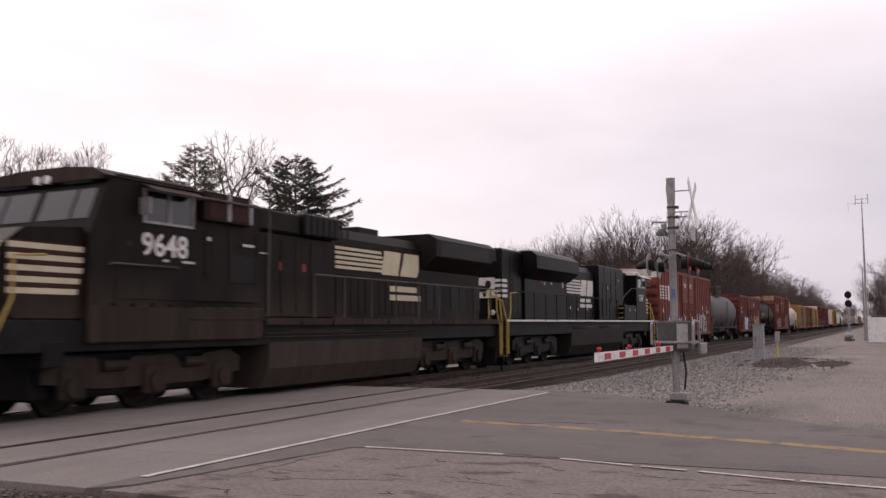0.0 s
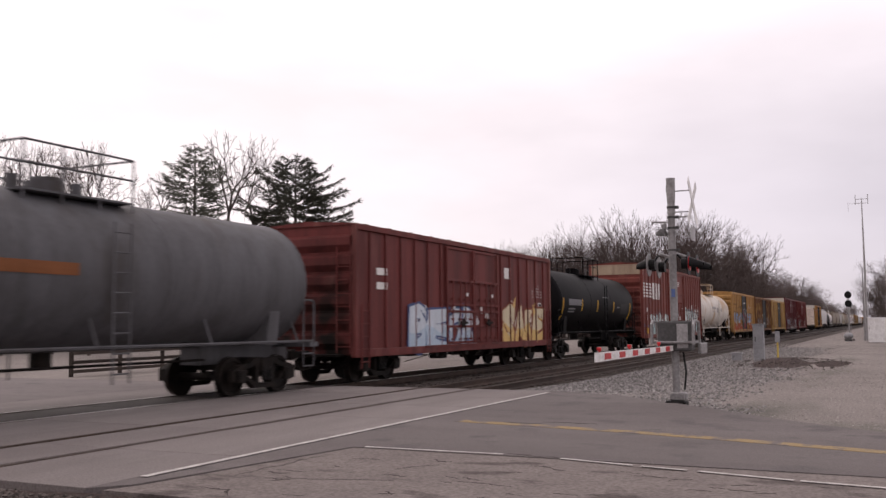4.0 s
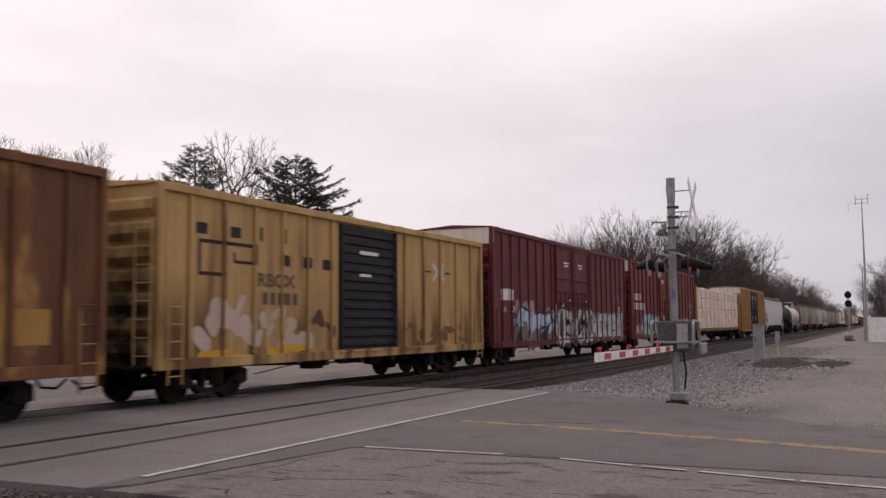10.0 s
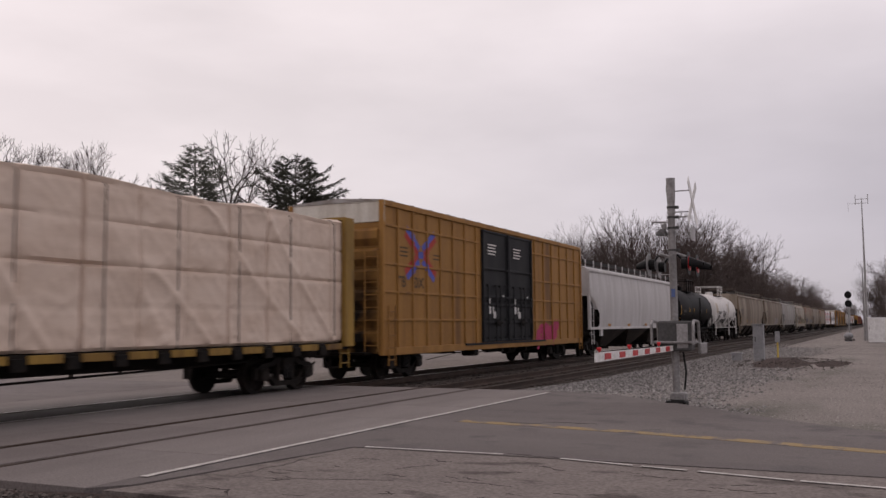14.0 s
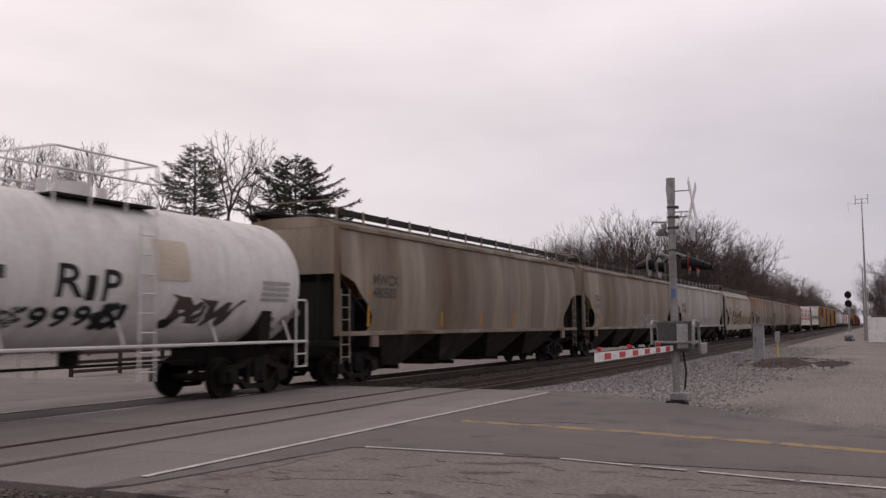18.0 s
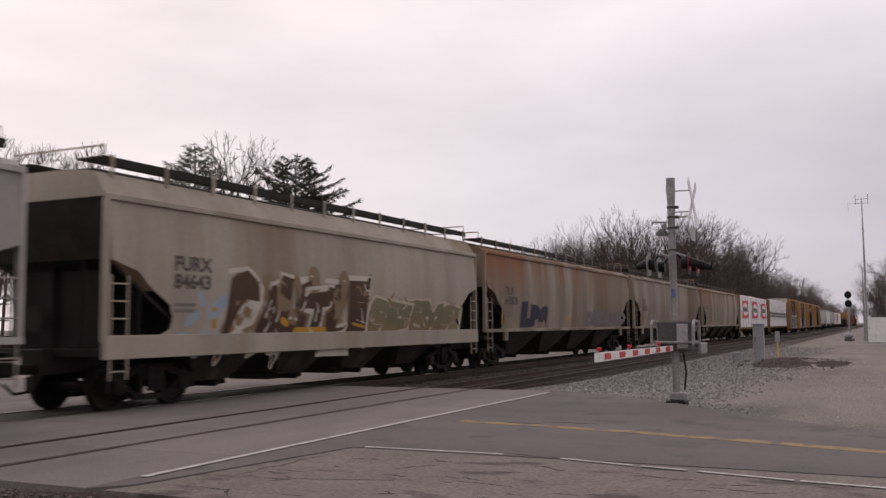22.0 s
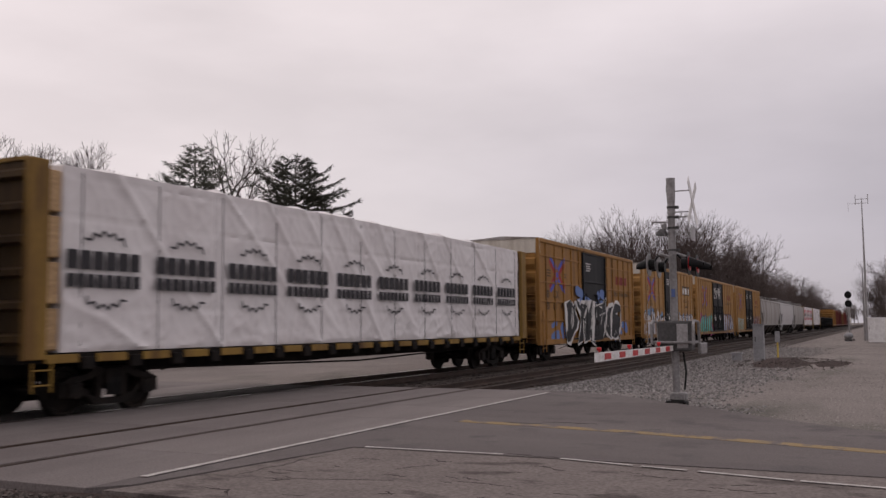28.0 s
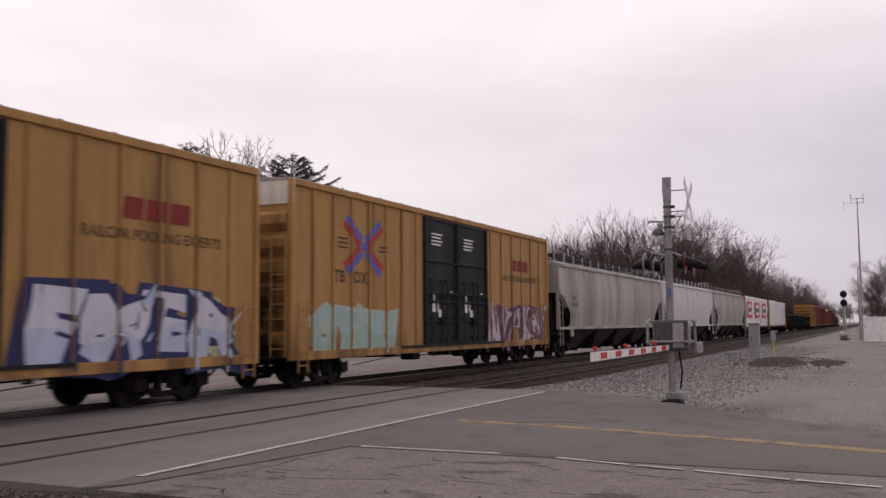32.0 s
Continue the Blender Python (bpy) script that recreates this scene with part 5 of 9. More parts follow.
    # doors
    for y in (-1, 1):
        for a, b in doors:
            bm = bmesh.new()
            f = y * P
            box(bm, a + 0.02, b - 0.02, *sorted((f, f + y * 0.035)), sill + 0.18, H - 0.20, 0.008)
            door = part("door", bm, door_mat, car, "sliding steel door" if door_style != "plug" else "plug door leaf")
            if door_style == "plug":
                for z in (0.0, 0.17, 0.33, 0.40, 0.66, 1.0):
                    zz = sill + 0.22 + (H - 0.46 - sill) * z
                    bm = bmesh.new()
                    box(bm, a + 0.105, b - 0.105, *sorted((f + y * 0.036, f + y * (0.10 if 0.3 < z < 0.7 else 0.075))), zz - 0.04, zz + 0.04, 0.012)
                    part("door_bar", bm, door_mat, door)
                for x in (a + 0.06, b - 0.06):
                    bm = bmesh.new()
                    box(bm, x - 0.04, x + 0.04, *sorted((f + y * 0.036, f + y * 0.105)), sill + 0.18, H - 0.2, 0.01)
                    part("door_stile", bm, door_mat, door)
            else:
                n = 13
                for k in range(n):
                    zz = sill + 0.32 + (H - 0.72 - sill) * k / (n - 1)
                    bm = bmesh.new()
                    prism(bm, [(f + y * 0.036, zz - 0.085), (f + y * 0.08, zz - 0.045), (f + y * 0.08, zz + 0.045), (f + y * 0.036, zz + 0.085)], "x", a + 0.14, b - 0.14)
                    part("door_rib", bm, door_mat, door)
                for x in (a + 0.07, b - 0.07):
                    bm = bmesh.new()
                    box(bm, x - 0.05, x + 0.05, *sorted((f + y * 0.036, f + y * 0.085)), sill + 0.18, H - 0.2)
                    part("door_stile", bm, door_mat, door)
            bm = bmesh.new()
            mid = (a + b) / 2
            for x in ((a + 0.42, mid - 0.1, mid + 0.3, b - 0.36) if door_style == "plug" else (b - 0.3,)):
                tube(bm, [(x, f + y * 0.115, sill + 0.2), (x, f + y * 0.115, sill + (2.2 if a + 0.2 < x < b - 0.5 else H - sill - 0.3))], 0.02, 5)
                for z in (0.3, 0.95, 1.6, 2.15):
                    box(bm, x - 0.05, x + 0.05, *sorted((f + y * 0.06, f + y * 0.135)), sill + z, sill + z + 0.06)
            part("lock_rod", bm, door_mat, door)
            if door_style == "plug":
                bm = bmesh.new()
                box(bm, mid - 0.16, mid + 0.42, *sorted((f + y * 0.12, f + y * 0.16)), sill + 0.82, sill + 0.90, 0.01)
                disc(bm, (mid + 0.1, f + y * 0.13, sill + 0.86), "y", 0.13, 0.02, 12)
                part("door_crank", bm, steel, door)
                for u, v, w, h in ((a + 0.6, 1.18, 0.2, 0.27), (a + 1.05, 1.02, 0.24, 0.24), (b - 0.55, 1.75, 0.14, 0.12)):
                    bm = bmesh.new()
                    box(bm, u, u + w, *sorted((f + y * 0.04, f + y * 0.05)), sill + v, sill + v + h)
                    part("placard", bm, sign_white, door, "small white paper placard")
        bm = bmesh.new()
        xa, xb = doors[0][0] - (1.5 if door_style == "plug" else 0.1), doors[-1][1] + (1.5 if door_style == "plug" else 3.0)
        box(bm, max(0.3, xa), min(L - 0.3, xb), *sorted((y * (W - 0.02), y * (W + 0.045))), sill + 0.10, sill + 0.17)
        part("door_rail", bm, door_mat if door_style == "plug" else body_mat, car)
    # underframe
    bm = bmesh.new()
    box(bm, 0.2, L - 0.2, -0.22, 0.22, 0.68, sill)
    for x in (L * 0.3, L * 0.5, L * 0.7):
        box(bm, x - 0.08, x + 0.08, -W + 0.05, W - 0.05, 0.82, sill)
    box(bm, L * 0.42, L * 0.47, 0.3, 0.9, 0.55, 0.9, 0.03)
    tube(bm, [(L * 0.5, -0.7, 0.75), (L * 0.58, -0.7, 0.75)], 0.2, 10)
    part("underframe", bm, steel, car)
    bm = bmesh.new()
    tube(bm, [(1.9, -0.95, 0.75), (L * 0.4, -1.0, 0.62), (L - 2.2, -0.95, 0.72)], 0.02, 5)
    part("brake_pipe", bm, steel, car)
    # data panels by the end of the side
    if door_mat is body_mat:
        e = L - 1.42
        mark(car, "data_panel", [rect(e, e + 0.34, 2.06, 2.46)], WHITE, -P - 0.008, spans, rib_d, "white-framed data panel")
        mark(car, "data_panel", [rect(e + 0.04, e + 0.30, 2.10, 2.27), rect(e + 0.04, e + 0.30, 2.30, 2.42)], BLACK, -P - 0.012, spans, rib_d, "dark field of the data panel")
        mark(car, "reflector", [rect(e + 0.02, e + 0.38, 1.60, 1.84)], YEL, -P - 0.014, spans, rib_d, "yellow reflector patch")
        for i in range(4):
            mark(car, "stencil", [rect(e - 0.7 + 0.34 * i, e - 0.60 + 0.34 * i, 2.66 + 0.11 * k, 2.72 + 0.11 * k) for k in range(3 + i % 3)], faded_white, -P - 0.006, spans, rib_d, "small stencilled data")
    for k in range(6):
        bm = bmesh.new()
        x = doors[0][0] - 0.6 + (doors[-1][1] - doors[0][0] + 1.2) * k / 5
        box(bm, x - 0.09, x + 0.09, -W + 0.02, -W + 0.16, 0.60 + 0.05 * (k % 2), sill - 0.05, 0.02)
        part("sill_bracket", bm, steel, car)
    bm = bmesh.new()
    for a, b in ((3.6, L * 0.36), (L * 0.62, L - 3.6)):
        tube(bm, [(a, -1.15, 0.50), ((a + b) / 2, -1.2, 0.62), (b, -1.3, 0.74)], 0.014, 4)
    box(bm, L * 0.36, L * 0.36 + 0.5, -1.35, -0.9, 0.52, 0.78, 0.04)
    tube(bm, [(L * 0.55, -1.1, 0.66), (L * 0.55 + 0.8, -1.1, 0.66)], 0.16, 10)
    part("brake_rigging", bm, steel, car)
    bogie(car, 2.25)
    bogie(car, L - 2.25)
    couplers(car, L)
    return car, spans, -P, rib_d


END_GRIME_SHADE = {}


def end_grime_shade(body):
    """The body paint of a car's end, with grime and the shade between cars painted in as two ragged dark columns."""
    if body.name in END_GRIME_SHADE:
        return END_GRIME_SHADE[body.name]
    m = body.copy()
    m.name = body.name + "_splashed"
    END_GRIME_SHADE[body.name] = m
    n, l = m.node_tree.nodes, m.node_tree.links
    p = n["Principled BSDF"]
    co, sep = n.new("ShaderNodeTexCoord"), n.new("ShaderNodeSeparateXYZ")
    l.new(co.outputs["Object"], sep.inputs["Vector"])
    fold, off, dark_column, top, rough, amount, both, mix = [n.new(k) for k in ("ShaderNodeMath", "ShaderNodeMath", "ShaderNodeMapRange", "ShaderNodeMapRange", "ShaderNodeTexNoise", "ShaderNodeMath", "ShaderNodeMath", "ShaderNodeMix")]
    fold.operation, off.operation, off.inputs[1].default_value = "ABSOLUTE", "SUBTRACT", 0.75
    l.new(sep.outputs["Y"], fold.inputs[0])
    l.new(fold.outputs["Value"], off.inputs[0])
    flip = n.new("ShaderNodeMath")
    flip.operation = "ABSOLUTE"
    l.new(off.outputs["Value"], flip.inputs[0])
    dark_column.inputs["From Min"].default_value, dark_column.inputs["From Max"].default_value = 1.15, 0.25
    l.new(flip.outputs["Value"], dark_column.inputs["Value"])
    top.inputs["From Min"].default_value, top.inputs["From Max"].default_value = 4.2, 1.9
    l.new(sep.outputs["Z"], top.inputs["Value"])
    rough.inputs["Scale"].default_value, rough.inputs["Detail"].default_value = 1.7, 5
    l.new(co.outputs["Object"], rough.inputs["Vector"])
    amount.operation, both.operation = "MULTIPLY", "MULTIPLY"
    l.new(dark_column.outputs["Result"], amount.inputs[0])
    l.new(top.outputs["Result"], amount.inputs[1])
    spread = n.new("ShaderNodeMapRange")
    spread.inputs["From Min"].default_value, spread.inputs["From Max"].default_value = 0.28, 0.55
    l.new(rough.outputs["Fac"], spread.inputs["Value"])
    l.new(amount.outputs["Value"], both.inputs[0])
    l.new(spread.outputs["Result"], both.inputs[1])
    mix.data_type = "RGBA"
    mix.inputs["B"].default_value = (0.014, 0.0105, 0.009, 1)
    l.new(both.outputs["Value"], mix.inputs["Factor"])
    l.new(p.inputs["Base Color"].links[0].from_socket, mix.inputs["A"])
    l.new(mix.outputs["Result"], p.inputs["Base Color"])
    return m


def spaced(a, b, n):
    return [a + (b - a) * k / (n - 1) for k in range(n)]


# car colours
def car_paint(name, base, other, amount=0.45, third=None, rough=0.6, third_scale=(1.1, 1.1, 0.35), third_at=(0.56, 0.70), band=None, scale=STREAK, gloss=0.15, spread=0.3):
    return grainy(name, base, other, amount, scale, 1.4, rough, bump=0.04, fine=10, third=third, spread=spread, gloss=gloss, vary=0.04, grain=0.06, third_scale=third_scale, third_at=third_at, third_size=1.0, band=band)


red_paint = car_paint("boxcar_red", (0.175, 0.048, 0.038), (0.125, 0.036, 0.030), 0.5, third=(0.21, 0.072, 0.058), third_scale=(1.2, 1.2, 0.12), third_at=(0.52, 0.74))
red_paint_b = car_paint("boxcar_dark_red", (0.150, 0.036, 0.033), (0.090, 0.025, 0.023), 0.5, third=(0.20, 0.08, 0.07), third_scale=(1.2, 1.2, 0.15), third_at=(0.56, 0.74))
maroon = car_paint("boxcar_maroon", (0.118, 0.023, 0.027), (0.080, 0.019, 0.021), 0.5, third=(0.155, 0.048, 0.048), third_scale=(1.2, 1.2, 0.15), third_at=(0.56, 0.76))
maroon_b = car_paint("boxcar_maroon_bright", (0.130, 0.021, 0.020), (0.095, 0.018, 0.017), 0.5, third=(0.155, 0.042, 0.038), third_scale=(1.2, 1.2, 0.15), third_at=(0.56, 0.76))
yellow_paint = car_paint("boxcar_yellow", (0.40, 0.222, 0.080), (0.32, 0.174, 0.064), 0.45, third=(0.21, 0.118, 0.05), third_scale=(1.2, 1.2, 0.15), band=(1.7, 0.9, (0.16, 0.085, 0.036), 1.2))
yellow_worn = car_paint("boxcar_worn_yellow", (0.46, 0.30, 0.125), (0.36, 0.22, 0.088), 0.5, third=(0.19, 0.105, 0.05), third_scale=(1.3, 1.3, 0.18), band=(2.7, 1.5, (0.115, 0.058, 0.030), 1.6))
ochre_paint = car_paint("boxcar_ochre", (0.33, 0.168, 0.050), (0.25, 0.126, 0.040), 0.45, third=(0.17, 0.085, 0.034), third_scale=(1.2, 1.2, 0.15))
rust_brown = car_paint("boxcar_rust", (0.185, 0.082, 0.038), (0.10, 0.047, 0.028), 0.5, third=(0.32, 0.18, 0.06), third_scale=(0.9, 0.9, 0.5), third_at=(0.56, 0.62))
door_black = car_paint("door_black", (0.012, 0.0125, 0.015), (0.026, 0.025, 0.025), 0.4)
band_white = car_paint("band_white", (0.62, 0.58, 0.52), (0.45, 0.40, 0.34), 0.45)
band_tan = car_paint("band_tan", (0.36, 0.28, 0.20), (0.24, 0.17, 0.12), 0.5)
roof_grey = car_paint("roof_galvanised", (0.36, 0.34, 0.33), (0.2, 0.17, 0.15), 0.5)
tank_grey = car_paint("tank_grey", (0.105, 0.104, 0.112), (0.072, 0.069, 0.072), 0.5, third=(0.06, 0.05, 0.045), third_scale=(0.8, 0.8, 0.2), third_at=(0.55, 0.75))
tank_black = car_paint("tank_black", (0.0045, 0.0042, 0.0048), (0.0085, 0.0075, 0.0075), 0.4, rough=0.55, gloss=0.06)
tank_white = car_paint("tank_white", (0.60, 0.56, 0.515), (0.50, 0.445, 0.39), 0.45, third=(0.42, 0.29, 0.18), third_scale=(0.5, 0.5, 0.5), third_at=(0.55, 0.70), band=(3.5, 4.1, (0.40, 0.26, 0.14), 0.5))
tank_white_b = car_paint("tank_white_b", (0.62, 0.60, 0.585), (0.5, 0.47, 0.45), 0.4)
BROAD = (0.42, 0.42, 0.05)
hop_beige = car_paint("hopper_beige", (0.31, 0.262, 0.212), (0.18, 0.144, 0.113), 0.55, third=(0.105, 0.062, 0.032), third_scale=(0.34, 0.34, 0.03), third_at=(0.50, 0.64), scale=BROAD, spread=0.2)
hop_pale = car_paint("hopper_pale", (0.37, 0.325, 0.27), (0.27, 0.232, 0.19), 0.5, third=(0.19, 0.13, 0.08), third_scale=(0.4, 0.4, 0.05), third_at=(0.54, 0.70), scale=BROAD, spread=0.25)
hop_beige_b = car_paint("hopper_beige_rusty", (0.33, 0.28, 0.225), (0.19, 0.152, 0.118), 0.55, third=(0.14, 0.085, 0.045), third_scale=(0.4, 0.4, 0.03), third_at=(0.50, 0.66), band=(2.5, 3.9, (0.22, 0.085, 0.030), 0.8), scale=BROAD, spread=0.2)
hop_white = car_paint("hopper_white", (0.42, 0.395, 0.375), (0.29, 0.268, 0.25), 0.5, third=(0.22, 0.19, 0.165), third_scale=(0.5, 0.5, 0.06), third_at=(0.52, 0.70), scale=BROAD, spread=0.22)
hop_grey = car_paint("hopper_grey", (0.56, 0.54, 0.54), (0.45, 0.43, 0.42), 0.5)
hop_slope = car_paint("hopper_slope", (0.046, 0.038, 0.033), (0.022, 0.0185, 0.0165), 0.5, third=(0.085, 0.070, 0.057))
# near-black for boards and frames; also carries the shade of the open ends
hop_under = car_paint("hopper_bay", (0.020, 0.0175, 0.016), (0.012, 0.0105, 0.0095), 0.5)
# bulkhead rust, darkened to carry the shade of the gap between cars
flat_rust_shade = car_paint("flatcar_rust", (0.055, 0.034, 0.022), (0.10, 0.062, 0.026), 0.45)
flat_yellow = car_paint("flatcar_yellow", (0.30, 0.185, 0.045), (0.16, 0.09, 0.032), 0.5, third=(0.09, 0.05, 0.028))
loco_black = car_paint("loco_black", (0.0082, 0.0060, 0.0057), (0.0150, 0.0108, 0.0095), 0.5, rough=0.55, gloss=0.10, band=(2.7, 1.5, (0.046, 0.034, 0.027), 0.35))
loco_dusty = car_paint("loco_dusty", (0.021, 0.0150, 0.0128), (0.041, 0.029, 0.0235), 0.5, rough=0.7)
loco_grey = car_paint("loco_tank_grey", (0.0115, 0.0098, 0.0095), (0.020, 0.0165, 0.0155), 0.5, rough=0.6)
tank_dust = car_paint("loco_tank_dust", (0.055, 0.042, 0.037), (0.038, 0.029, 0.0255), 0.5, rough=0.8)
loco_rail = car_paint("loco_rail", (0.095, 0.082, 0.072), (0.06, 0.05, 0.045), 0.5)
loco_black_clean = car_paint("loco_black_clean", (0.0032, 0.0028, 0.0030), (0.0062, 0.0054, 0.0052), 0.5, rough=0.45, gloss=0.10)
WHITE, CREAM, BLACK = paint(0.66, 0.64, 0.62), paint(0.55, 0.49, 0.36), paint(0.02, 0.02, 0.022)
YEL = paint(0.55, 0.30, 0.03)
faded_white = paint(0.42, 0.37, 0.35)
glass = bpy.data.materials.new("cab_glass")
glass.use_nodes = True
gp = glass.node_tree.nodes["Principled BSDF"]
gp.inputs["Base Color"].default_value, gp.inputs["Roughness"].default_value = (0.012, 0.016, 0.022, 1), 0.08
gp.inputs["Specular IOR Level"].default_value = 0.6


def data_bars(car, rows, material, y, ribs, depth):
    """Small lettering that cannot be read: rows of (x, z, width, height)."""
    mark(car, "stencil", [rect(x, x + w, z, z + h) for x, z, w, h in rows], material, y, ribs, depth, "small stencilled data")


def stripe_logo(car, x, z, w, h, material, y, ribs, depth, n=5):
    bars = [rect(x, x + w * (0.56 - 0.012 * k), z + h * (k / n + 0.03), z + h * ((k + 0.62) / n + 0.03)) for k in range(n)]
    lo, hi = z - h * 0.06, z + h * 1.02
    bars += [[(x + w * 0.51, lo), (x + w * 0.72, lo), (x + w * 0.76, hi), (x + w * 0.55, hi)], [(x + w * 0.745, lo), (x + w * 0.97, lo), (x + w, z + h * 0.25), (x + w, hi), (x + w * 0.80, hi), (x + w * 0.785, z + h * 0.6)]]
    mark(car, "emblem", bars, material, y, ribs, depth, "white striped emblem")


def cross_logo(car, x, z, size, y, ribs, depth, red, blue):
    """A cross whose arms are split lengthwise: one colour faces the sides, the other faces up and down."""
    w, h, a = size * 0.78, size * 0.52, size * 0.155
    c = Vector((x, z))
    sides, ends, hub = [], [], []
    for sx, sz in ((1, 1), (-1, 1), (-1, -1), (1, -1)):
        tip = Vector((sx * w, sz * h))
        d = tip.normalized()
        n = Vector((-d.y, d.x))
        n = n if n.x * sx > 0 else -n
        for keep, m in ((sides, n), (ends, -n)):
            keep.append([tuple(p) for p in (c + d * a, c + tip, c + tip + m * a, c + d * a + m * a)])
        hub.append(tuple(c + d * a))
    mark(car, "emblem", sides, red, y - 0.004, ribs, depth, "red arms of the cross emblem")
    mark(car, "emblem", ends + [hub], blue, y - 0.005, ribs, depth, "blue arms of the cross emblem")


# ---- tank cars ----
def tank_car(s, L, body_mat, label, R=1.5, zc=2.62, seams=True, stripes=None, frame_mat=None, band_mat=None, rail_mat=None):
    car = car_thing("tank_car", s, label, "tank car")
    frame_mat, rail_mat = frame_mat or body_mat, rail_mat or frame_mat or body_mat
    bm = bmesh.new()
    n, hd = 36, 0.62
    prof = [(hd * (1 - math.cos(math.pi / 2 * k / 8)), R * math.sin(math.pi / 2 * k / 8)) for k in range(9)]
    prof = prof + [(L * f, R) for f in (0.3, 0.5, 0.7)] + [(L - a, r) for a, r in prof[::-1]]
    rings = [[bm.verts.new((x, r * math.cos(t), zc + r * math.sin(t))) for t in (2 * math.pi * k / n for k in range(n))] for x, r in prof[1:-1]]
    for a, b in zip(rings, rings[1:]):
        for k in range(n):
            bm.faces.new((a[k], a[(k + 1) % n], b[(k + 1) % n], b[k]))
    for ring, x in ((rings[0], 0), (rings[-1], L)):
        c = bm.verts.new((x, 0, zc))
        for k in range(n):
            bm.faces.new((ring[k], ring[(k + 1) % n], c))
    part("tank", bm, body_mat, car, smooth=True)
    if seams:
        bm = bmesh.new()
        for x in (hd, L * 0.37, L * 0.63, L - hd):
            disc(bm, (x, 0, zc), "x", R + 0.006, 0.03, 36)
        part("weld_band", bm, body_mat, car, smooth=True)
    # manway platform
    m = L / 2
    bm = bmesh.new()
    disc(bm, (m, 0, zc + R + 0.08), "z", 0.36, 0.14, 16)
    disc(bm, (m, 0, zc + R + 0.25), "z", 0.28, 0.05, 16)
    for i in (-0.75, 0.75):
        disc(bm, (m + i, 0, zc + R + 0.1), "z", 0.12, 0.18, 10)
    part("manway", bm, body_mat, car)
    bm = bmesh.new()
    box(bm, m - 1.3, m + 1.3, -0.95, -0.45, zc + R - 0.13, zc + R - 0.09)
    box(bm, m - 1.3, m + 1.3, 0.45, 0.95, zc + R - 0.13, zc + R - 0.09)
    part("walkway", bm, frame_mat, car)
    bars = []
    for y in (-0.95, 0.95):
        bars += [[(m - 1.3, y, zc + R - 0.1 + z), (m + 1.3, y, zc + R - 0.1 + z)] for z in (0.45, 0.85)]
        bars += [[(m + x, y, zc + R - 0.3), (m + x, y, zc + R + 0.75)] for x in (-1.3, -0.45, 0.45, 1.3)]
    bars += [[(m + x, -0.95, zc + R + 0.75), (m + x, 0.95, zc + R + 0.75)] for x in (-1.3, 1.3)]
    for bar in bars:
        bm = bmesh.new()
        tube(bm, bar, 0.022, 5)
        part("handrail", bm, rail_mat, car)
    for y, turn in ((-R - 0.10, 0), (R + 0.10, 0)):
        ladder(car, m + 0.2, y, 0.42, 0.55, zc + 0.9, 8, rail_mat)
    # side rail, stub sills, saddles
    for y in (-1, 1):
        bm = bmesh.new()
        tube(bm, [(0.1, y * 1.42, 1.22), (L - 0.1, y * 1.42, 1.22)], 0.035, 6)
        for k in range(5):
            x = 0.8 + (L - 1.6) * k / 4
            tube(bm, [(x, y * 1.42, 1.22), (x, y * 1.2, 1.75)], 0.03, 5)
        part("side_rail", bm, rail_mat, car)
        for x in (0.15, L - 0.6):
            bm = bmesh.new()
            tube(bm, [(x, y * 1.45, 1.15), (x, y * 1.45, 2.15), (x + 0.06, y * 1.45, 2.22), (x + 0.4, y * 1.45, 2.22), (x + 0.45, y * 1.45, 2.15), (x + 0.45, y * 1.45, 1.15)], 0.025, 6)
            part("grab_rail", bm, rail_mat, car)
            bm = bmesh.new()
            for z in (0.62, 0.92):
                tube(bm, [(x, y * 1.45, z), (x + 0.45, y * 1.45, z)], 0.02, 5)
            for i in (0, 0.45):
                tube(bm, [(x + i, y * 1.45, 0.6), (x + i, y * 1.45, 1.2)], 0.02, 5)
            part("step", bm, rail_mat, car)
    for x0, x1 in ((-0.35, 3.0), (L - 3.0, L + 0.35)):
        bm = bmesh.new()
        box(bm, x0, x1, -0.3, 0.3, 0.72, 1.2, 0.02)
        box(bm, min(x0 + 0.3, x1 - 0.35), min(x0 + 0.3, x1 - 0.35) + 0.35, -1.45, 1.45, 1.08, 1.2, 0.01) if x0 < 0 else box(bm, x1 - 0.65, x1 - 0.3, -1.45, 1.45, 1.08, 1.2, 0.01)
        part("stub_sill", bm, frame_mat, car)
    for x in (1.62, L - 1.62):
        bm = bmesh.new()
        prism(bm, [(-1.25, 1.15), (1.25, 1.15), (1.35, 2.1), (0.9, 1.5), (0, 1.25), (-0.9, 1.5), (-1.35, 2.1)], "x", x - 0.2, x + 0.2)
        part("saddle", bm, frame_mat, car)
        bogie(car, x)
    bm = bmesh.new()
    disc(bm, (L / 2, 0, zc - R - 0.08), "z", 0.2, 0.2, 12)
    tube(bm, [(3, -0.4, 0.85), (L - 3, -0.4, 0.85)], 0.03, 5)
    part("outlet", bm, steel, car)
    couplers(car, L, 0.15)
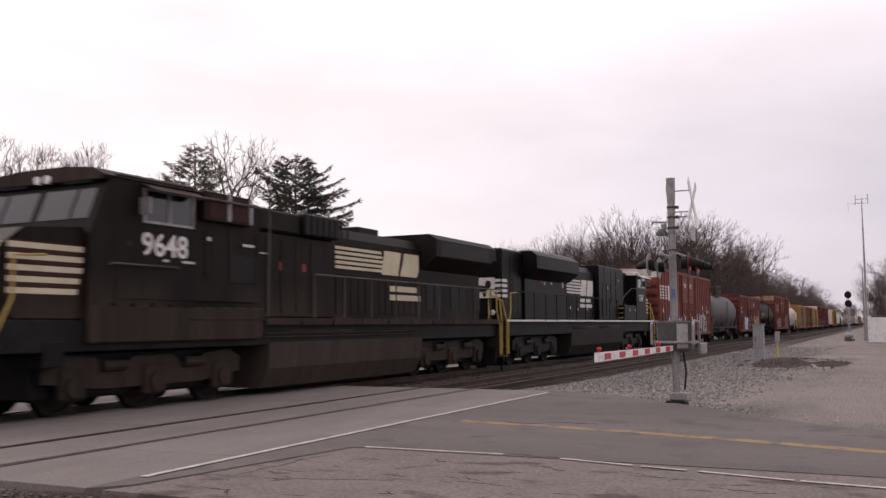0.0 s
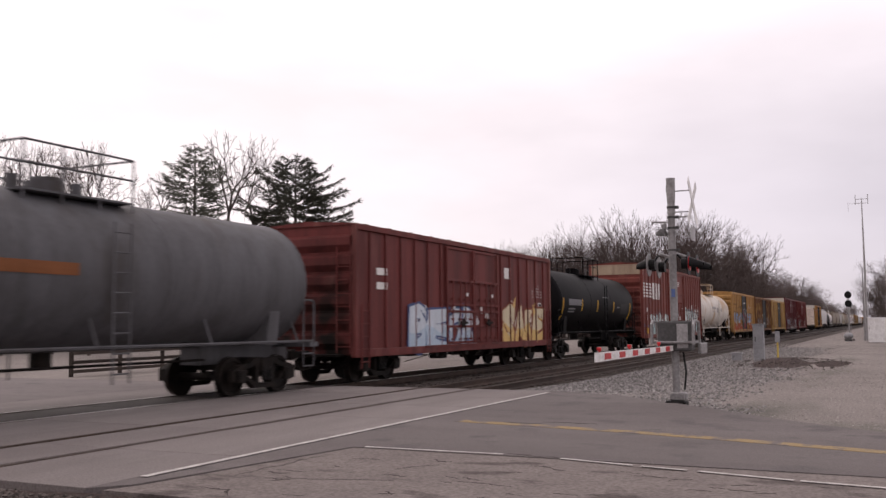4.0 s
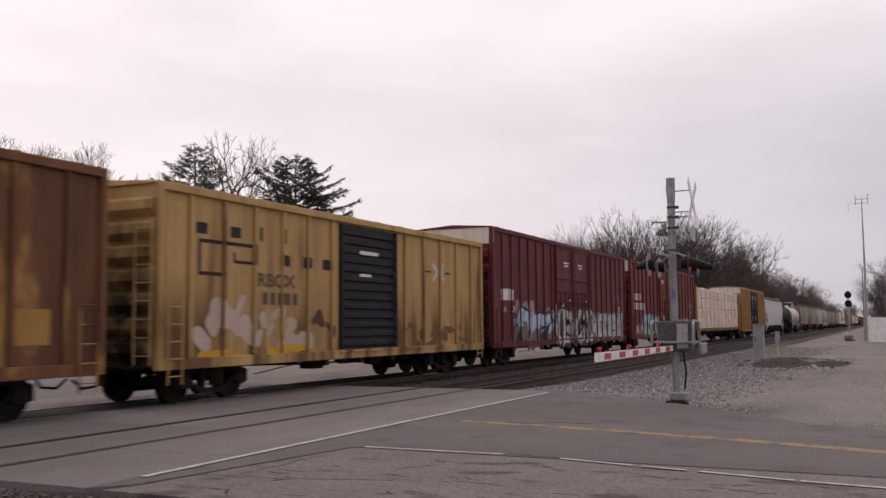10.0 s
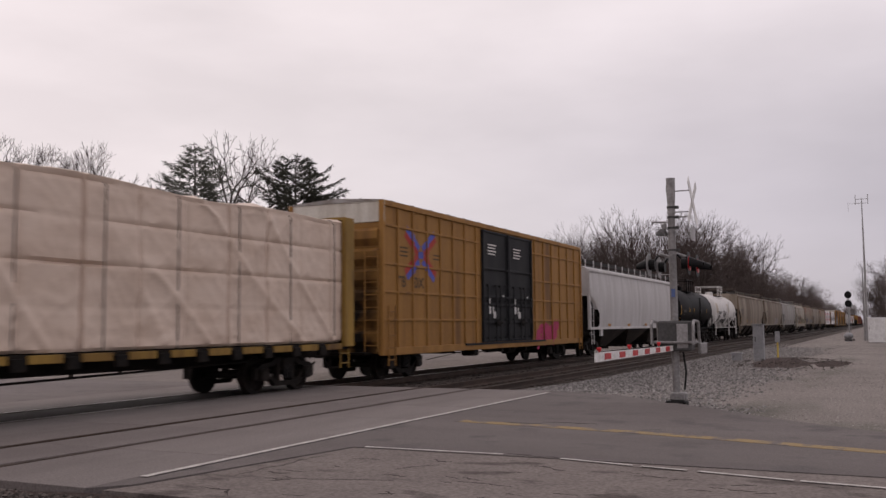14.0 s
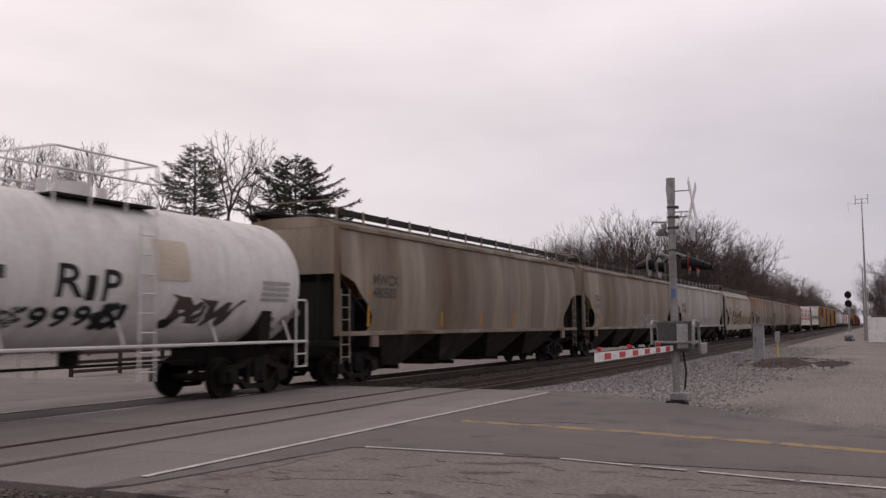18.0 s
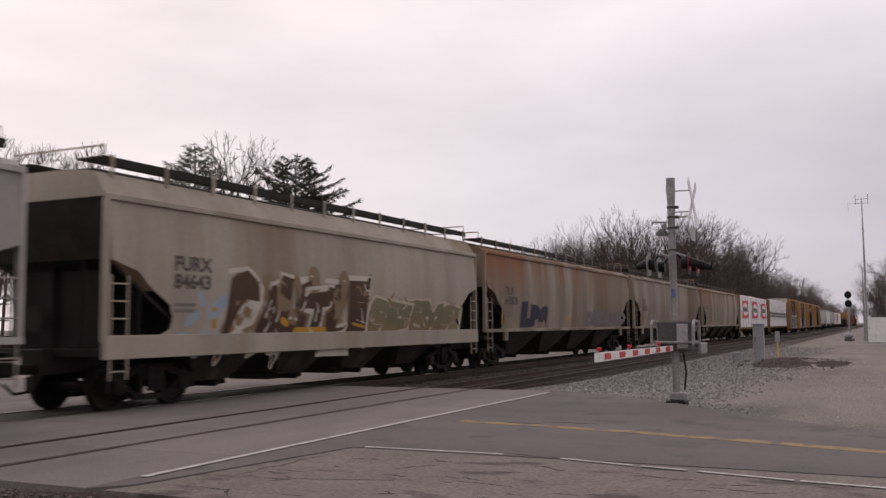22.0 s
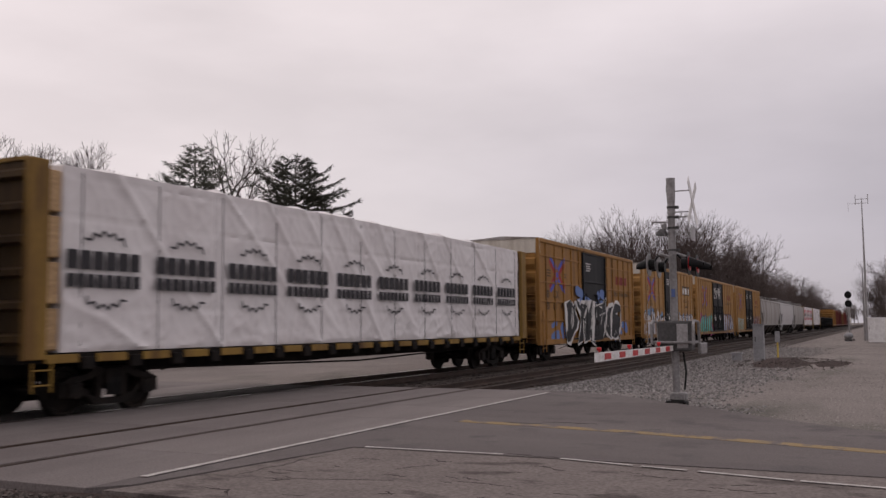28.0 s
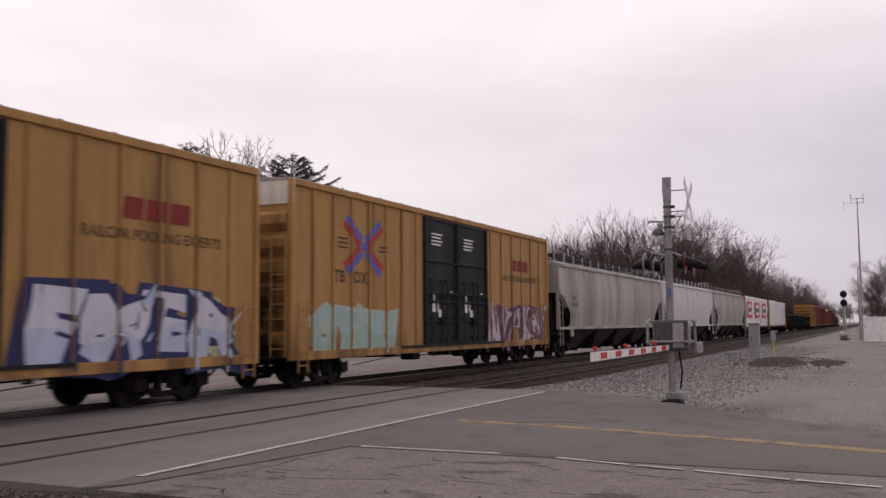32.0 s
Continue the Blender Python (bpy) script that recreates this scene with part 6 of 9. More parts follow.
    for x, z0, z1 in stripes or ():
        bm = bmesh.new()
        a0, a1 = math.asin(max(-1, min(1, (z0 - zc) / R))), math.asin(max(-1, min(1, (z1 - zc) / R)))
        q = [(-(R + 0.008) * math.cos(a0 + (a1 - a0) * k / 6), zc + (R + 0.008) * math.sin(a0 + (a1 - a0) * k / 6)) for k in range(7)]
        for (ya, za), (yb, zb) in zip(q, q[1:]):
            bm.faces.new([bm.verts.new(p) for p in ((x, ya, za), (x + 0.13, ya, za), (x + 0.13, yb, zb), (x, yb, zb))])
        part("reflector", flat_mesh("reflector", bm, YEL), None, car, "yellow reflective strip")
    return car


def bend_onto_tank(ob, R=1.512, zc=2.62):
    """Wrap a flat mark, drawn at its true height, round the near side of the tank."""
    bm = bmesh.new()
    bm.from_mesh(ob.data)
    z = min(v.co.z for v in bm.verts) + 0.1
    while z < max(v.co.z for v in bm.verts):
        bmesh.ops.bisect_plane(bm, geom=bm.verts[:] + bm.edges[:] + bm.faces[:], plane_co=(0, 0, z), plane_no=(0, 0, 1))
        z += 0.1
    bm.to_mesh(ob.data)
    bm.free()
    for v in ob.data.vertices:
        a = (v.co.z - zc) / R
        off = v.co.y
        v.co.y, v.co.z = -(R - off) * math.cos(a), zc + (R - off) * math.sin(a)


def tank_marks(car, rows, material, R=1.512):
    bend_onto_tank(mark(car, "stencil", [rect(x, x + w, z, z + h) for x, z, w, h in rows], material, 0, label="stencilled data"), R)


# ---- covered hoppers ----
def hopper(s, L, body_mat, label, bays=3, eave=4.15, roof=4.42, sill_z=1.42, dark_top=False, side_strip=None, deep_sill=False, end_mat=None):
    car = car_thing("covered_hopper", s, label, "covered hopper")
    lo = sill_z

    def wide(z):
        u = (z - lo) / (eave - lo)
        return 1.50 + 0.10 * math.sin(math.pi * u)

    # curved side sheets, cut away at the lower corners
    cut = [(1.45, 0.0), (1.72, 0.05), (1.78, 0.14), (1.66, 0.24), (1.30, 0.32), (1.02, 0.40), (0.80, 0.48), (0.30, 0.535), (0.10, 0.56), (0.10, 0.7), (0.10, 1.0)]
    for y in (-1, 1):
        bm = bmesh.new()
        rows = []
        for off, u in cut:
            z = lo + (eave - lo) * u
            xs = [off] + [1.9 + (L - 3.8) * k / 24 for k in range(25)] + [L - off]
            rows.append([bm.verts.new((x, y * wide(z), z)) for x in xs])
        for a, b in zip(rows, rows[1:]):
            for k in range(len(a) - 1):
                bm.faces.new((a[k], a[k + 1], b[k + 1], b[k]))
        bmesh.ops.solidify(bm, geom=bm.faces[:], thickness=0.02)
        part("side_sheet", bm, body_mat, car, smooth=True)
        bm = bmesh.new()
        box(bm, 0.0, L, *sorted((y * 1.47, y * 1.60)), lo - (0.42 if deep_sill else 0.10), lo + 0.02, 0.01)
        part("side_sill", bm, body_mat, car)
        bm = bmesh.new()
        box(bm, 0.0, L, *sorted((y * 1.46, y * 1.57)), eave - 0.02, eave + 0.10, 0.015)
        part("top_chord", bm, body_mat, car)
        for x in (0.04, L - 0.04):
            bm = bmesh.new()
            box(bm, x - 0.05, x + 0.05, *sorted((y * 1.44, y * 1.57)), lo - 0.1, eave, 0.01)
            part("end_post", bm, body_mat, car)
        ladder(car, 0.12, y * 1.58, 0.42, 0.62, 2.55, 6, body_mat)
        ladder(car, L - 0.54, y * 1.58, 0.42, 0.62, 2.55, 6, body_mat)
        for x in (1.75, L - 2.1):
            bm = bmesh.new()
            box(bm, x, x + 0.36, *sorted((y * 1.48, y * 1.58)), lo - 0.42, lo - 0.1, 0.01)
            part("jacking_pad", bm, body_mat, car)
    bm = bmesh.new()
    prism(bm, [(-1.52, eave + 0.05), (1.52, eave + 0.05), (1.2, roof - 0.02), (0.55, roof + 0.06), (-0.55, roof + 0.06), (-1.2, roof - 0.02)], "x", 0.02, L - 0.02)
    part("roof", bm, body_mat, car)
    # ends: an upright sheet above, the slope sheet below it
    for x, d in ((0.0, 1), (L, -1)):
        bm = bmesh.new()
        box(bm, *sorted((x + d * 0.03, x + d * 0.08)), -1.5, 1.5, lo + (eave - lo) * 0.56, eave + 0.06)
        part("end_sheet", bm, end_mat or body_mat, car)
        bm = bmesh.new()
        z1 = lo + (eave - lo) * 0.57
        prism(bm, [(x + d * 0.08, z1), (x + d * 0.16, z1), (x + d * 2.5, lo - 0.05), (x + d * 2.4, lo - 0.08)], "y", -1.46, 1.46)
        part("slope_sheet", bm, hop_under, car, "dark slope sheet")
        # added plates close the see-through ends; their near-black stands for the cavity's shade
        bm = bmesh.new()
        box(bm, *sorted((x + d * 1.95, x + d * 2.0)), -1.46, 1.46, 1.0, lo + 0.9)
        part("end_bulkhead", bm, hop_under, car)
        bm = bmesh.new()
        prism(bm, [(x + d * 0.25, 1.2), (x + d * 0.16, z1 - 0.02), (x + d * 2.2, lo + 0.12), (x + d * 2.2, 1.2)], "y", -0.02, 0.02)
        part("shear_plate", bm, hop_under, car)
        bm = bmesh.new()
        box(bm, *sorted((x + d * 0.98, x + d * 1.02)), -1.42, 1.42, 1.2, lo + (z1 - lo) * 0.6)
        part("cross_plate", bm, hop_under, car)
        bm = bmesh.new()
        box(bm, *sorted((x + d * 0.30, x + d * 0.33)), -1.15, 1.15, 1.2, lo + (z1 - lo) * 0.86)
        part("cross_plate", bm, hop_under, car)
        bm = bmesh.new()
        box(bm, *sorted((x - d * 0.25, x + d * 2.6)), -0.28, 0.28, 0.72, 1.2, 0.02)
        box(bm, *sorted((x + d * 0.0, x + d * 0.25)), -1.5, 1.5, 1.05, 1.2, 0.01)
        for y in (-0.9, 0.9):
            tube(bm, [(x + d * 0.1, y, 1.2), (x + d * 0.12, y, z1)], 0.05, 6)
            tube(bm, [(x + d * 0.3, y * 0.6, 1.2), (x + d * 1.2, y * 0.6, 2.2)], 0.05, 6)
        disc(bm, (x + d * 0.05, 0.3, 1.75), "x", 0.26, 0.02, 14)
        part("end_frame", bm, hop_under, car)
    # bays
    a, w = 2.35, (L - 4.7) / bays
    for k in range(bays):
        x0, x1 = a + w * k + 0.02, a + w * (k + 1) - 0.02
        c = (x0 + x1) / 2
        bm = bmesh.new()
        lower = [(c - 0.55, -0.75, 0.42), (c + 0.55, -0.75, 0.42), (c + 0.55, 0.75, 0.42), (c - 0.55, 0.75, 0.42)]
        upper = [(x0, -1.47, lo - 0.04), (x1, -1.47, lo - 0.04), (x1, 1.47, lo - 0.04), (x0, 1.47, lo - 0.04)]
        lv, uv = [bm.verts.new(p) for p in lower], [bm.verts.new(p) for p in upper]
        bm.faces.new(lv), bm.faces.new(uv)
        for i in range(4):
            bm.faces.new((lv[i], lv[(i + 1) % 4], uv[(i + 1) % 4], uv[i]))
        bay = part("hopper_bay", bm, hop_slope, car, "dark sloping discharge bay")
        bm = bmesh.new()
        box(bm, c - 0.75, c + 0.75, -0.6, 0.6, 0.30, 0.44, 0.02)
        tube(bm, [(c - 0.2, -0.6, 0.36), (c - 0.2, -1.1, 0.36)], 0.06, 6)
        part("outlet_gate", bm, steel, bay)
    # running boards round the hatches
    for y in (-1, 1):
        bm = bmesh.new()
        box(bm, 0.15, L - 0.15, *sorted((y * 0.62, y * 1.22)), roof + 0.24, roof + 0.28)
        box(bm, 0.15, L - 0.15, *sorted((y * 1.20, y * 1.23)), roof + 0.14, roof + 0.30)
        part("running_board", bm, hop_under, car, "dark roof running board")
        n = int(L / 1.35)
        bm = bmesh.new()
        box(bm, -0.035, 0.035, -0.02, 0.02, roof - 0.14, roof + 0.33)
        brace = mesh_of("board_bracket", bm, body_mat)
        for k in range(n):
            part("board_bracket", brace, None, car, at=pose(0.4 + (L - 0.8) * k / (n - 1), y * 1.255, 0))
    bm = bmesh.new()
    box(bm, 0.8, L - 0.8, -0.32, 0.32, roof + 0.05, roof + 0.24, 0.04)
    part("hatch_cover", bm, hop_under if not dark_top else body_mat, car)
    for x in (0.25, L - 0.25):
        bm = bmesh.new()
        tube(bm, [(x, -1.2, roof + 0.28), (x, -1.2, roof + 0.5), (x, 1.2, roof + 0.5), (x, 1.2, roof + 0.28)], 0.02, 5)
        part("grab_rail", bm, body_mat, car)
    bogie(car, 1.75)
    bogie(car, L - 1.75)
    couplers(car, L, 0.2)

    def skin(ob, off=0.0):
        for v in ob.data.vertices:
            v.co.y = v.co.y - wide(v.co.z) - 0.006
        return ob
    return car, skin


# ---- centre-beam flat cars with wrapped lumber ----
def flat_car(s, L, label, H=4.42):
    car = car_thing("centrebeam_flatcar", s, label, "flat car")
    for x, d in ((0.0, 1), (L, -1)):
        bm = bmesh.new()
        box(bm, *sorted((x, x + d * 0.10)), -1.44, 1.44, 1.1, H - 0.02)
        wall = part("bulkhead", bm, flat_rust_shade, car, "rusty end bulkhead, painted dark for the shade in the gap")
        for k in range(6):
            z = 1.4 + k * (H - 1.65) / 5
            bm = bmesh.new()
            prism(bm, [(x, z - 0.10), (x - d * 0.12, z - 0.05), (x - d * 0.12, z + 0.05), (x, z + 0.10)], "y", -1.43, 1.43)
            part("bulkhead_rib", bm, flat_rust_shade, wall)
        for y in (-1.5, 1.5):
            bm = bmesh.new()
            box(bm, *sorted((x - d * 0.10, x + d * 0.34)), y - 0.07, y + 0.07, 1.05, H + 0.02, 0.015)
            part("bulkhead_post", bm, flat_yellow, wall, "rusty yellow bulkhead post")
        bm = bmesh.new()
        box(bm, *sorted((x - d * 0.06, x + d * 0.2)), -1.43, 1.43, H - 0.02, H + 0.05)
        part("bulkhead_cap", bm, flat_yellow, wall)
    bm = bmesh.new()
    box(bm, 0.1, L - 0.1, -0.10, 0.10, 1.1, H - 0.15)
    part("centre_beam", bm, flat_yellow, car)
    bm = bmesh.new()
    box(bm, 0.0, L, -1.42, 1.42, 0.98, 1.14)
    box(bm, 0.3, L - 0.3, -0.3, 0.3, 0.7, 1.0)
    part("deck", bm, steel, car)
    bm = bmesh.new()
    box(bm, -0.36, 0.36, -0.03, 0.03, 0.98, 1.13, 0.01)
    seg = mesh_of("sill_segment", bm, flat_yellow)
    bm = bmesh.new()
    box(bm, -0.14, 0.14, -0.06, 0.06, 0.86, 1.08, 0.01)
    winch = mesh_of("winch", bm, steel)
    n = 20
    for y in (-1.47, 1.47):
        for k in range(n):
            x = 0.75 + (L - 1.5) * k / (n - 1)
            part("sill_segment", seg, None, car, at=pose(x, y, 0))
            if k < n - 1:
                part("winch", winch, None, car, at=pose(x + (L - 1.5) / (n - 1) / 2, y, 0))
        bm = bmesh.new()
        tube(bm, [(2.5, y * 0.6, 0.8), (L * 0.5, y * 0.6, 0.62), (L - 2.5, y * 0.6, 0.8)], 0.025, 5)
        part("brake_pipe", bm, steel, car)
        ladder(car, 0.1, y * 1.03, 0.4, 0.5, 1.0, 2, flat_yellow)
        ladder(car, L - 0.5, y * 1.03, 0.4, 0.5, 1.0, 2, flat_yellow)
    bogie(car, 2.3)
    bogie(car, L - 2.3)
    couplers(car, L, 0.1)
    return car


def wrapped_load(s, x0, x1, H, material, label, seed, strap=0.0, sag=0.1, groove=0.25):
    """Lumber bundles under plastic sheet: lumpy faces with folds. One block on the near side of the beam, one on the far."""
    t = car_thing("wrapped_lumber", s, label, "lumber load", "lumber on the flat cars")
    W = 1.43
    for y in (-1, 1):
        bm = bmesh.new()
        nx, nz, ny = (int((x1 - x0) / 0.055), 52, 8) if y < 0 else (60, 12, 4)
        outline = [(W, 1.16 + (H - 1.16) * k / nz) for k in range(nz + 1)] + [(W - (W - 0.12) * k / ny, H + 0.05 * math.sin(math.pi * k / ny)) for k in range(1, ny + 1)]
        grid = []
        for i in range(nx + 1):
            x = x0 + (x1 - x0) * i / nx
            row = []
            for k, (w, z) in enumerate(outline):
                bundle = (abs(((x - x0) / 1.36) % 1 - 0.5) * 2) ** 34 * 0.14 * groove + (abs(((z - 1.16) / 0.79 + 0.04 * noise.noise((x * 0.4, 0, seed))) % 1 - 0.5) * 2) ** 26 * 0.11 * groove
                fold = 0.075 * (1 - abs(noise.noise((x * 0.45 + z * 0.42, z * 0.16, seed)))) ** 22 + 0.024 * (1 - abs(noise.noise((x * 1.5 - z * 1.3, z * 0.5 + x * 0.2, seed + 5)))) ** 16 + 0.02 * (1 - abs(noise.noise((x * 2.3 + z * 2.1, z * 0.8 - x * 0.5, seed + 7)))) ** 14
                low = max(0.0, 1 - (z - 1.16) / 0.9)
                fold += 0.035 * low * (1 - abs(noise.noise((x * 0.7, z * 3.2 + 0.5 * noise.noise((x * 0.5, 0, seed)), seed + 11)))) ** 9
                lump = 0.03 * noise.noise((x * 0.35, z * 0.5, seed + 9))
                drop = sag * (0.5 + 0.5 * noise.noise((x * 0.32, seed, 1))) if k > nz else sag * (0.5 + 0.5 * noise.noise((x * 0.32, seed, 1))) * max(0, (z - H + 0.5) / 0.5)
                if k <= nz:
                    row.append(bm.verts.new((x, y * (w - bundle + fold + lump - 0.02), z - drop)))
                else:
                    row.append(bm.verts.new((x, y * w, z - drop + fold - bundle)))
            grid.append(row)
        for a, b in zip(grid, grid[1:]):
            for k in range(len(outline) - 1):
                bm.faces.new((a[k], b[k], b[k + 1], a[k + 1]))
        for row in (grid[0], grid[-1]):
            c = [bm.verts.new((v.co.x, y * 0.12, v.co.z)) for v in row]
            for k in range(len(row) - 1):
                bm.faces.new((row[k], row[k + 1], c[k + 1], c[k]))
        part("plastic_wrap", bm, material, t, smooth=True)
        if strap:
            k = 0
            x = x0 + 0.4
            while x < x1 - 0.2:
                bm = bmesh.new()
                pts = [(x, y * (W + 0.022), 1.1)] + [(x, y * (W + 0.02), 1.16 + (H - 1.3 - sag * 0.4) * j / 6) for j in range(7)] + [(x, y * (W - 0.1), H + 0.03 - sag * 0.5), (x, y * 0.2, H + 0.08 - sag * 0.5)]
                tube(bm, pts, strap, 4)
                part("strap", bm, BLACK, t, "dark tie-down strap")
                x += (x1 - x0 - 0.8) / 11
                k += 1
    return t, -(W + 0.075)


# ---- locomotives ----
def loco_bogie(car, x, dusty):
    bm = bmesh.new()
    prism(bm, [(-2.7, 0.62), (-2.7, 0.95), (-2.3, 1.10), (-1.5, 1.04), (-1.25, 0.86), (-0.8, 0.86), (-0.55, 1.04), (0.55, 1.04), (0.8, 0.86), (1.25, 0.86), (1.5, 1.04), (2.3, 1.10), (2.7, 0.95), (2.7, 0.62), (1.4, 0.46), (-1.4, 0.46)], "y", -0.06, 0.06)
    frame_me = mesh_of("bogie_frame", bm, dusty)
    bm = bmesh.new()
    box(bm, -0.30, 0.30, -0.10, 0.10, 0.28, 0.86, 0.05)
    disc(bm, (0, -0.1, 0.53), "y", 0.20, 0.06, 14)
    jb = mesh_of("journal_box", bm, dusty)
    bm = bmesh.new()
    tube(bm, [(-0.28, 0, 0.88), (0.28, 0, 0.88)], 0.11, 10)
    cyl = mesh_of("brake_cylinder", bm, dusty)
    bm = bmesh.new()
    box(bm, -2.75, 2.75, -0.98, 0.98, 0.30, 1.15, 0.05)
    b = part("bogie", bm, black_iron, car, "three-axle locomotive bogie", at=pose(x, 0, 0))
    for y in (-1.12, 1.12):
        part("bogie_frame", frame_me, None, b, at=pose(0, y, 0, 0, 0, 0 if y < 0 else 180))
        for i in (-2.05, 0.0, 2.05):
            part("journal_box", jb, None, b, at=pose(i, y * 1.04, 0, 0, 0, 0 if y < 0 else 180))
            part("wheel", LOCO_WHEEL, None, b, at=pose(i, math.copysign(0.755, y), 0.525, 0, 0, 0 if y < 0 else 180))
        for i in (-1.1, 1.1):
            part("brake_cylinder", cyl, None, b, at=pose(i, y * 1.08, 0))


def rail_run(car, pts, r, material, name="handrail"):
    bm = bmesh.new()
    tube(bm, pts, r, 6)
    return part(name, bm, material, car)


def loco(s, L, label, flip, black, dusty, number, pale, spec):
    """A six-axle road unit, described from its cab end; flip turns it about. spec gives its lengthwise stations."""
    car = car_thing("locomotive", s, label, "locomotive")
    fx = (lambda x: L - x) if flip else (lambda x: x)
    WALK, ROOF = 1.78, spec["roof"]

    def span(a, b):
        return tuple(sorted((fx(a), fx(b))))

    def solid(name, a, b, y0, y1, z0, z1, m, bevel=0.02, label2="", under=None):
        bm = bmesh.new()
        box(bm, *span(a, b), *sorted((y0, y1)), z0, z1, bevel)
        return part(name, bm, m, under or car, label2)

    def section(name, outline, a, b, m, label2="", smooth=False):
        bm = bmesh.new()
        prism(bm, outline, "x", *span(a, b))
        return part(name, bm, m, car, label2, smooth)

    c0, c1, h0, h1 = spec["cab0"], spec["cab1"], spec["hood0"], spec["hood1"]
    # frame and walkway
    solid("frame", 0.7, L - 0.5, -1.42, 1.42, 1.16, WALK - 0.06, black_iron)
    solid("walkway", c1 - 0.2, L - 0.4, -1.56, 1.56, WALK - 0.06, WALK, dusty, 0.01)
    for y in (-1, 1):
        a = spec["stripe0"]
        n = int((L - 0.6 - a) / 1.42)
        for k in range(n):
            u = a + (L - 0.6 - a) * k / n
            solid("sill_plate", u, u + (L - 0.6 - a) / n - 0.07, y * 1.562, y * 1.575, WALK - (0.075 if flip else 0.16), WALK, pale, 0.0, "pale sill plate")
        if spec.get("skirt"):
            solid("side_skirt", spec["skirt"][0], spec["skirt"][1], y * 1.40, y * 1.548, 1.30, 2.0, dusty, 0.03, "dusty deep side skirt")
    # nose and cab
    n0, nz = spec["nose0"], spec["nose_z"]
    bm = bmesh.new()
    prism(bm, [(fx(u), w) for u, w in ((n0 + 0.25, WALK - 0.1), (n0, 2.25), (n0 + 0.12, nz - 0.30), (n0 + 0.5, nz), (c0 + 0.15, nz + 0.12), (c0 + 0.15, WALK - 0.1))], "y", -1.40, 1.40)
    bmesh.ops.bevel(bm, geom=[e for e in bm.edges if abs(e.verts[0].co.y - e.verts[1].co.y) < 0.01], offset=0.07, segments=2, affect="EDGES")
    part("nose", bm, black, car)
    bm = bmesh.new()
    prism(bm, [(fx(u), w) for u, w in ((c0, WALK - 0.1), (c0, nz), (c0 + 0.38, ROOF - 0.34), (c0 + 0.62, ROOF - 0.12), (c1, ROOF - 0.12), (c1, WALK - 0.1))], "y", -1.54, 1.54)
    cab = part("cab", bm, black, car)
    bm = bmesh.new()
    prism(bm, [(-1.58, ROOF - 0.18), (-1.25, ROOF - 0.02), (-0.6, ROOF + 0.04), (0.6, ROOF + 0.04), (1.25, ROOF - 0.02), (1.58, ROOF - 0.18), (1.5, ROOF - 0.24), (-1.5, ROOF - 0.24)], "x", *span(c0 + 0.30, c1 + 0.12))
    part("cab_roof", bm, pale if flip else dusty, cab, "pale cab roof" if flip else "dusty cab roof")
    w0, w1 = spec["win"]
    wz0, wz1 = ROOF - 0.92, ROOF - 0.34
    for y in (-1, 1):
        f = y * 1.54
        m = (w0 + w1) / 2
        for a, b in ((w0, m - 0.04), (m + 0.04, w1)):
            win = solid("side_window", a, b, f, f + y * 0.008, wz0, wz1, glass, 0.0, "dark cab side window", cab)
            for u, v, z0, z1 in ((a - 0.05, a, wz0 - 0.05, wz1 + 0.05), (b, b + 0.05, wz0 - 0.05, wz1 + 0.05), (a, b, wz1, wz1 + 0.05), (a, b, wz0 - 0.05, wz0)):
                solid("window_bar", u, v, f, f + y * 0.03, z0, z1, galvanised, 0.0, "", win)
        bm = bmesh.new()
        prism(bm, [(f, wz1 + 0.10), (f, wz1 + 0.13), (f + y * 0.36, wz1 - 0.02), (f + y * 0.36, wz1 - 0.05)], "x", *span(w0 - 0.1, w1 + 0.1))
        part("sunshade", bm, pale if flip else dusty, cab, "tilted window shade")
        solid("mirror", w0 - 0.16, w0 - 0.12, f + y * 0.02, f + y * 0.28, wz0 + 0.1, wz0 + 0.42, galvanised, 0.0, "", cab)
    nrm = Vector((-(ROOF - 0.34 - nz), 0, 0.38)).normalized()
    for y0, y1 in ((-1.38, -0.95), (-0.88, -0.08), (0.08, 0.88), (0.95, 1.38)):
        k = (ROOF - 0.34 - nz)
        q = [(c0 + 0.38 * u, yy, nz + k * u) for u, yy in ((0.30, y0), (0.30, y1), (0.92, y1), (0.92, y0))]
        bm = bmesh.new()
        bm.faces.new([bm.verts.new((fx(p.x), p.y, p.z)) for p in (Vector(p) + nrm * 0.014 for p in q)])
        part("windshield", flat_mesh("windshield", bm, glass), None, cab, "dark windshield pane")
    for y in (-0.85, 0.85):
        solid("number_board", c0 + 0.34, c0 + 0.5, y - 0.38, y + 0.38, ROOF - 0.30, ROOF - 0.10, signal_black, 0.01, "", cab)
    for y in (-0.13, 0.13):
        bm = bmesh.new()
        disc(bm, (fx(c0 + 0.32), y, ROOF - 0.18), "x", 0.085, 0.05, 12)
        part("headlight", bm, sign_white, cab)
        bm = bmesh.new()
        disc(bm, (fx(n0 + 0.12), y * 6, 1.95), "x", 0.11, 0.07, 12)
        part("ditch_light", bm, sign_white, car)
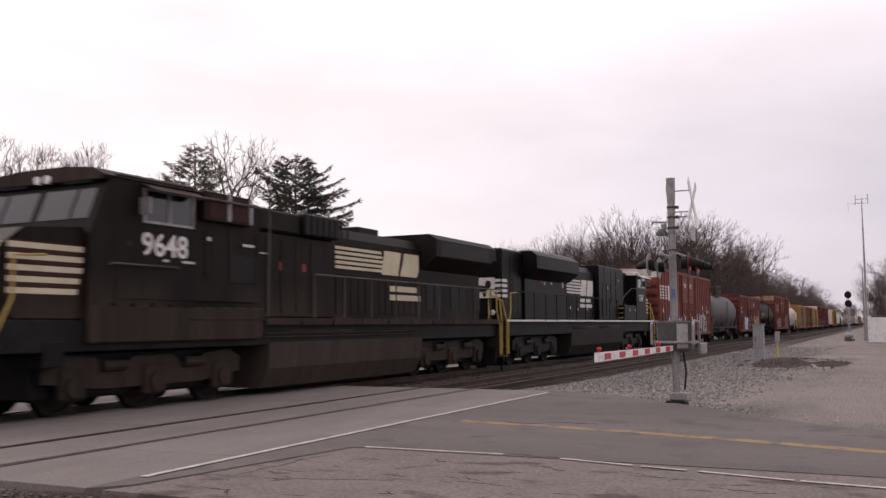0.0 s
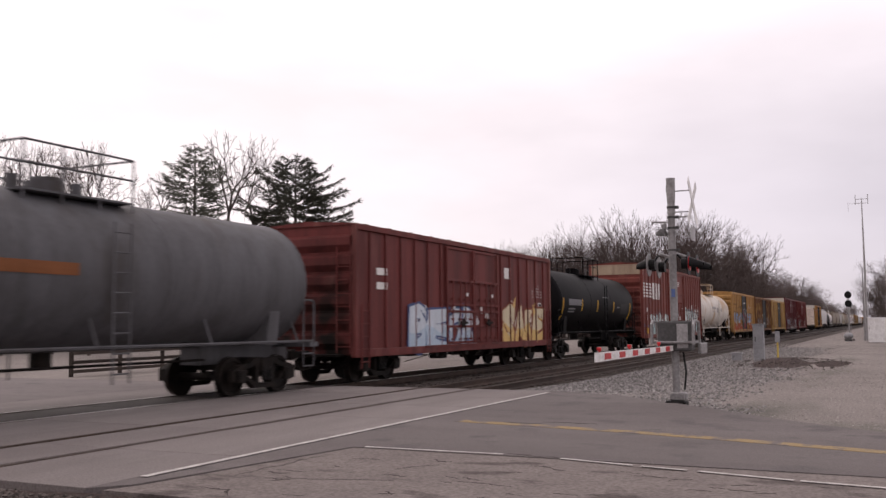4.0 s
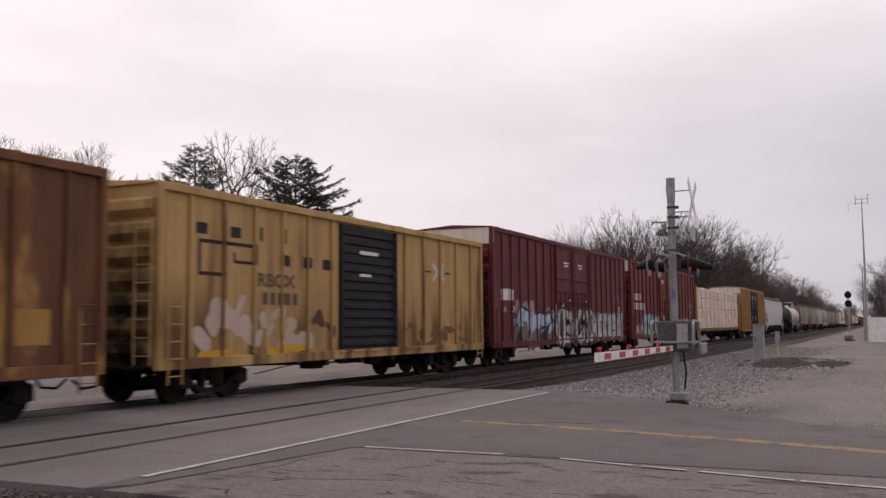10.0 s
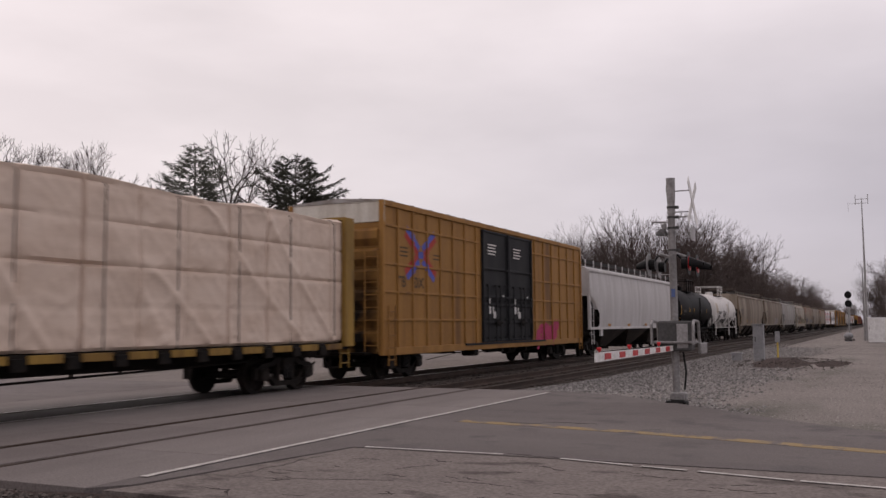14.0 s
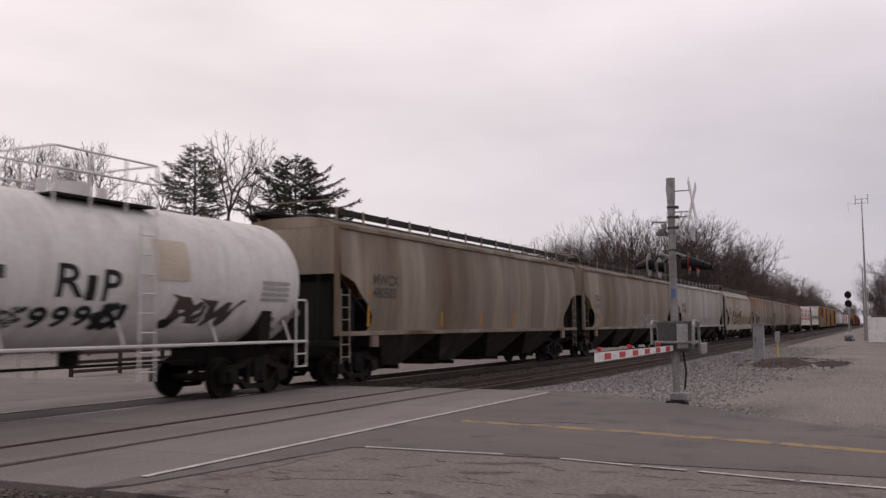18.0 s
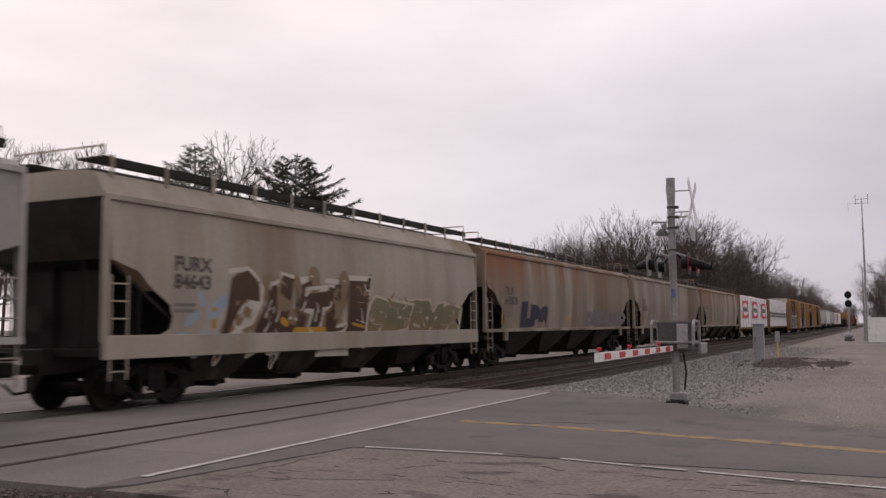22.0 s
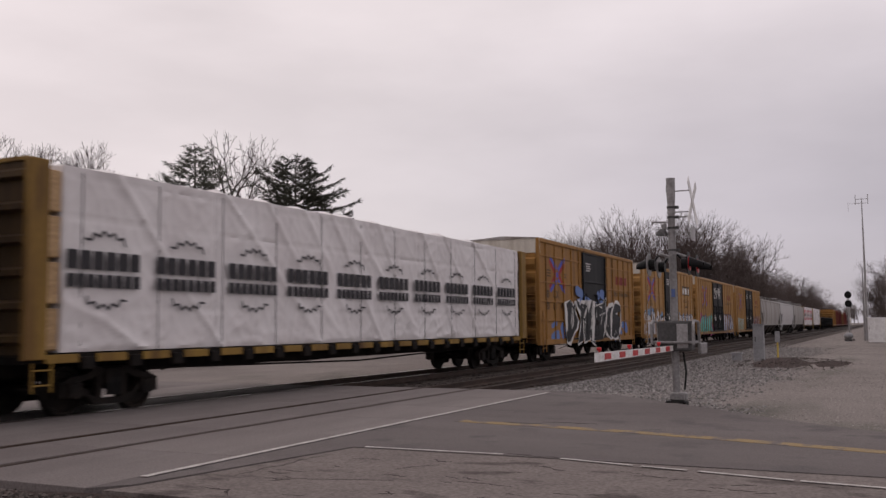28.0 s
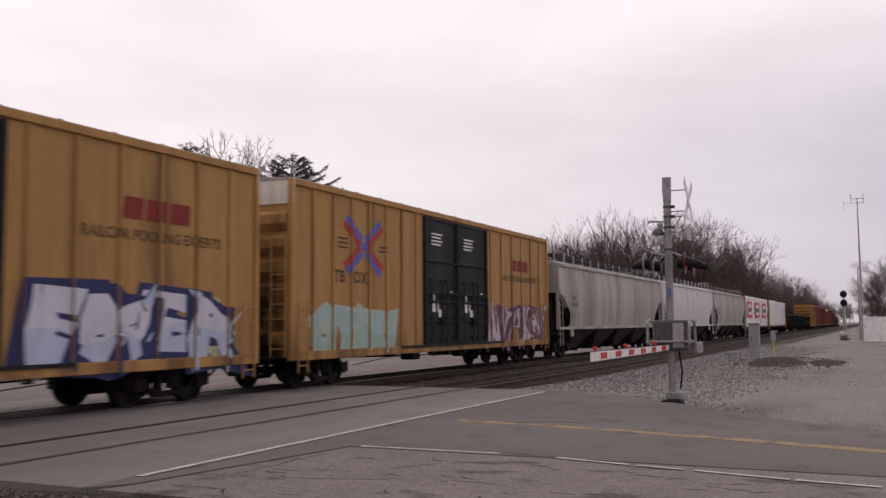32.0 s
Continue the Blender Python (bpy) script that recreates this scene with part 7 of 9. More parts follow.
    for y in (-1, 1):
        z, w = spec["stripe_z"], spec["stripe_w"]
        bm = bmesh.new()
        bm.faces.new([bm.verts.new((fx(u), y * 1.4045, v)) for u, v in ((n0 + 0.16, z - 0.03), (n0 + 0.16 + w, z - 0.03), (n0 + 0.46 + w, z + 0.89), (n0 + 0.16, z + 0.89))])
        part("stripe_field", flat_mesh("stripe_field", bm, paint(0.040, 0.017, 0.014) if not flip else paint(0.012, 0.011, 0.011)), None, car, "dark red-brown field behind the stripes" if not flip else "black field behind the stripes")
    for k in range(5):
        z = spec["stripe_z"] + 0.19 * k
        w = spec["stripe_w"] + 0.06 * k
        for y in (-1, 1):
            bm = bmesh.new()
            bm.faces.new([bm.verts.new((fx(u), y * 1.408, v)) for u, v in ((n0 + 0.16, z), (n0 + 0.16 + w, z), (n0 + 0.18 + w, z + 0.10), (n0 + 0.16, z + 0.10))])
            part("nose_stripe", flat_mesh("nose_stripe", bm, CREAM), None, car, "cream stripe")
        solid("nose_stripe", n0 - 0.01 + 0.03 * max(0, k - 2), n0 + 0.2, -1.28, 1.28, z, z + 0.10, CREAM, 0.0, "cream stripe")
    # hoods
    HW, HZ = 0.95, spec["hood_z"]
    cz = spec["cabinet_z"]
    if not flip:
        solid("equipment_cabinet", c1 + 0.02, h0 - 0.02, -1.45, 1.45, WALK - 0.1, cz, black, 0.08)
        blow = solid("blower_box", 5.7, 7.3, -1.60, -1.44, 3.80, 4.42, black, 0.02)
        for a in (5.85, 6.6):
            solid("blower_opening", a, a + 0.58, -1.612, -1.602, 3.87, 4.36, grainy("blower_red", (0.045, 0.015, 0.014), (0.02, 0.012, 0.012)), 0.0, "", blow)
            solid("blower_bar", a + 0.60, a + 0.70, -1.63, -1.602, 3.84, 4.40, galvanised, 0.0, "", blow)
        solid("side_grille", 6.75, 7.65, -1.465, -1.452, 2.55, 3.15, signal_black, 0.0)
        solid("access_door", 3.35, 7.7, -1.560, -1.548, 2.12, 2.50, black, 0.0)
        solid("vent_box", spec["vent"][0], spec["vent"][1], -1.25, 1.25, 3.86, HZ + 0.16, signal_black, 0.04, "dark intake grille")
        solid("hood_front", h0, spec["vent"][1] + 0.05, -1.05, 1.05, WALK, 3.86, black, 0.05)
        solid("hood_front_top", h0, spec["vent"][0] - 0.02, -1.12, 1.12, 3.86, HZ + 0.12, black, 0.05)
    else:
        solid("equipment_cabinet", c1 + 1.75, h0, -1.22, 1.22, WALK, cz, black, 0.05)
        solid("cab_link", c1 + 0.01, c1 + 1.74, -0.98, 0.98, WALK, cz - 0.1, black, 0.04)
        solid("battery_box", c1 + 0.05, c1 + 2.7, -1.52, -0.99, WALK, 2.62, black, 0.03)
        solid("battery_box", c1 + 0.05, c1 + 2.7, 0.99, 1.52, WALK, 2.62, black, 0.03)
        solid("side_grille", spec["vent"][0], spec["vent"][1], -1.235, -1.222, 3.78, cz - 0.08, signal_black, 0.0)
        for k in range(3):
            solid("step", c1 + 2.75, c1 + 3.25, -1.5, -1.25, WALK + 0.12 + 0.26 * k, WALK + 0.16 + 0.26 * k, post_yellow, 0.0)
    section("engine_hood", [(-HW, WALK), (HW, WALK), (HW, HZ - 0.28), (HW - 0.22, HZ), (-HW + 0.22, HZ), (-HW, HZ - 0.28)], h0 if flip else spec["vent"][1] + 0.05, h1, black)
    rz = spec["rad_z"]
    r1 = spec["rad1"]
    if not flip:
        section("radiator_wing", [(-1.25, rz - 0.66), (1.25, rz - 0.66), (1.50, rz - 0.60), (1.50, rz - 0.18), (1.25, rz), (-1.25, rz), (-1.50, rz - 0.18), (-1.50, rz - 0.60)], r1 - 0.349, r1, black, "overhanging end of the radiator housing")
        r1 -= 0.35
    section("radiator_hood", [(-HW, WALK), (HW, WALK), (HW, rz - 1.15), (1.50, rz - 0.72), (1.50, rz - 0.18), (1.25, rz), (-1.25, rz), (-1.50, rz - 0.18), (-1.50, rz - 0.72), (-HW, rz - 1.15)], h1, r1, black, "flared radiator housing")
    for y in (-1, 1):
        solid("radiator_grille", h1 + 0.3, r1 - 0.3, y * 1.502, y * 1.508, rz - 0.68, rz - 0.22, signal_black, 0.0)
    if flip:
        for y in (-0.95, 0.95):
            solid("radiator_top", h1 + 0.1, r1 - 0.1, y - 0.25, y + 0.25, rz, rz + 0.05, galvanised, 0.01)
        END = L - 2.0
        solid("rear_hood", r1, END, -0.85, 0.85, WALK, rz - 0.02, black, 0.07)
        solid("rear_door", r1 + 0.2, r1 + 1.15, -0.862, -0.852, 2.1, 3.5, signal_black, 0.0)
        for k in range(4):
            solid("rear_stripe", END - 0.002, END + 0.01, -0.80, 0.80, 2.66 + 0.2 * k, 2.78 + 0.2 * k, pale, 0.0, "white rear stripe")
            solid("rear_stripe", END - 0.55, END - 0.01, -0.864, -0.853, 2.66 + 0.2 * k, 2.78 + 0.2 * k, pale, 0.0, "white rear stripe")
        panel = solid("rear_panel", END, END + 0.016, -0.55, 0.55, 2.64, 3.44, pale, 0.0, "white panel on the rear end")
        bm = bmesh.new()
        for cy, cz, ry, rz in ((0.05, 3.0, 0.34, 0.14), (-0.28, 3.17, 0.13, 0.16), (0.30, 2.86, 0.10, 0.16), (-0.12, 2.84, 0.08, 0.18)):
            bm.faces.new([bm.verts.new((fx(END + 0.020), cy + ry * math.cos(2 * math.pi * j / 14), cz + rz * math.sin(2 * math.pi * j / 14))) for j in range(14)])
        part("emblem", flat_mesh("emblem", bm, BLACK), None, panel, "black emblem blot")
        for z in (3.86, 4.06):
            bm = bmesh.new()
            disc(bm, (fx(END + 0.03), 0.0, z), "x", 0.085, 0.05, 12)
            part("headlight", bm, sign_white, car, "round rear headlight")
        for y in (-0.5, 0.5):
            board = solid("number_board", END - 0.01, END + 0.09, y - 0.36, y + 0.36, rz - 0.36, rz - 0.10, signal_black, 0.01, "black rear number board")
            solid("number_blocks", END + 0.09, END + 0.096, y - 0.28, y + 0.28, rz - 0.29, rz - 0.17, faded_white, 0.0, "", board)
            bm = bmesh.new()
            disc(bm, (fx(L - 0.75), y * 1.9, 2.05), "x", 0.10, 0.07, 12)
            part("ditch_light", bm, sign_white, car)
    else:
        for a, z0, z1 in ((h1 + 0.35, 2.1, 2.9), (h1 + 0.95, 2.1, 2.9), (h1 + 2.2, 2.1, 2.95), (h1 + 2.9, 2.1, 2.95), (h1 + 4.2, 2.1, 2.9)):
            solid("rear_vent", a, a + 0.48, -0.968, -0.952, z0, z1, signal_black, 0.0)
    n = 13
    d0, d1 = (h0 + 0.1 if flip else spec["vent"][1] + 0.2), h1 - 0.05
    for y in (-1, 1):
        for k in range(n):
            a, b = d0 + (d1 - d0) * k / n, d0 + (d1 - d0) * (k + 1) / n
            solid("hood_door", a + 0.02, b - 0.02, y * HW, y * (HW + 0.025), 1.92, 3.0, black, 0.006)
    for x0, x1 in spec["stacks"]:
        solid("exhaust_stack", x0, x1, -0.32, 0.32, HZ - 0.02, HZ + 0.26, black_iron, 0.03)
    bm = bmesh.new()
    hx = spec["horn"]
    tube(bm, [(fx(hx), -0.3, HZ + 0.10), (fx(hx), 0.3, HZ + 0.10)], 0.06, 8)
    for y in (-0.25, 0.03, 0.28):
        tube(bm, [(fx(hx), y, HZ + 0.12), (fx(hx - 0.42), y, HZ + 0.16)], [0.035, 0.09], 8)
        tube(bm, [(fx(hx), y, HZ + 0.12), (fx(hx + 0.32), y, HZ + 0.16)], [0.035, 0.08], 8)
    part("horn", bm, steel, car)
    # fuel tank and air reservoirs
    t0, t1 = spec["tank"]
    section("fuel_tank", [(-1.46, 0.62), (-1.22, 0.17), (1.22, 0.17), (1.46, 0.62), (1.50, 1.22), (-1.50, 1.22)], t0, t1, tank_dust if not flip else loco_grey, "large steel fuel tank")
    for y in (-1.28, 1.28):
        for a, b in spec["air"]:
            bm = bmesh.new()
            tube(bm, [(fx(a), y, 1.44), (fx(a + 0.06), y, 1.44), (fx(b - 0.06), y, 1.44), (fx(b), y, 1.44)], [0.11, 0.16, 0.16, 0.11], 12)
            part("air_reservoir", bm, dusty if not flip else loco_grey, car, smooth=True)
    solid("sand_box", spec["bogies"][0] - 2.9, spec["bogies"][0] - 2.45, -1.45, -1.0, 0.9, 1.35, black_iron)
    # steps and hand rails at both ends
    hand = post_yellow if flip else paint(0.40, 0.29, 0.10)
    for x, d in ((0.15, 1), (L - 0.15, -1)):
        for y in (-1, 1):
            for z in (0.42, 0.76, 1.10, 1.44):
                solid("step", x, x + d * 0.62, y * 1.08, y * 1.52, z, z + 0.035, hand if flip else dusty, 0.0)
            for u in (x - d * 0.035, x + d * 0.63):
                solid("step_side", u, u + d * 0.03, y * 1.0, y * 1.53, 0.38, WALK, black if flip else dusty, 0.0)
            rail_run(car, [(fx(x), y * 1.57, 0.5), (fx(x), y * 1.57, 1.75), (fx(x + d * 0.14), y * 1.45, 2.5), (fx(x + d * 0.16), y * 1.0, 2.72)], 0.026, hand)
            rail_run(car, [(fx(x + d * 0.66), y * 1.57, 0.5), (fx(x + d * 0.66), y * 1.57, 1.5), (fx(x + d * 0.95), y * 1.57, 2.1), (fx(x + d * 0.95), y * 1.57, 2.78), (fx(x + d * 1.6), y * 1.55, 2.82)], 0.026, hand)
        bm = bmesh.new()
        prism(bm, [(fx(x - d * 0.05), 0.32), (fx(x - d * 0.22), 0.16), (fx(x - d * 0.12), 1.2), (fx(x + d * 0.1), 1.35)], "y", -1.38, 1.38)
        part("pilot", bm, black_iron, car, "steel pilot plate")
    for y in (-1.56, 1.56):
        a, b = spec["rail"]
        rail_run(car, [(fx(a), y, WALK), (fx(a), y, 2.86), (fx(b), y, 2.86)], 0.022, black_iron if flip else loco_rail)
        k = a + 1.4
        while k < b:
            rail_run(car, [(fx(k), y, WALK), (fx(k), y, 2.86)], 0.02, black_iron if flip else loco_rail, "stanchion")
            k += 1.42
    for x in spec["bogies"]:
        loco_bogie(car, fx(x), dusty if not flip else loco_grey)
    couplers(car, L, -0.2)
    nx, nzz, ns = spec["number"]
    lettered(car, "road_number", number, nx, nzz, ns, WHITE, -1.548, bold=0.012, label="white cab number", stretch=1.05)
    return car


# ---- the consist, from the head end ----
loco_a = loco(9.35, 22.9, "dusty black locomotive with cream nose stripes leading the train", False, loco_black, loco_dusty, "9648", loco_dusty,
              dict(cab0=2.70, cab1=5.50, hood0=7.9, hood1=16.95, rad1=21.95, roof=4.55, nose0=0.95, nose_z=3.28, cabinet_z=4.36, hood_z=4.26, rad_z=4.50, vent=(9.95, 11.6), win=(4.05, 5.38), stripe0=7.9, skirt=(2.75, 7.85),
                   stripe_z=2.16, stripe_w=1.45, stacks=((14.1, 15.3),), horn=12.9, tank=(8.15, 15.9), air=((9.0, 12.0),), rail=(9.9, 22.2), bogies=(4.75, 18.7), number=(3.98, 2.97, 0.62)))
stripe_logo(loco_a, 11.76, 3.12, 4.95, 0.66, CREAM, -0.985, (), 0, 5)
data_bars(loco_a, [(14.8, 2.60, 1.75, 0.17), (14.8, 2.34, 2.0, 0.17)], CREAM, -0.988, (), 0)
loco_b = loco(31.45, 25.3, "clean black locomotive running cab last with yellow hand rails", True, loco_black_clean, loco_black_clean, "7247", WHITE,
              dict(cab0=2.05, cab1=4.35, hood0=10.95, hood1=15.2, rad1=21.0, roof=4.60, nose0=0.85, nose_z=3.35, cabinet_z=4.60, hood_z=4.42, rad_z=4.62, vent=(7.9, 9.95), win=(2.2, 4.05), stripe0=0.9, skirt=None,
                   stripe_z=2.2, stripe_w=0.85, stacks=((12.6, 13.5),), horn=5.2, tank=(7.4, 16.5), air=((7.6, 11.8), (12.0, 16.2)), rail=(7.4, 23.0), bogies=(4.7, 20.4), number=(21.52, 2.90, 0.50)))
stripe_logo(loco_b, 9.75, 3.02, 4.3, 0.72, WHITE, -0.985, (), 0, 5)
data_bars(loco_b, [(11.85, 2.66, 1.75, 0.17), (11.8, 2.40, 2.05, 0.17)], WHITE, -0.988, (), 0)



def small_plates(car, rows, y, name="placard"):
    """Small stuck-on labels: (x, z, width, height, colour)."""
    for x, z, w, h, m in rows:
        mark(car, name, [rect(x, x + w, z, z + h)], m, y, label="small stuck-on label")


def seams(car, spots, y):
    """Raised door edges and hinge strips on the body side: (x, z0, z1)."""
    for x, z0, z1 in spots:
        bm = bmesh.new()
        box(bm, x - 0.018, x + 0.018, y - 0.02, y + 0.01, z0, z1, 0.005)
        part("door_edge", bm, loco_dusty if car is loco_a else loco_grey, car)


label_red, label_white = paint(0.30, 0.05, 0.05), paint(0.5, 0.48, 0.46)
rail_run(loco_a, [(5.62, -1.50, 4.22), (5.66, -1.64, 4.25), (7.88, -1.64, 4.25), (7.92, -1.64, 4.1), (7.92, -1.60, 1.8)], 0.028, loco_rail)
rail_run(loco_a, [(3.1, -1.60, 2.72), (3.16, -1.64, 2.76), (4.9, -1.64, 2.76), (4.96, -1.60, 2.72)], 0.018, loco_rail, "grab_rail")
small_plates(loco_a, [(4.55, 2.86, 0.16, 0.05, label_white), (5.1, 2.86, 0.36, 0.05, label_white), (5.85, 3.38, 0.12, 0.08, label_white), (7.05, 3.34, 0.4, 0.06, label_white), (3.6, 3.1, 0.12, 0.1, BLACK)], -1.562)
small_plates(loco_a, [(9.1, 2.95, 0.14, 0.2, label_red), (10.1, 2.95, 0.14, 0.2, label_red), (8.2, 3.3, 0.5, 0.03, label_white)], -1.06)
seams(loco_a, [(5.95, 2.6, 3.6), (6.72, 2.5, 3.7), (7.68, 2.5, 3.7)], -1.452)
seams(loco_a, [(8.6, 1.9, 3.7), (9.2, 1.9, 3.7), (9.85, 1.9, 3.7), (10.5, 1.9, 3.7)], -1.052)
for k in range(9):
    bm = bmesh.new()
    box(bm, 3.3 + 0.5 * k - 0.05, 3.3 + 0.5 * k + 0.05, -1.575, -1.548, 1.98, 2.05, 0.008)
    part("skirt_bolt", bm, black_iron, loco_a)
for k in range(6):
    # sill fittings and pipes below the walkway
    bm = bmesh.new()
    box(bm, 8.4 + 1.35 * k, 8.9 + 1.35 * k, -1.40, -1.10, 1.30, 1.58 - 0.1 * (k % 2), 0.03)
    part("pipe_fitting", bm, steel, loco_a)
bm = bmesh.new()
for z in (1.34, 1.42):
    tube(bm, [(8.0, -1.44, z), (15.8, -1.44, z)], 0.025, 6)
part("air_pipe", bm, loco_dusty, loco_a, "pair of dusty air pipes")
for k in range(7):
    bm = bmesh.new()
    box(bm, 10.2 + 0.28 * k, 10.3 + 0.28 * k, -1.27, -1.25, 3.9, 4.36, 0.004)
    part("grille_bar", bm, black_iron, loco_a)
rail_run(loco_b, [(15.6, -1.56, 2.86), (17.4, -1.56, 2.86), (19.6, -1.58, 3.55), (21.0, -1.58, 3.6)], 0.02, loco_rail)
small_plates(loco_b, [(1.6, 2.4, 0.2, 0.12, label_red), (6.2, 3.3, 0.16, 0.25, label_red), (6.6, 3.3, 0.14, 0.14, label_white), (9.1, 3.25, 0.14, 0.3, label_white), (7.5, 3.35, 0.12, 0.12, label_white), (8.2, 2.3, 0.14, 0.12, label_white), (10.2, 2.3, 0.14, 0.12, label_white), (11.4, 2.25, 0.14, 0.12, label_white), (13.0, 2.25, 0.14, 0.12, label_white)], -0.992)
small_plates(loco_b, [(15.9, 3.4, 0.14, 0.16, label_white), (17.5, 3.5, 0.2, 0.1, label_red), (18.0, 3.9, 0.2, 0.08, label_white)], -1.24)
small_plates(loco_b, [(19.2, 2.3, 0.18, 0.14, label_white), (20.4, 2.3, 0.18, 0.14, label_white)], -1.555)
seams(loco_b, [(15.0, 2.0, 3.7), (15.7, 2.0, 3.7), (16.6, 2.7, 4.4), (17.6, 2.7, 4.4)], -1.222)
seams(loco_b, [(2.9, 1.9, 4.3), (3.7, 1.9, 4.3)], -0.852)
rail_run(loco_b, [(0.3, -1.0, 1.8), (0.3, -1.0, 2.8), (0.3, 1.0, 2.8), (0.3, 1.0, 1.8)], 0.024, post_yellow, "end_rail")

STRIPED_RIBS = spaced(0.85, 6.6, 8) + spaced(12.6, 18.05, 8)


def striped_boxcar(s, label, band, seed, fill, line, back, fill2, line2, back2, accent=None, words=("CREKOK", "LANER"), number=("46",)):
    car, ribs, y, d = boxcar(s, 18.9, 5.12, red_paint, label, [(7.1, 9.6), (9.6, 12.1)], STRIPED_RIBS, end_band=band)
    stripe_logo(car, 0.28, 3.14, 4.45, 0.92, WHITE, y - 0.006, ribs, d)
    data_bars(car, [(0.85, 2.30, 0.22, 0.24), (1.12, 2.30, 0.22, 0.24), (15.2, 2.6, 0.35, 0.3), (16.6, 2.3, 0.5, 0.3), (17.4, 2.3, 0.5, 0.3)], WHITE, y - 0.006, ribs, d)
    data_bars(car, [(0.85, 1.0, 0.6, 0.34)], YEL, y - 0.006, ribs, d)
    for line_no in range(3):
        data_bars(car, [(7.75 + 0.1 * line_no, 4.34 - 0.12 * line_no, 0.8 - 0.12 * line_no, 0.06), (9.85 + 0.1 * line_no, 4.34 - 0.12 * line_no, 0.8 - 0.12 * line_no, 0.06)], WHITE, y - 0.076, (), 0)
    throwup(car, seed, words[0], 2.3, 8.5, 0.80, 2.2, fill, line, back, y - 0.006, ribs, d, accent, fat=0.09)
    throwup(car, seed + 1, words[1], 12.6, 17.1, 0.76, 2.45 if len(words[1]) > 3 else 2.75, fill2, line2, back2, y - 0.006, ribs, d, accent, fat=0.08, spikes=0.7)
    for k, pair in enumerate(number):
        lettered(car, "car_number", pair, 0.86 + 1.02 * k, 1.84, 0.36, WHITE, y - 0.008, ribs, d, 0.012, "white car number")
    dirt = random.Random(seed)
    cloud(car, dirt, 0.4, 2.6, 0.8, 1.6, 9, paint(0.13, 0.12, 0.18), y - 0.004, ribs, d, 0.06, 0.16, "smeared spray paint")
    cloud(car, dirt, 16.9, 18.3, 0.8, 1.9, 8, paint(0.05, 0.045, 0.05), y - 0.004, ribs, d, 0.05, 0.12, "dark smeared spray paint")
    return car


striped_boxcar(58.19, "brown-red boxcar with a white striped emblem and purple graffiti", band_white, 5, paint(0.50, 0.48, 0.56), paint(0.10, 0.08, 0.14), paint(0.14, 0.11, 0.30), paint(0.62, 0.63, 0.64), BLACK, None, paint(0.62, 0.6, 0.66), ("CREKOK", "LANER"))
tank_car(78.25, 14.25, tank_grey, "matt grey tank car", frame_mat=tank_grey)
tank_marks(moving[-1][0], [(4.2, 2.5, 2.4, 0.22)], paint(0.20, 0.075, 0.03))
c4, ribs, y, d = boxcar(94.14, 15.9, 4.33, red_paint_b, "dark red boxcar with blue and orange graffiti", [(5.6, 7.8), (7.8, 10.0)], spaced(0.8, 5.3, 6) + spaced(10.4, 15.1, 6))
throwup(c4, 21, "BEOR", 3.2, 8.0, 0.8, 2.2, paint(0.42, 0.52, 0.62), paint(0.06, 0.09, 0.2), paint(0.50, 0.50, 0.52), y - 0.045, (), 0, paint(0.55, 0.60, 0.66))
throwup(c4, 22, "SAKE", 10.6, 14.9, 0.8, 2.3, paint(0.62, 0.42, 0.16), paint(0.2, 0.06, 0.03), paint(0.56, 0.5, 0.45), y - 0.006, ribs, d, paint(0.6, 0.52, 0.36))
data_bars(c4, [(1.2, 3.0, 0.5, 0.2), (1.2, 2.6, 0.5, 0.2), (10.8, 3.3, 0.5, 0.4)], WHITE, y - 0.006, ribs, d)
t5 = tank_car(111.3, 13.9, tank_black, "black tank car with yellow reflective strips", stripes=[(0.75, 1.75, 2.75), (3.6, 2.2, 2.75), (6.2, 2.2, 2.75), (9.2, 2.2, 2.75), (12.6, 1.75, 2.75)])
tank_marks(t5, [(1.6, 2.45, 1.9, 0.28), (1.6, 2.25, 1.0, 0.07), (1.6, 2.12, 0.9, 0.07), (7.2, 2.9, 1.0, 0.05), (9.9, 2.42, 0.5, 0.07)], paint(0.16, 0.16, 0.17))
tank_marks(t5, [(10.7, 2.1, 1.3, 0.55)], paint(0.022, 0.021, 0.022))
striped_boxcar(126.67, "brown-red boxcar with a tan end band and pale green graffiti", band_tan, 9, paint(0.36, 0.47, 0.47), paint(0.12, 0.17, 0.19), paint(0.48, 0.56, 0.55), paint(0.38, 0.50, 0.50), paint(0.14, 0.2, 0.22), paint(0.5, 0.58, 0.57), paint(0.6, 0.66, 0.65), ("UANNE", "EDC"), ("46", "92", "60"))
t7 = tank_car(146.85, 14.0, tank_white, "rust-stained white tank car", rail_mat=tank_white, frame_mat=steel)
tank_marks(t7, [(4.6, 2.75, 1.9, 0.22), (4.6, 2.52, 1.2, 0.07), (6.8, 2.5, 0.9, 0.4), (9.0, 2.6, 0.5, 0.3)], paint(0.3, 0.28, 0.27))


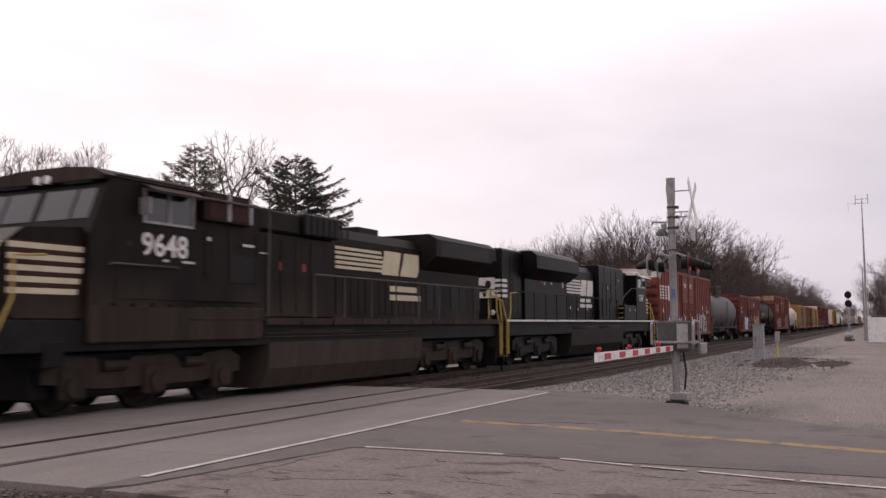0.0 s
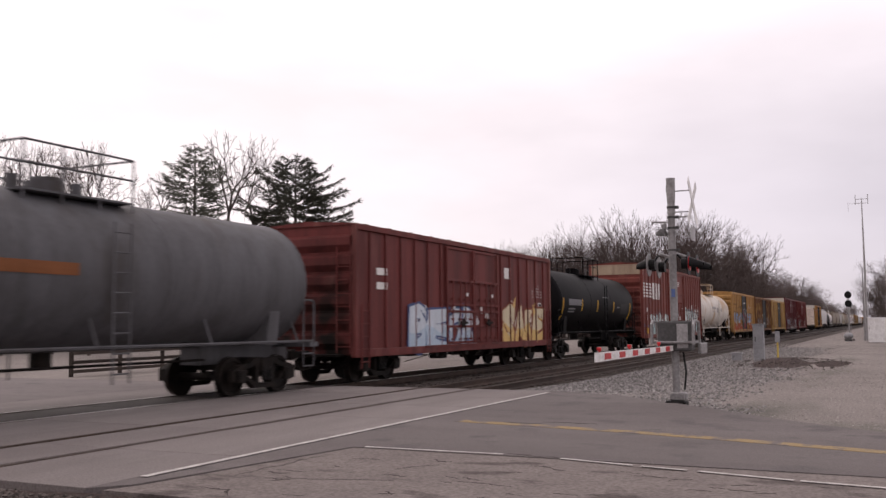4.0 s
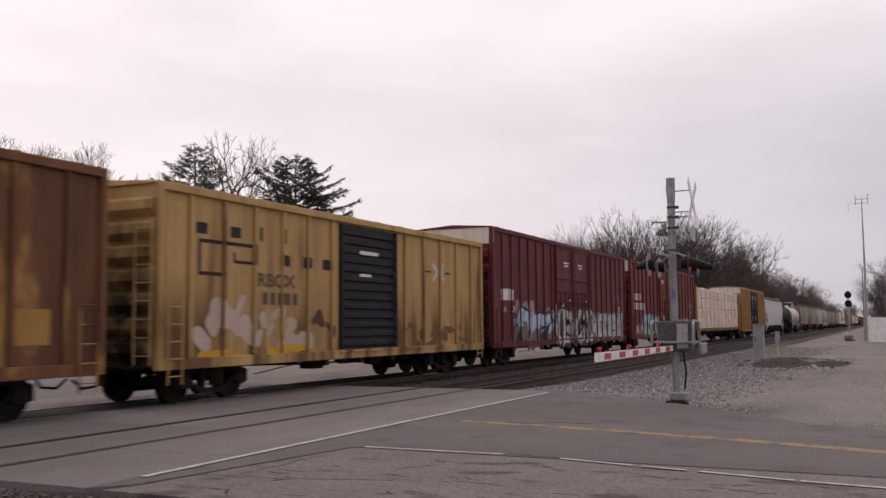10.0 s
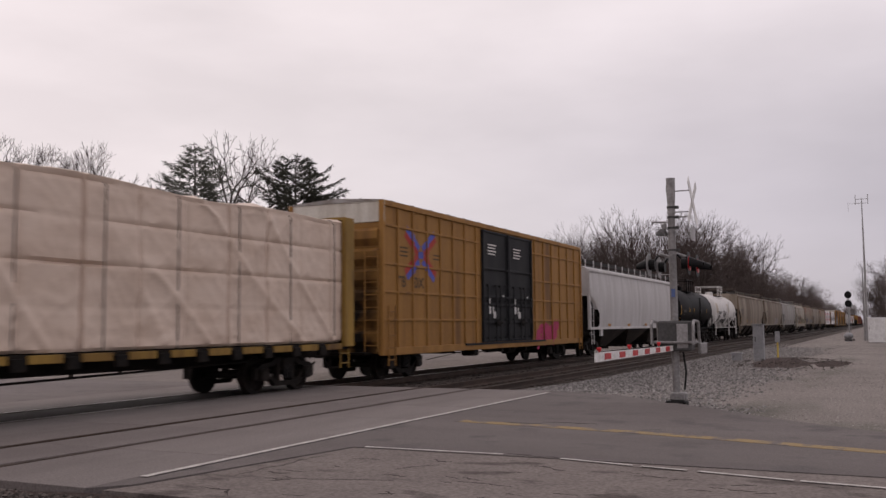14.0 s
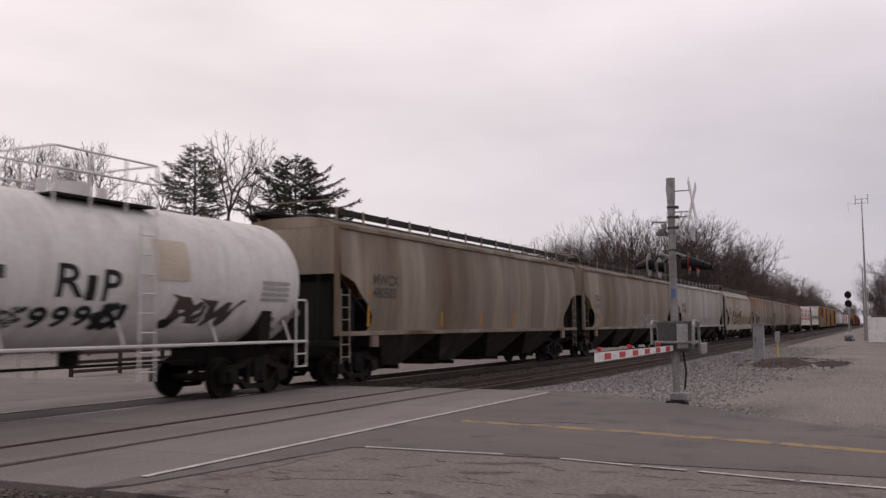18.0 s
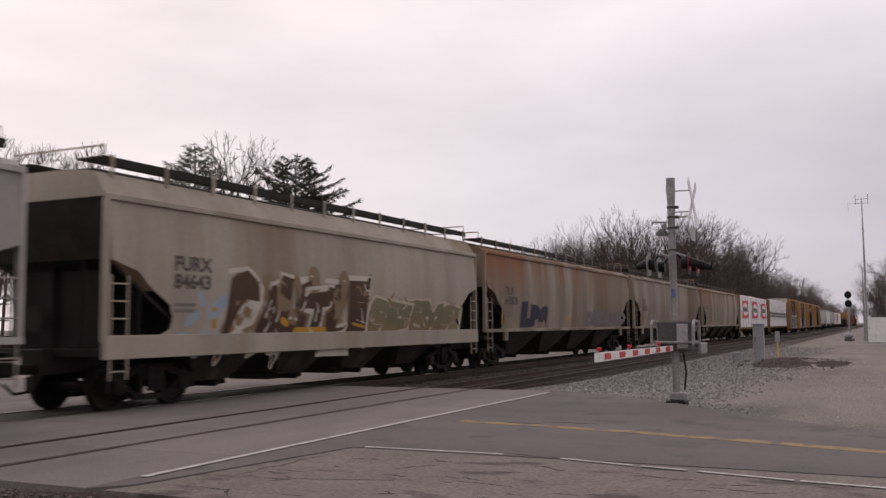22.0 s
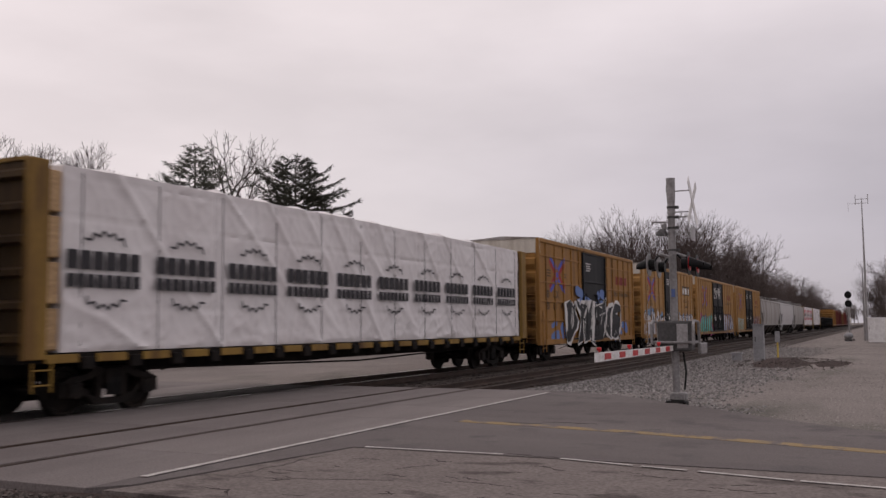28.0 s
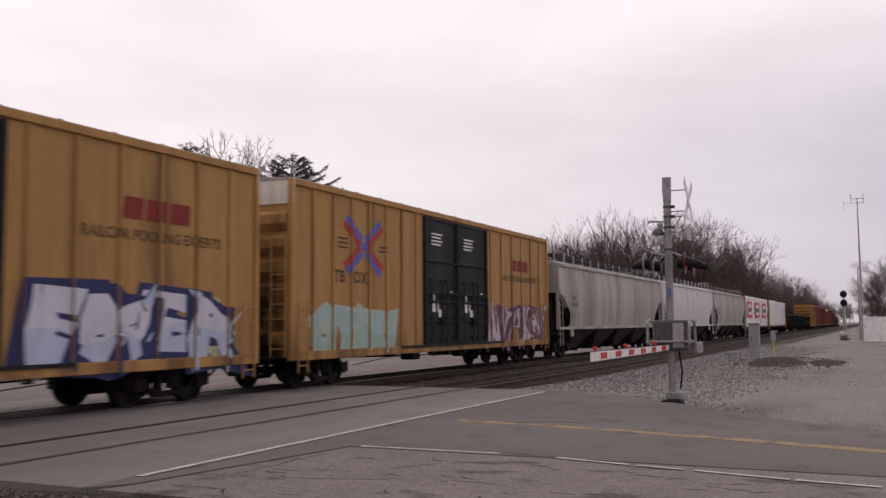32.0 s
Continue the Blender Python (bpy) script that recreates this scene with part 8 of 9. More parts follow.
def rail_boxcar(s, label, body, seed, H=4.48):
    car, ribs, y, d = boxcar(s, 16.0, H, body, label, [(6.65, 9.75)], spaced(0.95, 6.3, 6) + spaced(10.3, 15.1, 5), rib_w=0.10, rib_d=0.085, door_mat=door_black, door_style="slide", end_ribs=7)
    ink = paint(0.03, 0.026, 0.022)
    # a bent-line emblem and unreadable word blocks
    mark(car, "emblem", [rect(1.2, 3.1, 3.34, 3.42), rect(1.2, 1.28, 2.7, 3.34), rect(1.2, 2.0, 2.66, 2.74), rect(3.02, 3.1, 3.0, 3.34), rect(2.35, 3.1, 2.96, 3.03), rect(2.35, 2.42, 3.03, 3.2)], ink, y - 0.006, ribs, d, "black line emblem")
    mark(car, "lettering", [rect(x, x + 0.36, 3.52, 3.76) for x in (1.13, 2.25)] + [rect(3.3, 3.4, 3.52, 3.84), rect(4.15, 4.25, 3.52, 3.86)] + [rect(x, x + 0.38, 3.0, 3.26) for x in (4.1, 5.05, 5.9)], ink, y - 0.006, ribs, d, "black lettering blocks")
    cross_logo(car, 12.6, 3.25, 0.5, y - 0.006, ribs, d, paint(0.62, 0.58, 0.56), paint(0.5, 0.42, 0.42))
    data_bars(car, [(11.7, 3.22, 0.4, 0.06), (13.1, 3.22, 0.4, 0.06)], ink, y - 0.006, ribs, d)
    data_bars(car, [(7.6, 3.5, 1.0, 0.1), (7.6, 2.9, 0.6, 0.08)], WHITE, y - 0.085, (), 0)
    return car, ribs, y, d


c8, ribs, y, d = rail_boxcar(161.95, "yellow boxcar with black door and large blue and red graffiti", yellow_paint, 8)
blue_top, red_low, wine, olive = paint(0.14, 0.34, 0.62), paint(0.40, 0.025, 0.04), paint(0.12, 0.018, 0.024), paint(0.055, 0.05, 0.03)
pale_blue = paint(0.40, 0.56, 0.72)
for ch, x, wid, fat in (("D", 1.9, 3.0, 0.9), ("O", 4.95, 2.35, 1.0), ("X", 7.15, 2.5, 0.9), ("P", 9.95, 2.4, 0.6), ("L", 12.6, 2.35, 0.75)):
    on_door = ch == "X"
    probe = writing(ch, 2.28, 0.05)
    lo_x, hi_x = min(v.co.x for v in probe.verts), max(v.co.x for v in probe.verts)
    lo_z, hi_z = min(v.co.z for v in probe.verts), max(v.co.z for v in probe.verts)
    probe.free()
    for colour, grow, off, zlo, zhi in ((olive if on_door else BLACK, 0.33, 0.006, 0, 9), (BLACK if on_door else WHITE, 0.235, 0.010, 0, 9), (wine if on_door else red_low, 0.20, 0.014, 0, 1.62), (wine if on_door else blue_top, 0.20, 0.014, 1.78, 9), (wine if on_door else pale_blue, 0.20, 0.014, 1.62, 1.78)):
        bm = writing(ch, 2.28, grow * fat)
        for v in bm.verts:
            v.co.x, v.co.z = x + (v.co.x - lo_x) * wid / (hi_x - lo_x), 0.9 + (v.co.z - lo_z) * 1.54 / (hi_z - lo_z)
        for cut, keep in ((zlo, 1), (zhi, -1)):
            if 0 < cut < 9:
                bmesh.ops.bisect_plane(bm, geom=bm.verts[:] + bm.edges[:] + bm.faces[:], plane_co=(0, 0, cut), plane_no=(0, 0, 1), clear_inner=keep > 0, clear_outer=keep < 0)
        drape(bm, () if on_door else ribs, 0 if on_door else d)
        for v in bm.verts:
            v.co.y += y - off - (0.085 if on_door else 0)
        part("graffiti", flat_mesh("graffiti", bm, colour), None, c8, "blue over red graffiti letter")

rng = random.Random(81)
cloud(c8, rng, 0.3, 2.2, 0.9, 2.3, 7, paint(0.40, 0.34, 0.05), y - 0.003, ribs, d, 0.10, 0.2, "old greenish-yellow spray")
for k in range(16):
    u, v = rng.uniform(7.3, 9.4), rng.uniform(1.1, 2.8)
    cloud(c8, rng, u - 0.15, u + 0.15, v - 0.12, v + 0.12, 3, (BLACK, paint(0.2, 0.02, 0.03), paint(0.3, 0.3, 0.32))[k % 3], y - 0.112, (), 0, 0.2, 0.5, "flaked spray on the door ribs")

c9, ribs, y, d = boxcar(179.1, 15.75, 4.46, rust_brown, "rusty brown boxcar with patched yellow paint and a black door", [(6.8, 9.9)], spaced(0.95, 6.4, 6) + spaced(10.4, 14.9, 5), rib_w=0.10, rib_d=0.085, door_mat=door_black, door_style="slide", end_ribs=7)
patch = paint(0.36, 0.20, 0.055)
mark(c9, "paint_patch", [rect(1.4, 2.3, 2.7, 3.75), rect(2.6, 3.3, 3.0, 3.7), rect(3.7, 4.3, 3.1, 3.85), rect(4.9, 5.6, 2.8, 3.9), rect(11.2, 11.7, 3.0, 3.8), rect(12.3, 13.1, 2.8, 3.5), rect(13.9, 14.6, 1.3, 1.9), rect(11.9, 12.6, 1.3, 2.0)], patch, y - 0.004, ribs, d, "yellow overpainted patch")
throwup(c9, 31, "ZEVEC", 1.0, 6.3, 0.72, 2.1, paint(0.42, 0.395, 0.375), paint(0.035, 0.03, 0.03), None, y - 0.006, ribs, d, paint(0.36, 0.335, 0.32), fat=0.085, edge=0.05, jag=0.09, spikes=0.8)
throwup(c9, 32, "KCA", 10.2, 12.9, 1.2, 2.35, paint(0.46, 0.43, 0.40), paint(0.06, 0.05, 0.045), None, y - 0.006, ribs, d, None, fat=0.03, edge=0.03)
data_bars(c9, [(6.05, 2.35, 0.3, 0.25), (7.2, 1.45, 0.6, 0.2), (7.75, 2.5, 0.3, 0.1)], WHITE, y - 0.10, (), 0)
c10, ribs, y, d = rail_boxcar(196.21, "worn yellow boxcar with a black door and faded graffiti", yellow_worn, 9, 4.45)
rng = random.Random(41)
cloud(c10, rng, 1.4, 2.9, 0.85, 2.1, 8, paint(0.50, 0.38, 0.31), y - 0.004, ribs, d, 0.08, 0.2, "faded pinkish spray")
cloud(c10, rng, 3.0, 5.0, 0.85, 2.0, 10, paint(0.46, 0.37, 0.29), y - 0.004, ribs, d, 0.07, 0.18, "faded pinkish spray")
cloud(c10, rng, 1.6, 5.2, 0.8, 1.15, 7, YEL, y - 0.006, ribs, d, 0.12, 0.3, "yellow overpainted patch")
cloud(c10, rng, 5.4, 6.5, 1.3, 1.9, 5, paint(0.085, 0.045, 0.026), y - 0.004, ribs, d, 0.1, 0.24, "dark rust patch")
cloud(c10, rng, 10.2, 14.6, 0.9, 1.6, 12, paint(0.17, 0.08, 0.035), y - 0.004, ribs, d, 0.06, 0.2, "rust patch")
lettered(c10, "reporting_mark", "RBOX", 3.2, 2.5, 0.42, paint(0.12, 0.08, 0.05), y - 0.008, ribs, d, 0.012, stretch=1.3)
data_bars(c10, [(3.4 + 0.3 * k, 2.08, 0.2, 0.28) for k in range(5)], paint(0.12, 0.08, 0.05), y - 0.006, ribs, d)

c11, ribs, y, d = boxcar(213.18, 18.9, 5.15, maroon, "maroon boxcar with white lettered panels and grey graffiti", [(7.1, 9.55), (9.55, 12.05)], spaced(1.0, 6.6, 7) + spaced(12.5, 17.9, 7), end_band=band_white)
data_bars(c11, [(0.9, 2.5, 0.75, 0.42), (1.75, 2.5, 0.4, 0.42)], WHITE, y - 0.006, ribs, d)
for ch, x in (("11", 1.07), ("23", 1.95), ("99", 2.85)):
    lettered(c11, "car_number", ch, x, 2.06, 0.32, WHITE, y - 0.008, ribs, d, 0.006)
data_bars(c11, [(8.1, 4.25, 0.75, 0.07), (8.2, 4.12, 0.6, 0.07), (10.2, 4.25, 0.75, 0.07), (10.3, 4.12, 0.6, 0.07)], WHITE, y - 0.08, (), 0)
throwup(c11, 51, "SNEPL", 2.4, 7.2, 0.74, 2.3, paint(0.17, 0.125, 0.11), paint(0.03, 0.03, 0.035), paint(0.30, 0.25, 0.24), y - 0.006, ribs, d, paint(0.42, 0.50, 0.62), fat=0.10, edge=0.04, lean=0.3, jag=0.1, spikes=0.9)
throwup(c11, 52, "CEACKX", 7.0, 12.3, 0.76, 2.25, paint(0.54, 0.52, 0.50), paint(0.025, 0.025, 0.025), paint(0.20, 0.16, 0.16), y - 0.075, (), 0, paint(0.46, 0.44, 0.43), fat=0.055, edge=0.06, jag=0.08, spikes=0.8)
throwup(c11, 53, "HODENI", 12.4, 18.2, 0.76, 2.2, paint(0.50, 0.49, 0.50), paint(0.10, 0.085, 0.09), paint(0.32, 0.29, 0.30), y - 0.006, ribs, d, paint(0.42, 0.42, 0.45), fat=0.07, edge=0.03)
c12, ribs, y, d = boxcar(233.36, 18.9, 5.16, maroon_b, "maroon-red boxcar with white number panels and green graffiti", [(7.2, 9.55), (9.55, 11.95)], spaced(1.0, 6.7, 7) + spaced(12.4, 17.9, 6), end_band=band_white)
for x, z in ((0.85, 2.94), (1.73, 2.94), (0.85, 2.40), (1.73, 2.40), (2.66, 2.40)):
    data_bars(c12, [(x, z, 0.66, 0.38)], WHITE, y - 0.006, ribs, d)
for ch, x in (("88", 0.97), ("95", 1.85), ("11", 2.80)):
    lettered(c12, "car_number", ch, x, 2.47, 0.32, BLACK, y - 0.010, ribs, d, 0.006)
data_bars(c12, [(7.7, 4.25, 0.75, 0.07), (7.8, 4.12, 0.6, 0.07), (10.1, 4.25, 0.75, 0.07), (10.2, 4.12, 0.6, 0.07)], WHITE, y - 0.08, (), 0)
data_bars(c12, [(0.85, 1.0, 0.6, 0.3), (0.85, 1.35, 0.5, 0.1)], YEL, y - 0.006, ribs, d)
throwup(c12, 61, "GOUL", 2.75, 7.2, 0.74, 2.2, paint(0.27, 0.46, 0.34), paint(0.10, 0.13, 0.16), paint(0.30, 0.23, 0.25), y - 0.006, ribs, d, paint(0.30, 0.44, 0.48), fat=0.10, edge=0.035)
cloud(c12, random.Random(6), 1.3, 2.7, 0.8, 1.6, 6, paint(0.50, 0.36, 0.32), y - 0.004, ribs, d, 0.1, 0.22, "faded pink spray")
lettered(c12, "reporting_mark", "TB", 0.97, 3.01, 0.32, BLACK, y - 0.010, ribs, d, 0.006)
lettered(c12, "reporting_mark", "OX", 1.83, 3.01, 0.32, BLACK, y - 0.010, ribs, d, 0.006)
cloud(c12, random.Random(16), 16.5, 17.15, 0.95, 1.95, 14, paint(0.15, 0.085, 0.105), y - 0.004, ribs, d, 0.05, 0.11, "thin blue-grey spray haze")
cloud(c12, random.Random(17), 14.4, 15.2, 1.75, 2.25, 9, paint(0.19, 0.13, 0.165), y - 0.004, ribs, d, 0.04, 0.09, "thin blue-grey spray haze")
throwup(c12, 62, "RBUY", 12.0, 16.5, 1.0, 1.95, paint(0.46, 0.36, 0.32), paint(0.15, 0.055, 0.045), paint(0.155, 0.06, 0.048), y - 0.006, ribs, d, paint(0.52, 0.45, 0.41), fat=0.05, edge=0.04, jag=0.04, spikes=0.3)
data_bars(c12, [(15.6, 1.3, 0.6, 0.13)], YEL, y - 0.012, ribs, d)

wrap_white = grainy("plastic_wrap_white", (0.74, 0.71, 0.71), (0.66, 0.62, 0.62), 0.45, (1, 1, 1), 0.8, 0.38, bump=0.05, fine=3, vary=0.02, grain=0.03)
wrap_cream = grainy("plastic_wrap_cream", (0.66, 0.535, 0.45), (0.54, 0.415, 0.335), 0.5, (1, 1, 2.5), 0.9, 0.42, bump=0.05, fine=3, vary=0.02, grain=0.03)
lumber_end = grainy("lumber_end", (0.50, 0.34, 0.19), (0.38, 0.25, 0.14), 0.5, (1, 4, 12), 1.5, 0.8)
flat_car(253.45, 23.0, "yellow centre-beam flat car with lumber under cream wrap")
wrapped_load(253.45, 0.4, 22.7, 4.42, wrap_cream, "lumber bundles under cream plastic wrap with dark straps", 3, 0.010, 0.24, 0.9)

EMBLEM_RED, EMBLEM_BLUE = paint(0.40, 0.055, 0.045), paint(0.10, 0.12, 0.45)
dark_ink = paint(0.09, 0.055, 0.03)


def pool_boxcar(s, L, label, body, doors, ribs_x, beams=(), codes=(("TB", "OX"), ()), H=5.15):
    car, ribs, y, d = boxcar(s, L, H, body, label, doors, ribs_x, door_mat=door_black, beams=beams, end_band=band_white, roof_mat=roof_grey)
    cross_logo(car, (3.5 if L > 17 and not beams else 2.45), 3.72, 1.25, y - 0.008, ribs, d, EMBLEM_RED, EMBLEM_BLUE)
    xc = 3.5 if L > 17 and not beams else 2.45
    data_bars(car, [(xc - 1.35, 3.85, 0.5, 0.05), (xc - 1.35, 3.73, 0.5, 0.05), (xc - 1.35, 3.61, 0.5, 0.05), (xc + 0.85, 3.75, 0.45, 0.05), (xc + 0.85, 3.63, 0.45, 0.05)], dark_ink, y - 0.006, ribs, d)
    for words, z in zip(codes, (2.72, 2.22)):
        for k, word in enumerate(words):
            lettered(car, "reporting_mark", word, xc - 1.55 + 0.98 * k, z, 0.44, dark_ink, y - 0.008, ribs, d, 0.012, "dark painted mark", 1.1)
    for a, b in doors:
        data_bars(car, [(a + 0.5, 4.42 - 0.11 * k, 0.8 - 0.12 * (k % 2), 0.05) for k in range(4)] + [(a + 0.6, 2.3, 0.1, 0.3), (a + 0.9, 2.0, 0.1, 0.25)], WHITE, y - 0.075, (), 0)
    return car, ribs, y, d


def pool_words(car, x, z, w, y, ribs, d, slogan=("RAILCAR POOLING EXPERTS",), boxed=False):
    if boxed:
        mark(car, "panel", [rect(x - 0.1, x + w + 0.1, z - 0.08, z + 0.55)], BLACK, y - 0.006, ribs, d, "black name panel")
    m = WHITE if boxed else paint(0.22, 0.035, 0.03)
    h, b = 0.42, w / 3.4
    mark(car, "emblem", [rect(x + b * 1.15 * k, x + b * (1.15 * k + 1), z, z + h, 0.04) for k in range(3)], m, y - 0.010, ribs, d, "bold block emblem")
    if boxed is None:
        return
    for k, line in enumerate(slogan):
        low, size = (0.60, 0.34) if line[1].islower() else (0.40, 0.3)
        probe = writing(line, size)
        wide = max(v.co.x for v in probe.verts)
        probe.free()
        lettered(car, "slogan", line, x + w / 2 - wide / 2, z - low - 0.36 * k, size, dark_ink, y - 0.008, ribs, d, 0.004, "dark painted slogan")


TB_DOORS, TB_RIBS = [(7.1, 9.6), (9.6, 12.15)], spaced(0.95, 6.65, 7) + spaced(12.6, 17.9, 6)
FB_DOORS, FB_RIBS = [(6.05, 9.95)], spaced(0.95, 5.6, 5) + spaced(10.4, 14.8, 5)
BEAMS = (1.75, 2.55, 3.35, 4.45)
c14, ribs, y, d = pool_boxcar(278.06, 18.9, "yellow boxcar with black plug doors and a pink painted patch", ochre_paint, TB_DOORS, TB_RIBS, BEAMS)
cloud(c14, random.Random(7), 12.7, 15.2, 0.8, 1.75, 14, paint(0.45, 0.05, 0.13), y - 0.004, ribs, d, 0.14, 0.3, "pink sprayed patch")
throwup(c14, 71, "OU", 12.9, 15.0, 0.85, 1.6, paint(0.40, 0.045, 0.12), paint(0.30, 0.03, 0.09), None, y - 0.006, ribs, d)

hopper(298.4, 20.5, hop_grey, "pale grey covered hopper with rusty reflectors", 3)
mark(moving[-1][0], "reflector", [rect(x, x + 0.55, 1.46, 1.6) for x in (3.0, 7.0, 11.0, 15.0, 18.6)], paint(0.42, 0.20, 0.05), -1.605)
tank_car(320.2, 14.0, tank_black, "plain black tank car", stripes=[(0.75, 1.75, 2.85), (3.78, 2.4, 2.7), (5.48, 2.4, 2.7), (8.05, 2.4, 2.75), (10.85, 2.4, 2.7)])
tank_marks(moving[-1][0], [(1.7, 2.38, 0.9, 0.18), (8.2, 2.4, 0.6, 0.25), (1.7, 2.2, 0.5, 0.06)], paint(0.035, 0.03, 0.03))
t17 = tank_car(335.3, 12.3, tank_white_b, "white tank car with black scrawled graffiti", rail_mat=tank_white_b, frame_mat=steel)
for body, x, z, size, bold, wide in (("R", 4.45, 2.12, 0.84, 0.012, 0.62), ("I", 5.12, 2.08, 0.62, 0.02, 0.22), ("P", 5.52, 2.06, 0.84, 0.012, 0.42), ("9", 4.10, 1.50, 0.58, 0.02, 0.40), ("9", 4.58, 1.52, 0.58, 0.02, 0.40), ("9", 5.06, 1.54, 0.58, 0.02, 0.40)):
    probe = writing(body, size, bold)
    k = wide / (max(v.co.x for v in probe.verts) - min(v.co.x for v in probe.verts))
    probe.free()
    bend_onto_tank(lettered(t17, "graffiti", body, x, z, size, BLACK, 0, bold=bold, label="black sprayed letter", stretch=k))
tank_marks(t17, [(6.88, 2.5, 0.98, 0.85), (0.75, 2.45, 0.95, 0.85)], paint(0.50, 0.43, 0.35))
tank_marks(t17, [(1.75, 2.32, 1.75, 0.36)], WHITE)
tank_marks(t17, [(1.85 + 0.28 * k, 2.39, 0.19, 0.22) for k in range(6)], paint(0.06, 0.06, 0.06), 1.52)
tank_marks(t17, [(10.3, 2.15 + 0.13 * k, 1.05, 0.08) for k in range(4)], paint(0.33, 0.32, 0.31))
for a, b, z0, z1, n, m, e, wt in ((1.9, 2.7, 1.75, 2.4, 2, BLACK, WHITE, 0.0), (3.3, 4.0, 1.5, 1.95, 2, BLACK, WHITE, 0.0), (5.6, 6.3, 1.5, 2.05, 1, BLACK, BLACK, 0.03), (7.3, 7.6, 1.5, 1.7, 1, BLACK, BLACK, 0.03)):
    old = set(t17.children)
    graffiti(t17, int(a * 100), a, b, z0, z1, n, m, e, None, 0, weight=wt, accent=m)
    for o in t17.children:
        if o not in old:
            bend_onto_tank(o)

old = set(t17.children)
throwup(t17, 17, "MW", 7.5, 9.5, 1.45, 2.2, paint(0.075, 0.06, 0.055), WHITE, None, 0, lean=0.35, fat=0.09, edge=0.06, spikes=0.9)
cloud(t17, random.Random(3), 11.0, 12.0, 1.35, 1.9, 7, paint(0.30, 0.27, 0.25), 0, (), 0, 0.08, 0.2, "grey smears of old spray")
for o in t17.children:
    if o not in old:
        bend_onto_tank(o)


def hopper_marks(car, skin, words=("", ""), tall=None):
    ink = paint(0.085, 0.075, 0.068)
    for word, z in zip(words, (2.72, 2.36)):
        if word:
            skin(lettered(car, "reporting_mark", word, 1.75, z, 0.40, ink, 0, bold=0.014, label="dark stencilled mark", stretch=1.12))
    for x, z, w, h in ((1.8, 2.0, 0.6, 0.06), (1.8, 1.88, 0.7, 0.06)) + (() if words[0] else ((1.75, 2.65, 0.75, 0.2),)) + (() if words[1] else ((1.75, 2.36, 1.0, 0.2),)):
        bm = bmesh.new()
        bm.faces.new([bm.verts.new((u, 0, v)) for u, v in rect(x, x + w, z, z + h)])
        skin(part("stencil", flat_mesh("stencil", bm, paint(0.17, 0.155, 0.14)), None, car, "stencilled data"))
    for x in (1.55, 6.2, 9.4, 12.5) if tall else (3.0, 9.0):
        bm = bmesh.new()
        bm.faces.new([bm.verts.new((u, 0, v)) for u, v in rect(x, x + 0.13, 1.55, 2.55 if x < 2 else 2.0, -0.06)])
        skin(part("reflector", flat_mesh("reflector", bm, paint(0.42, 0.22, 0.04)), None, car, "faded yellow reflector"))


def hopper_graffiti(car, skin, *args, **kw):
    old = set(car.children)
    throwup(car, *args, **kw)
    for o in car.children:
        if o not in old:
            skin(o)


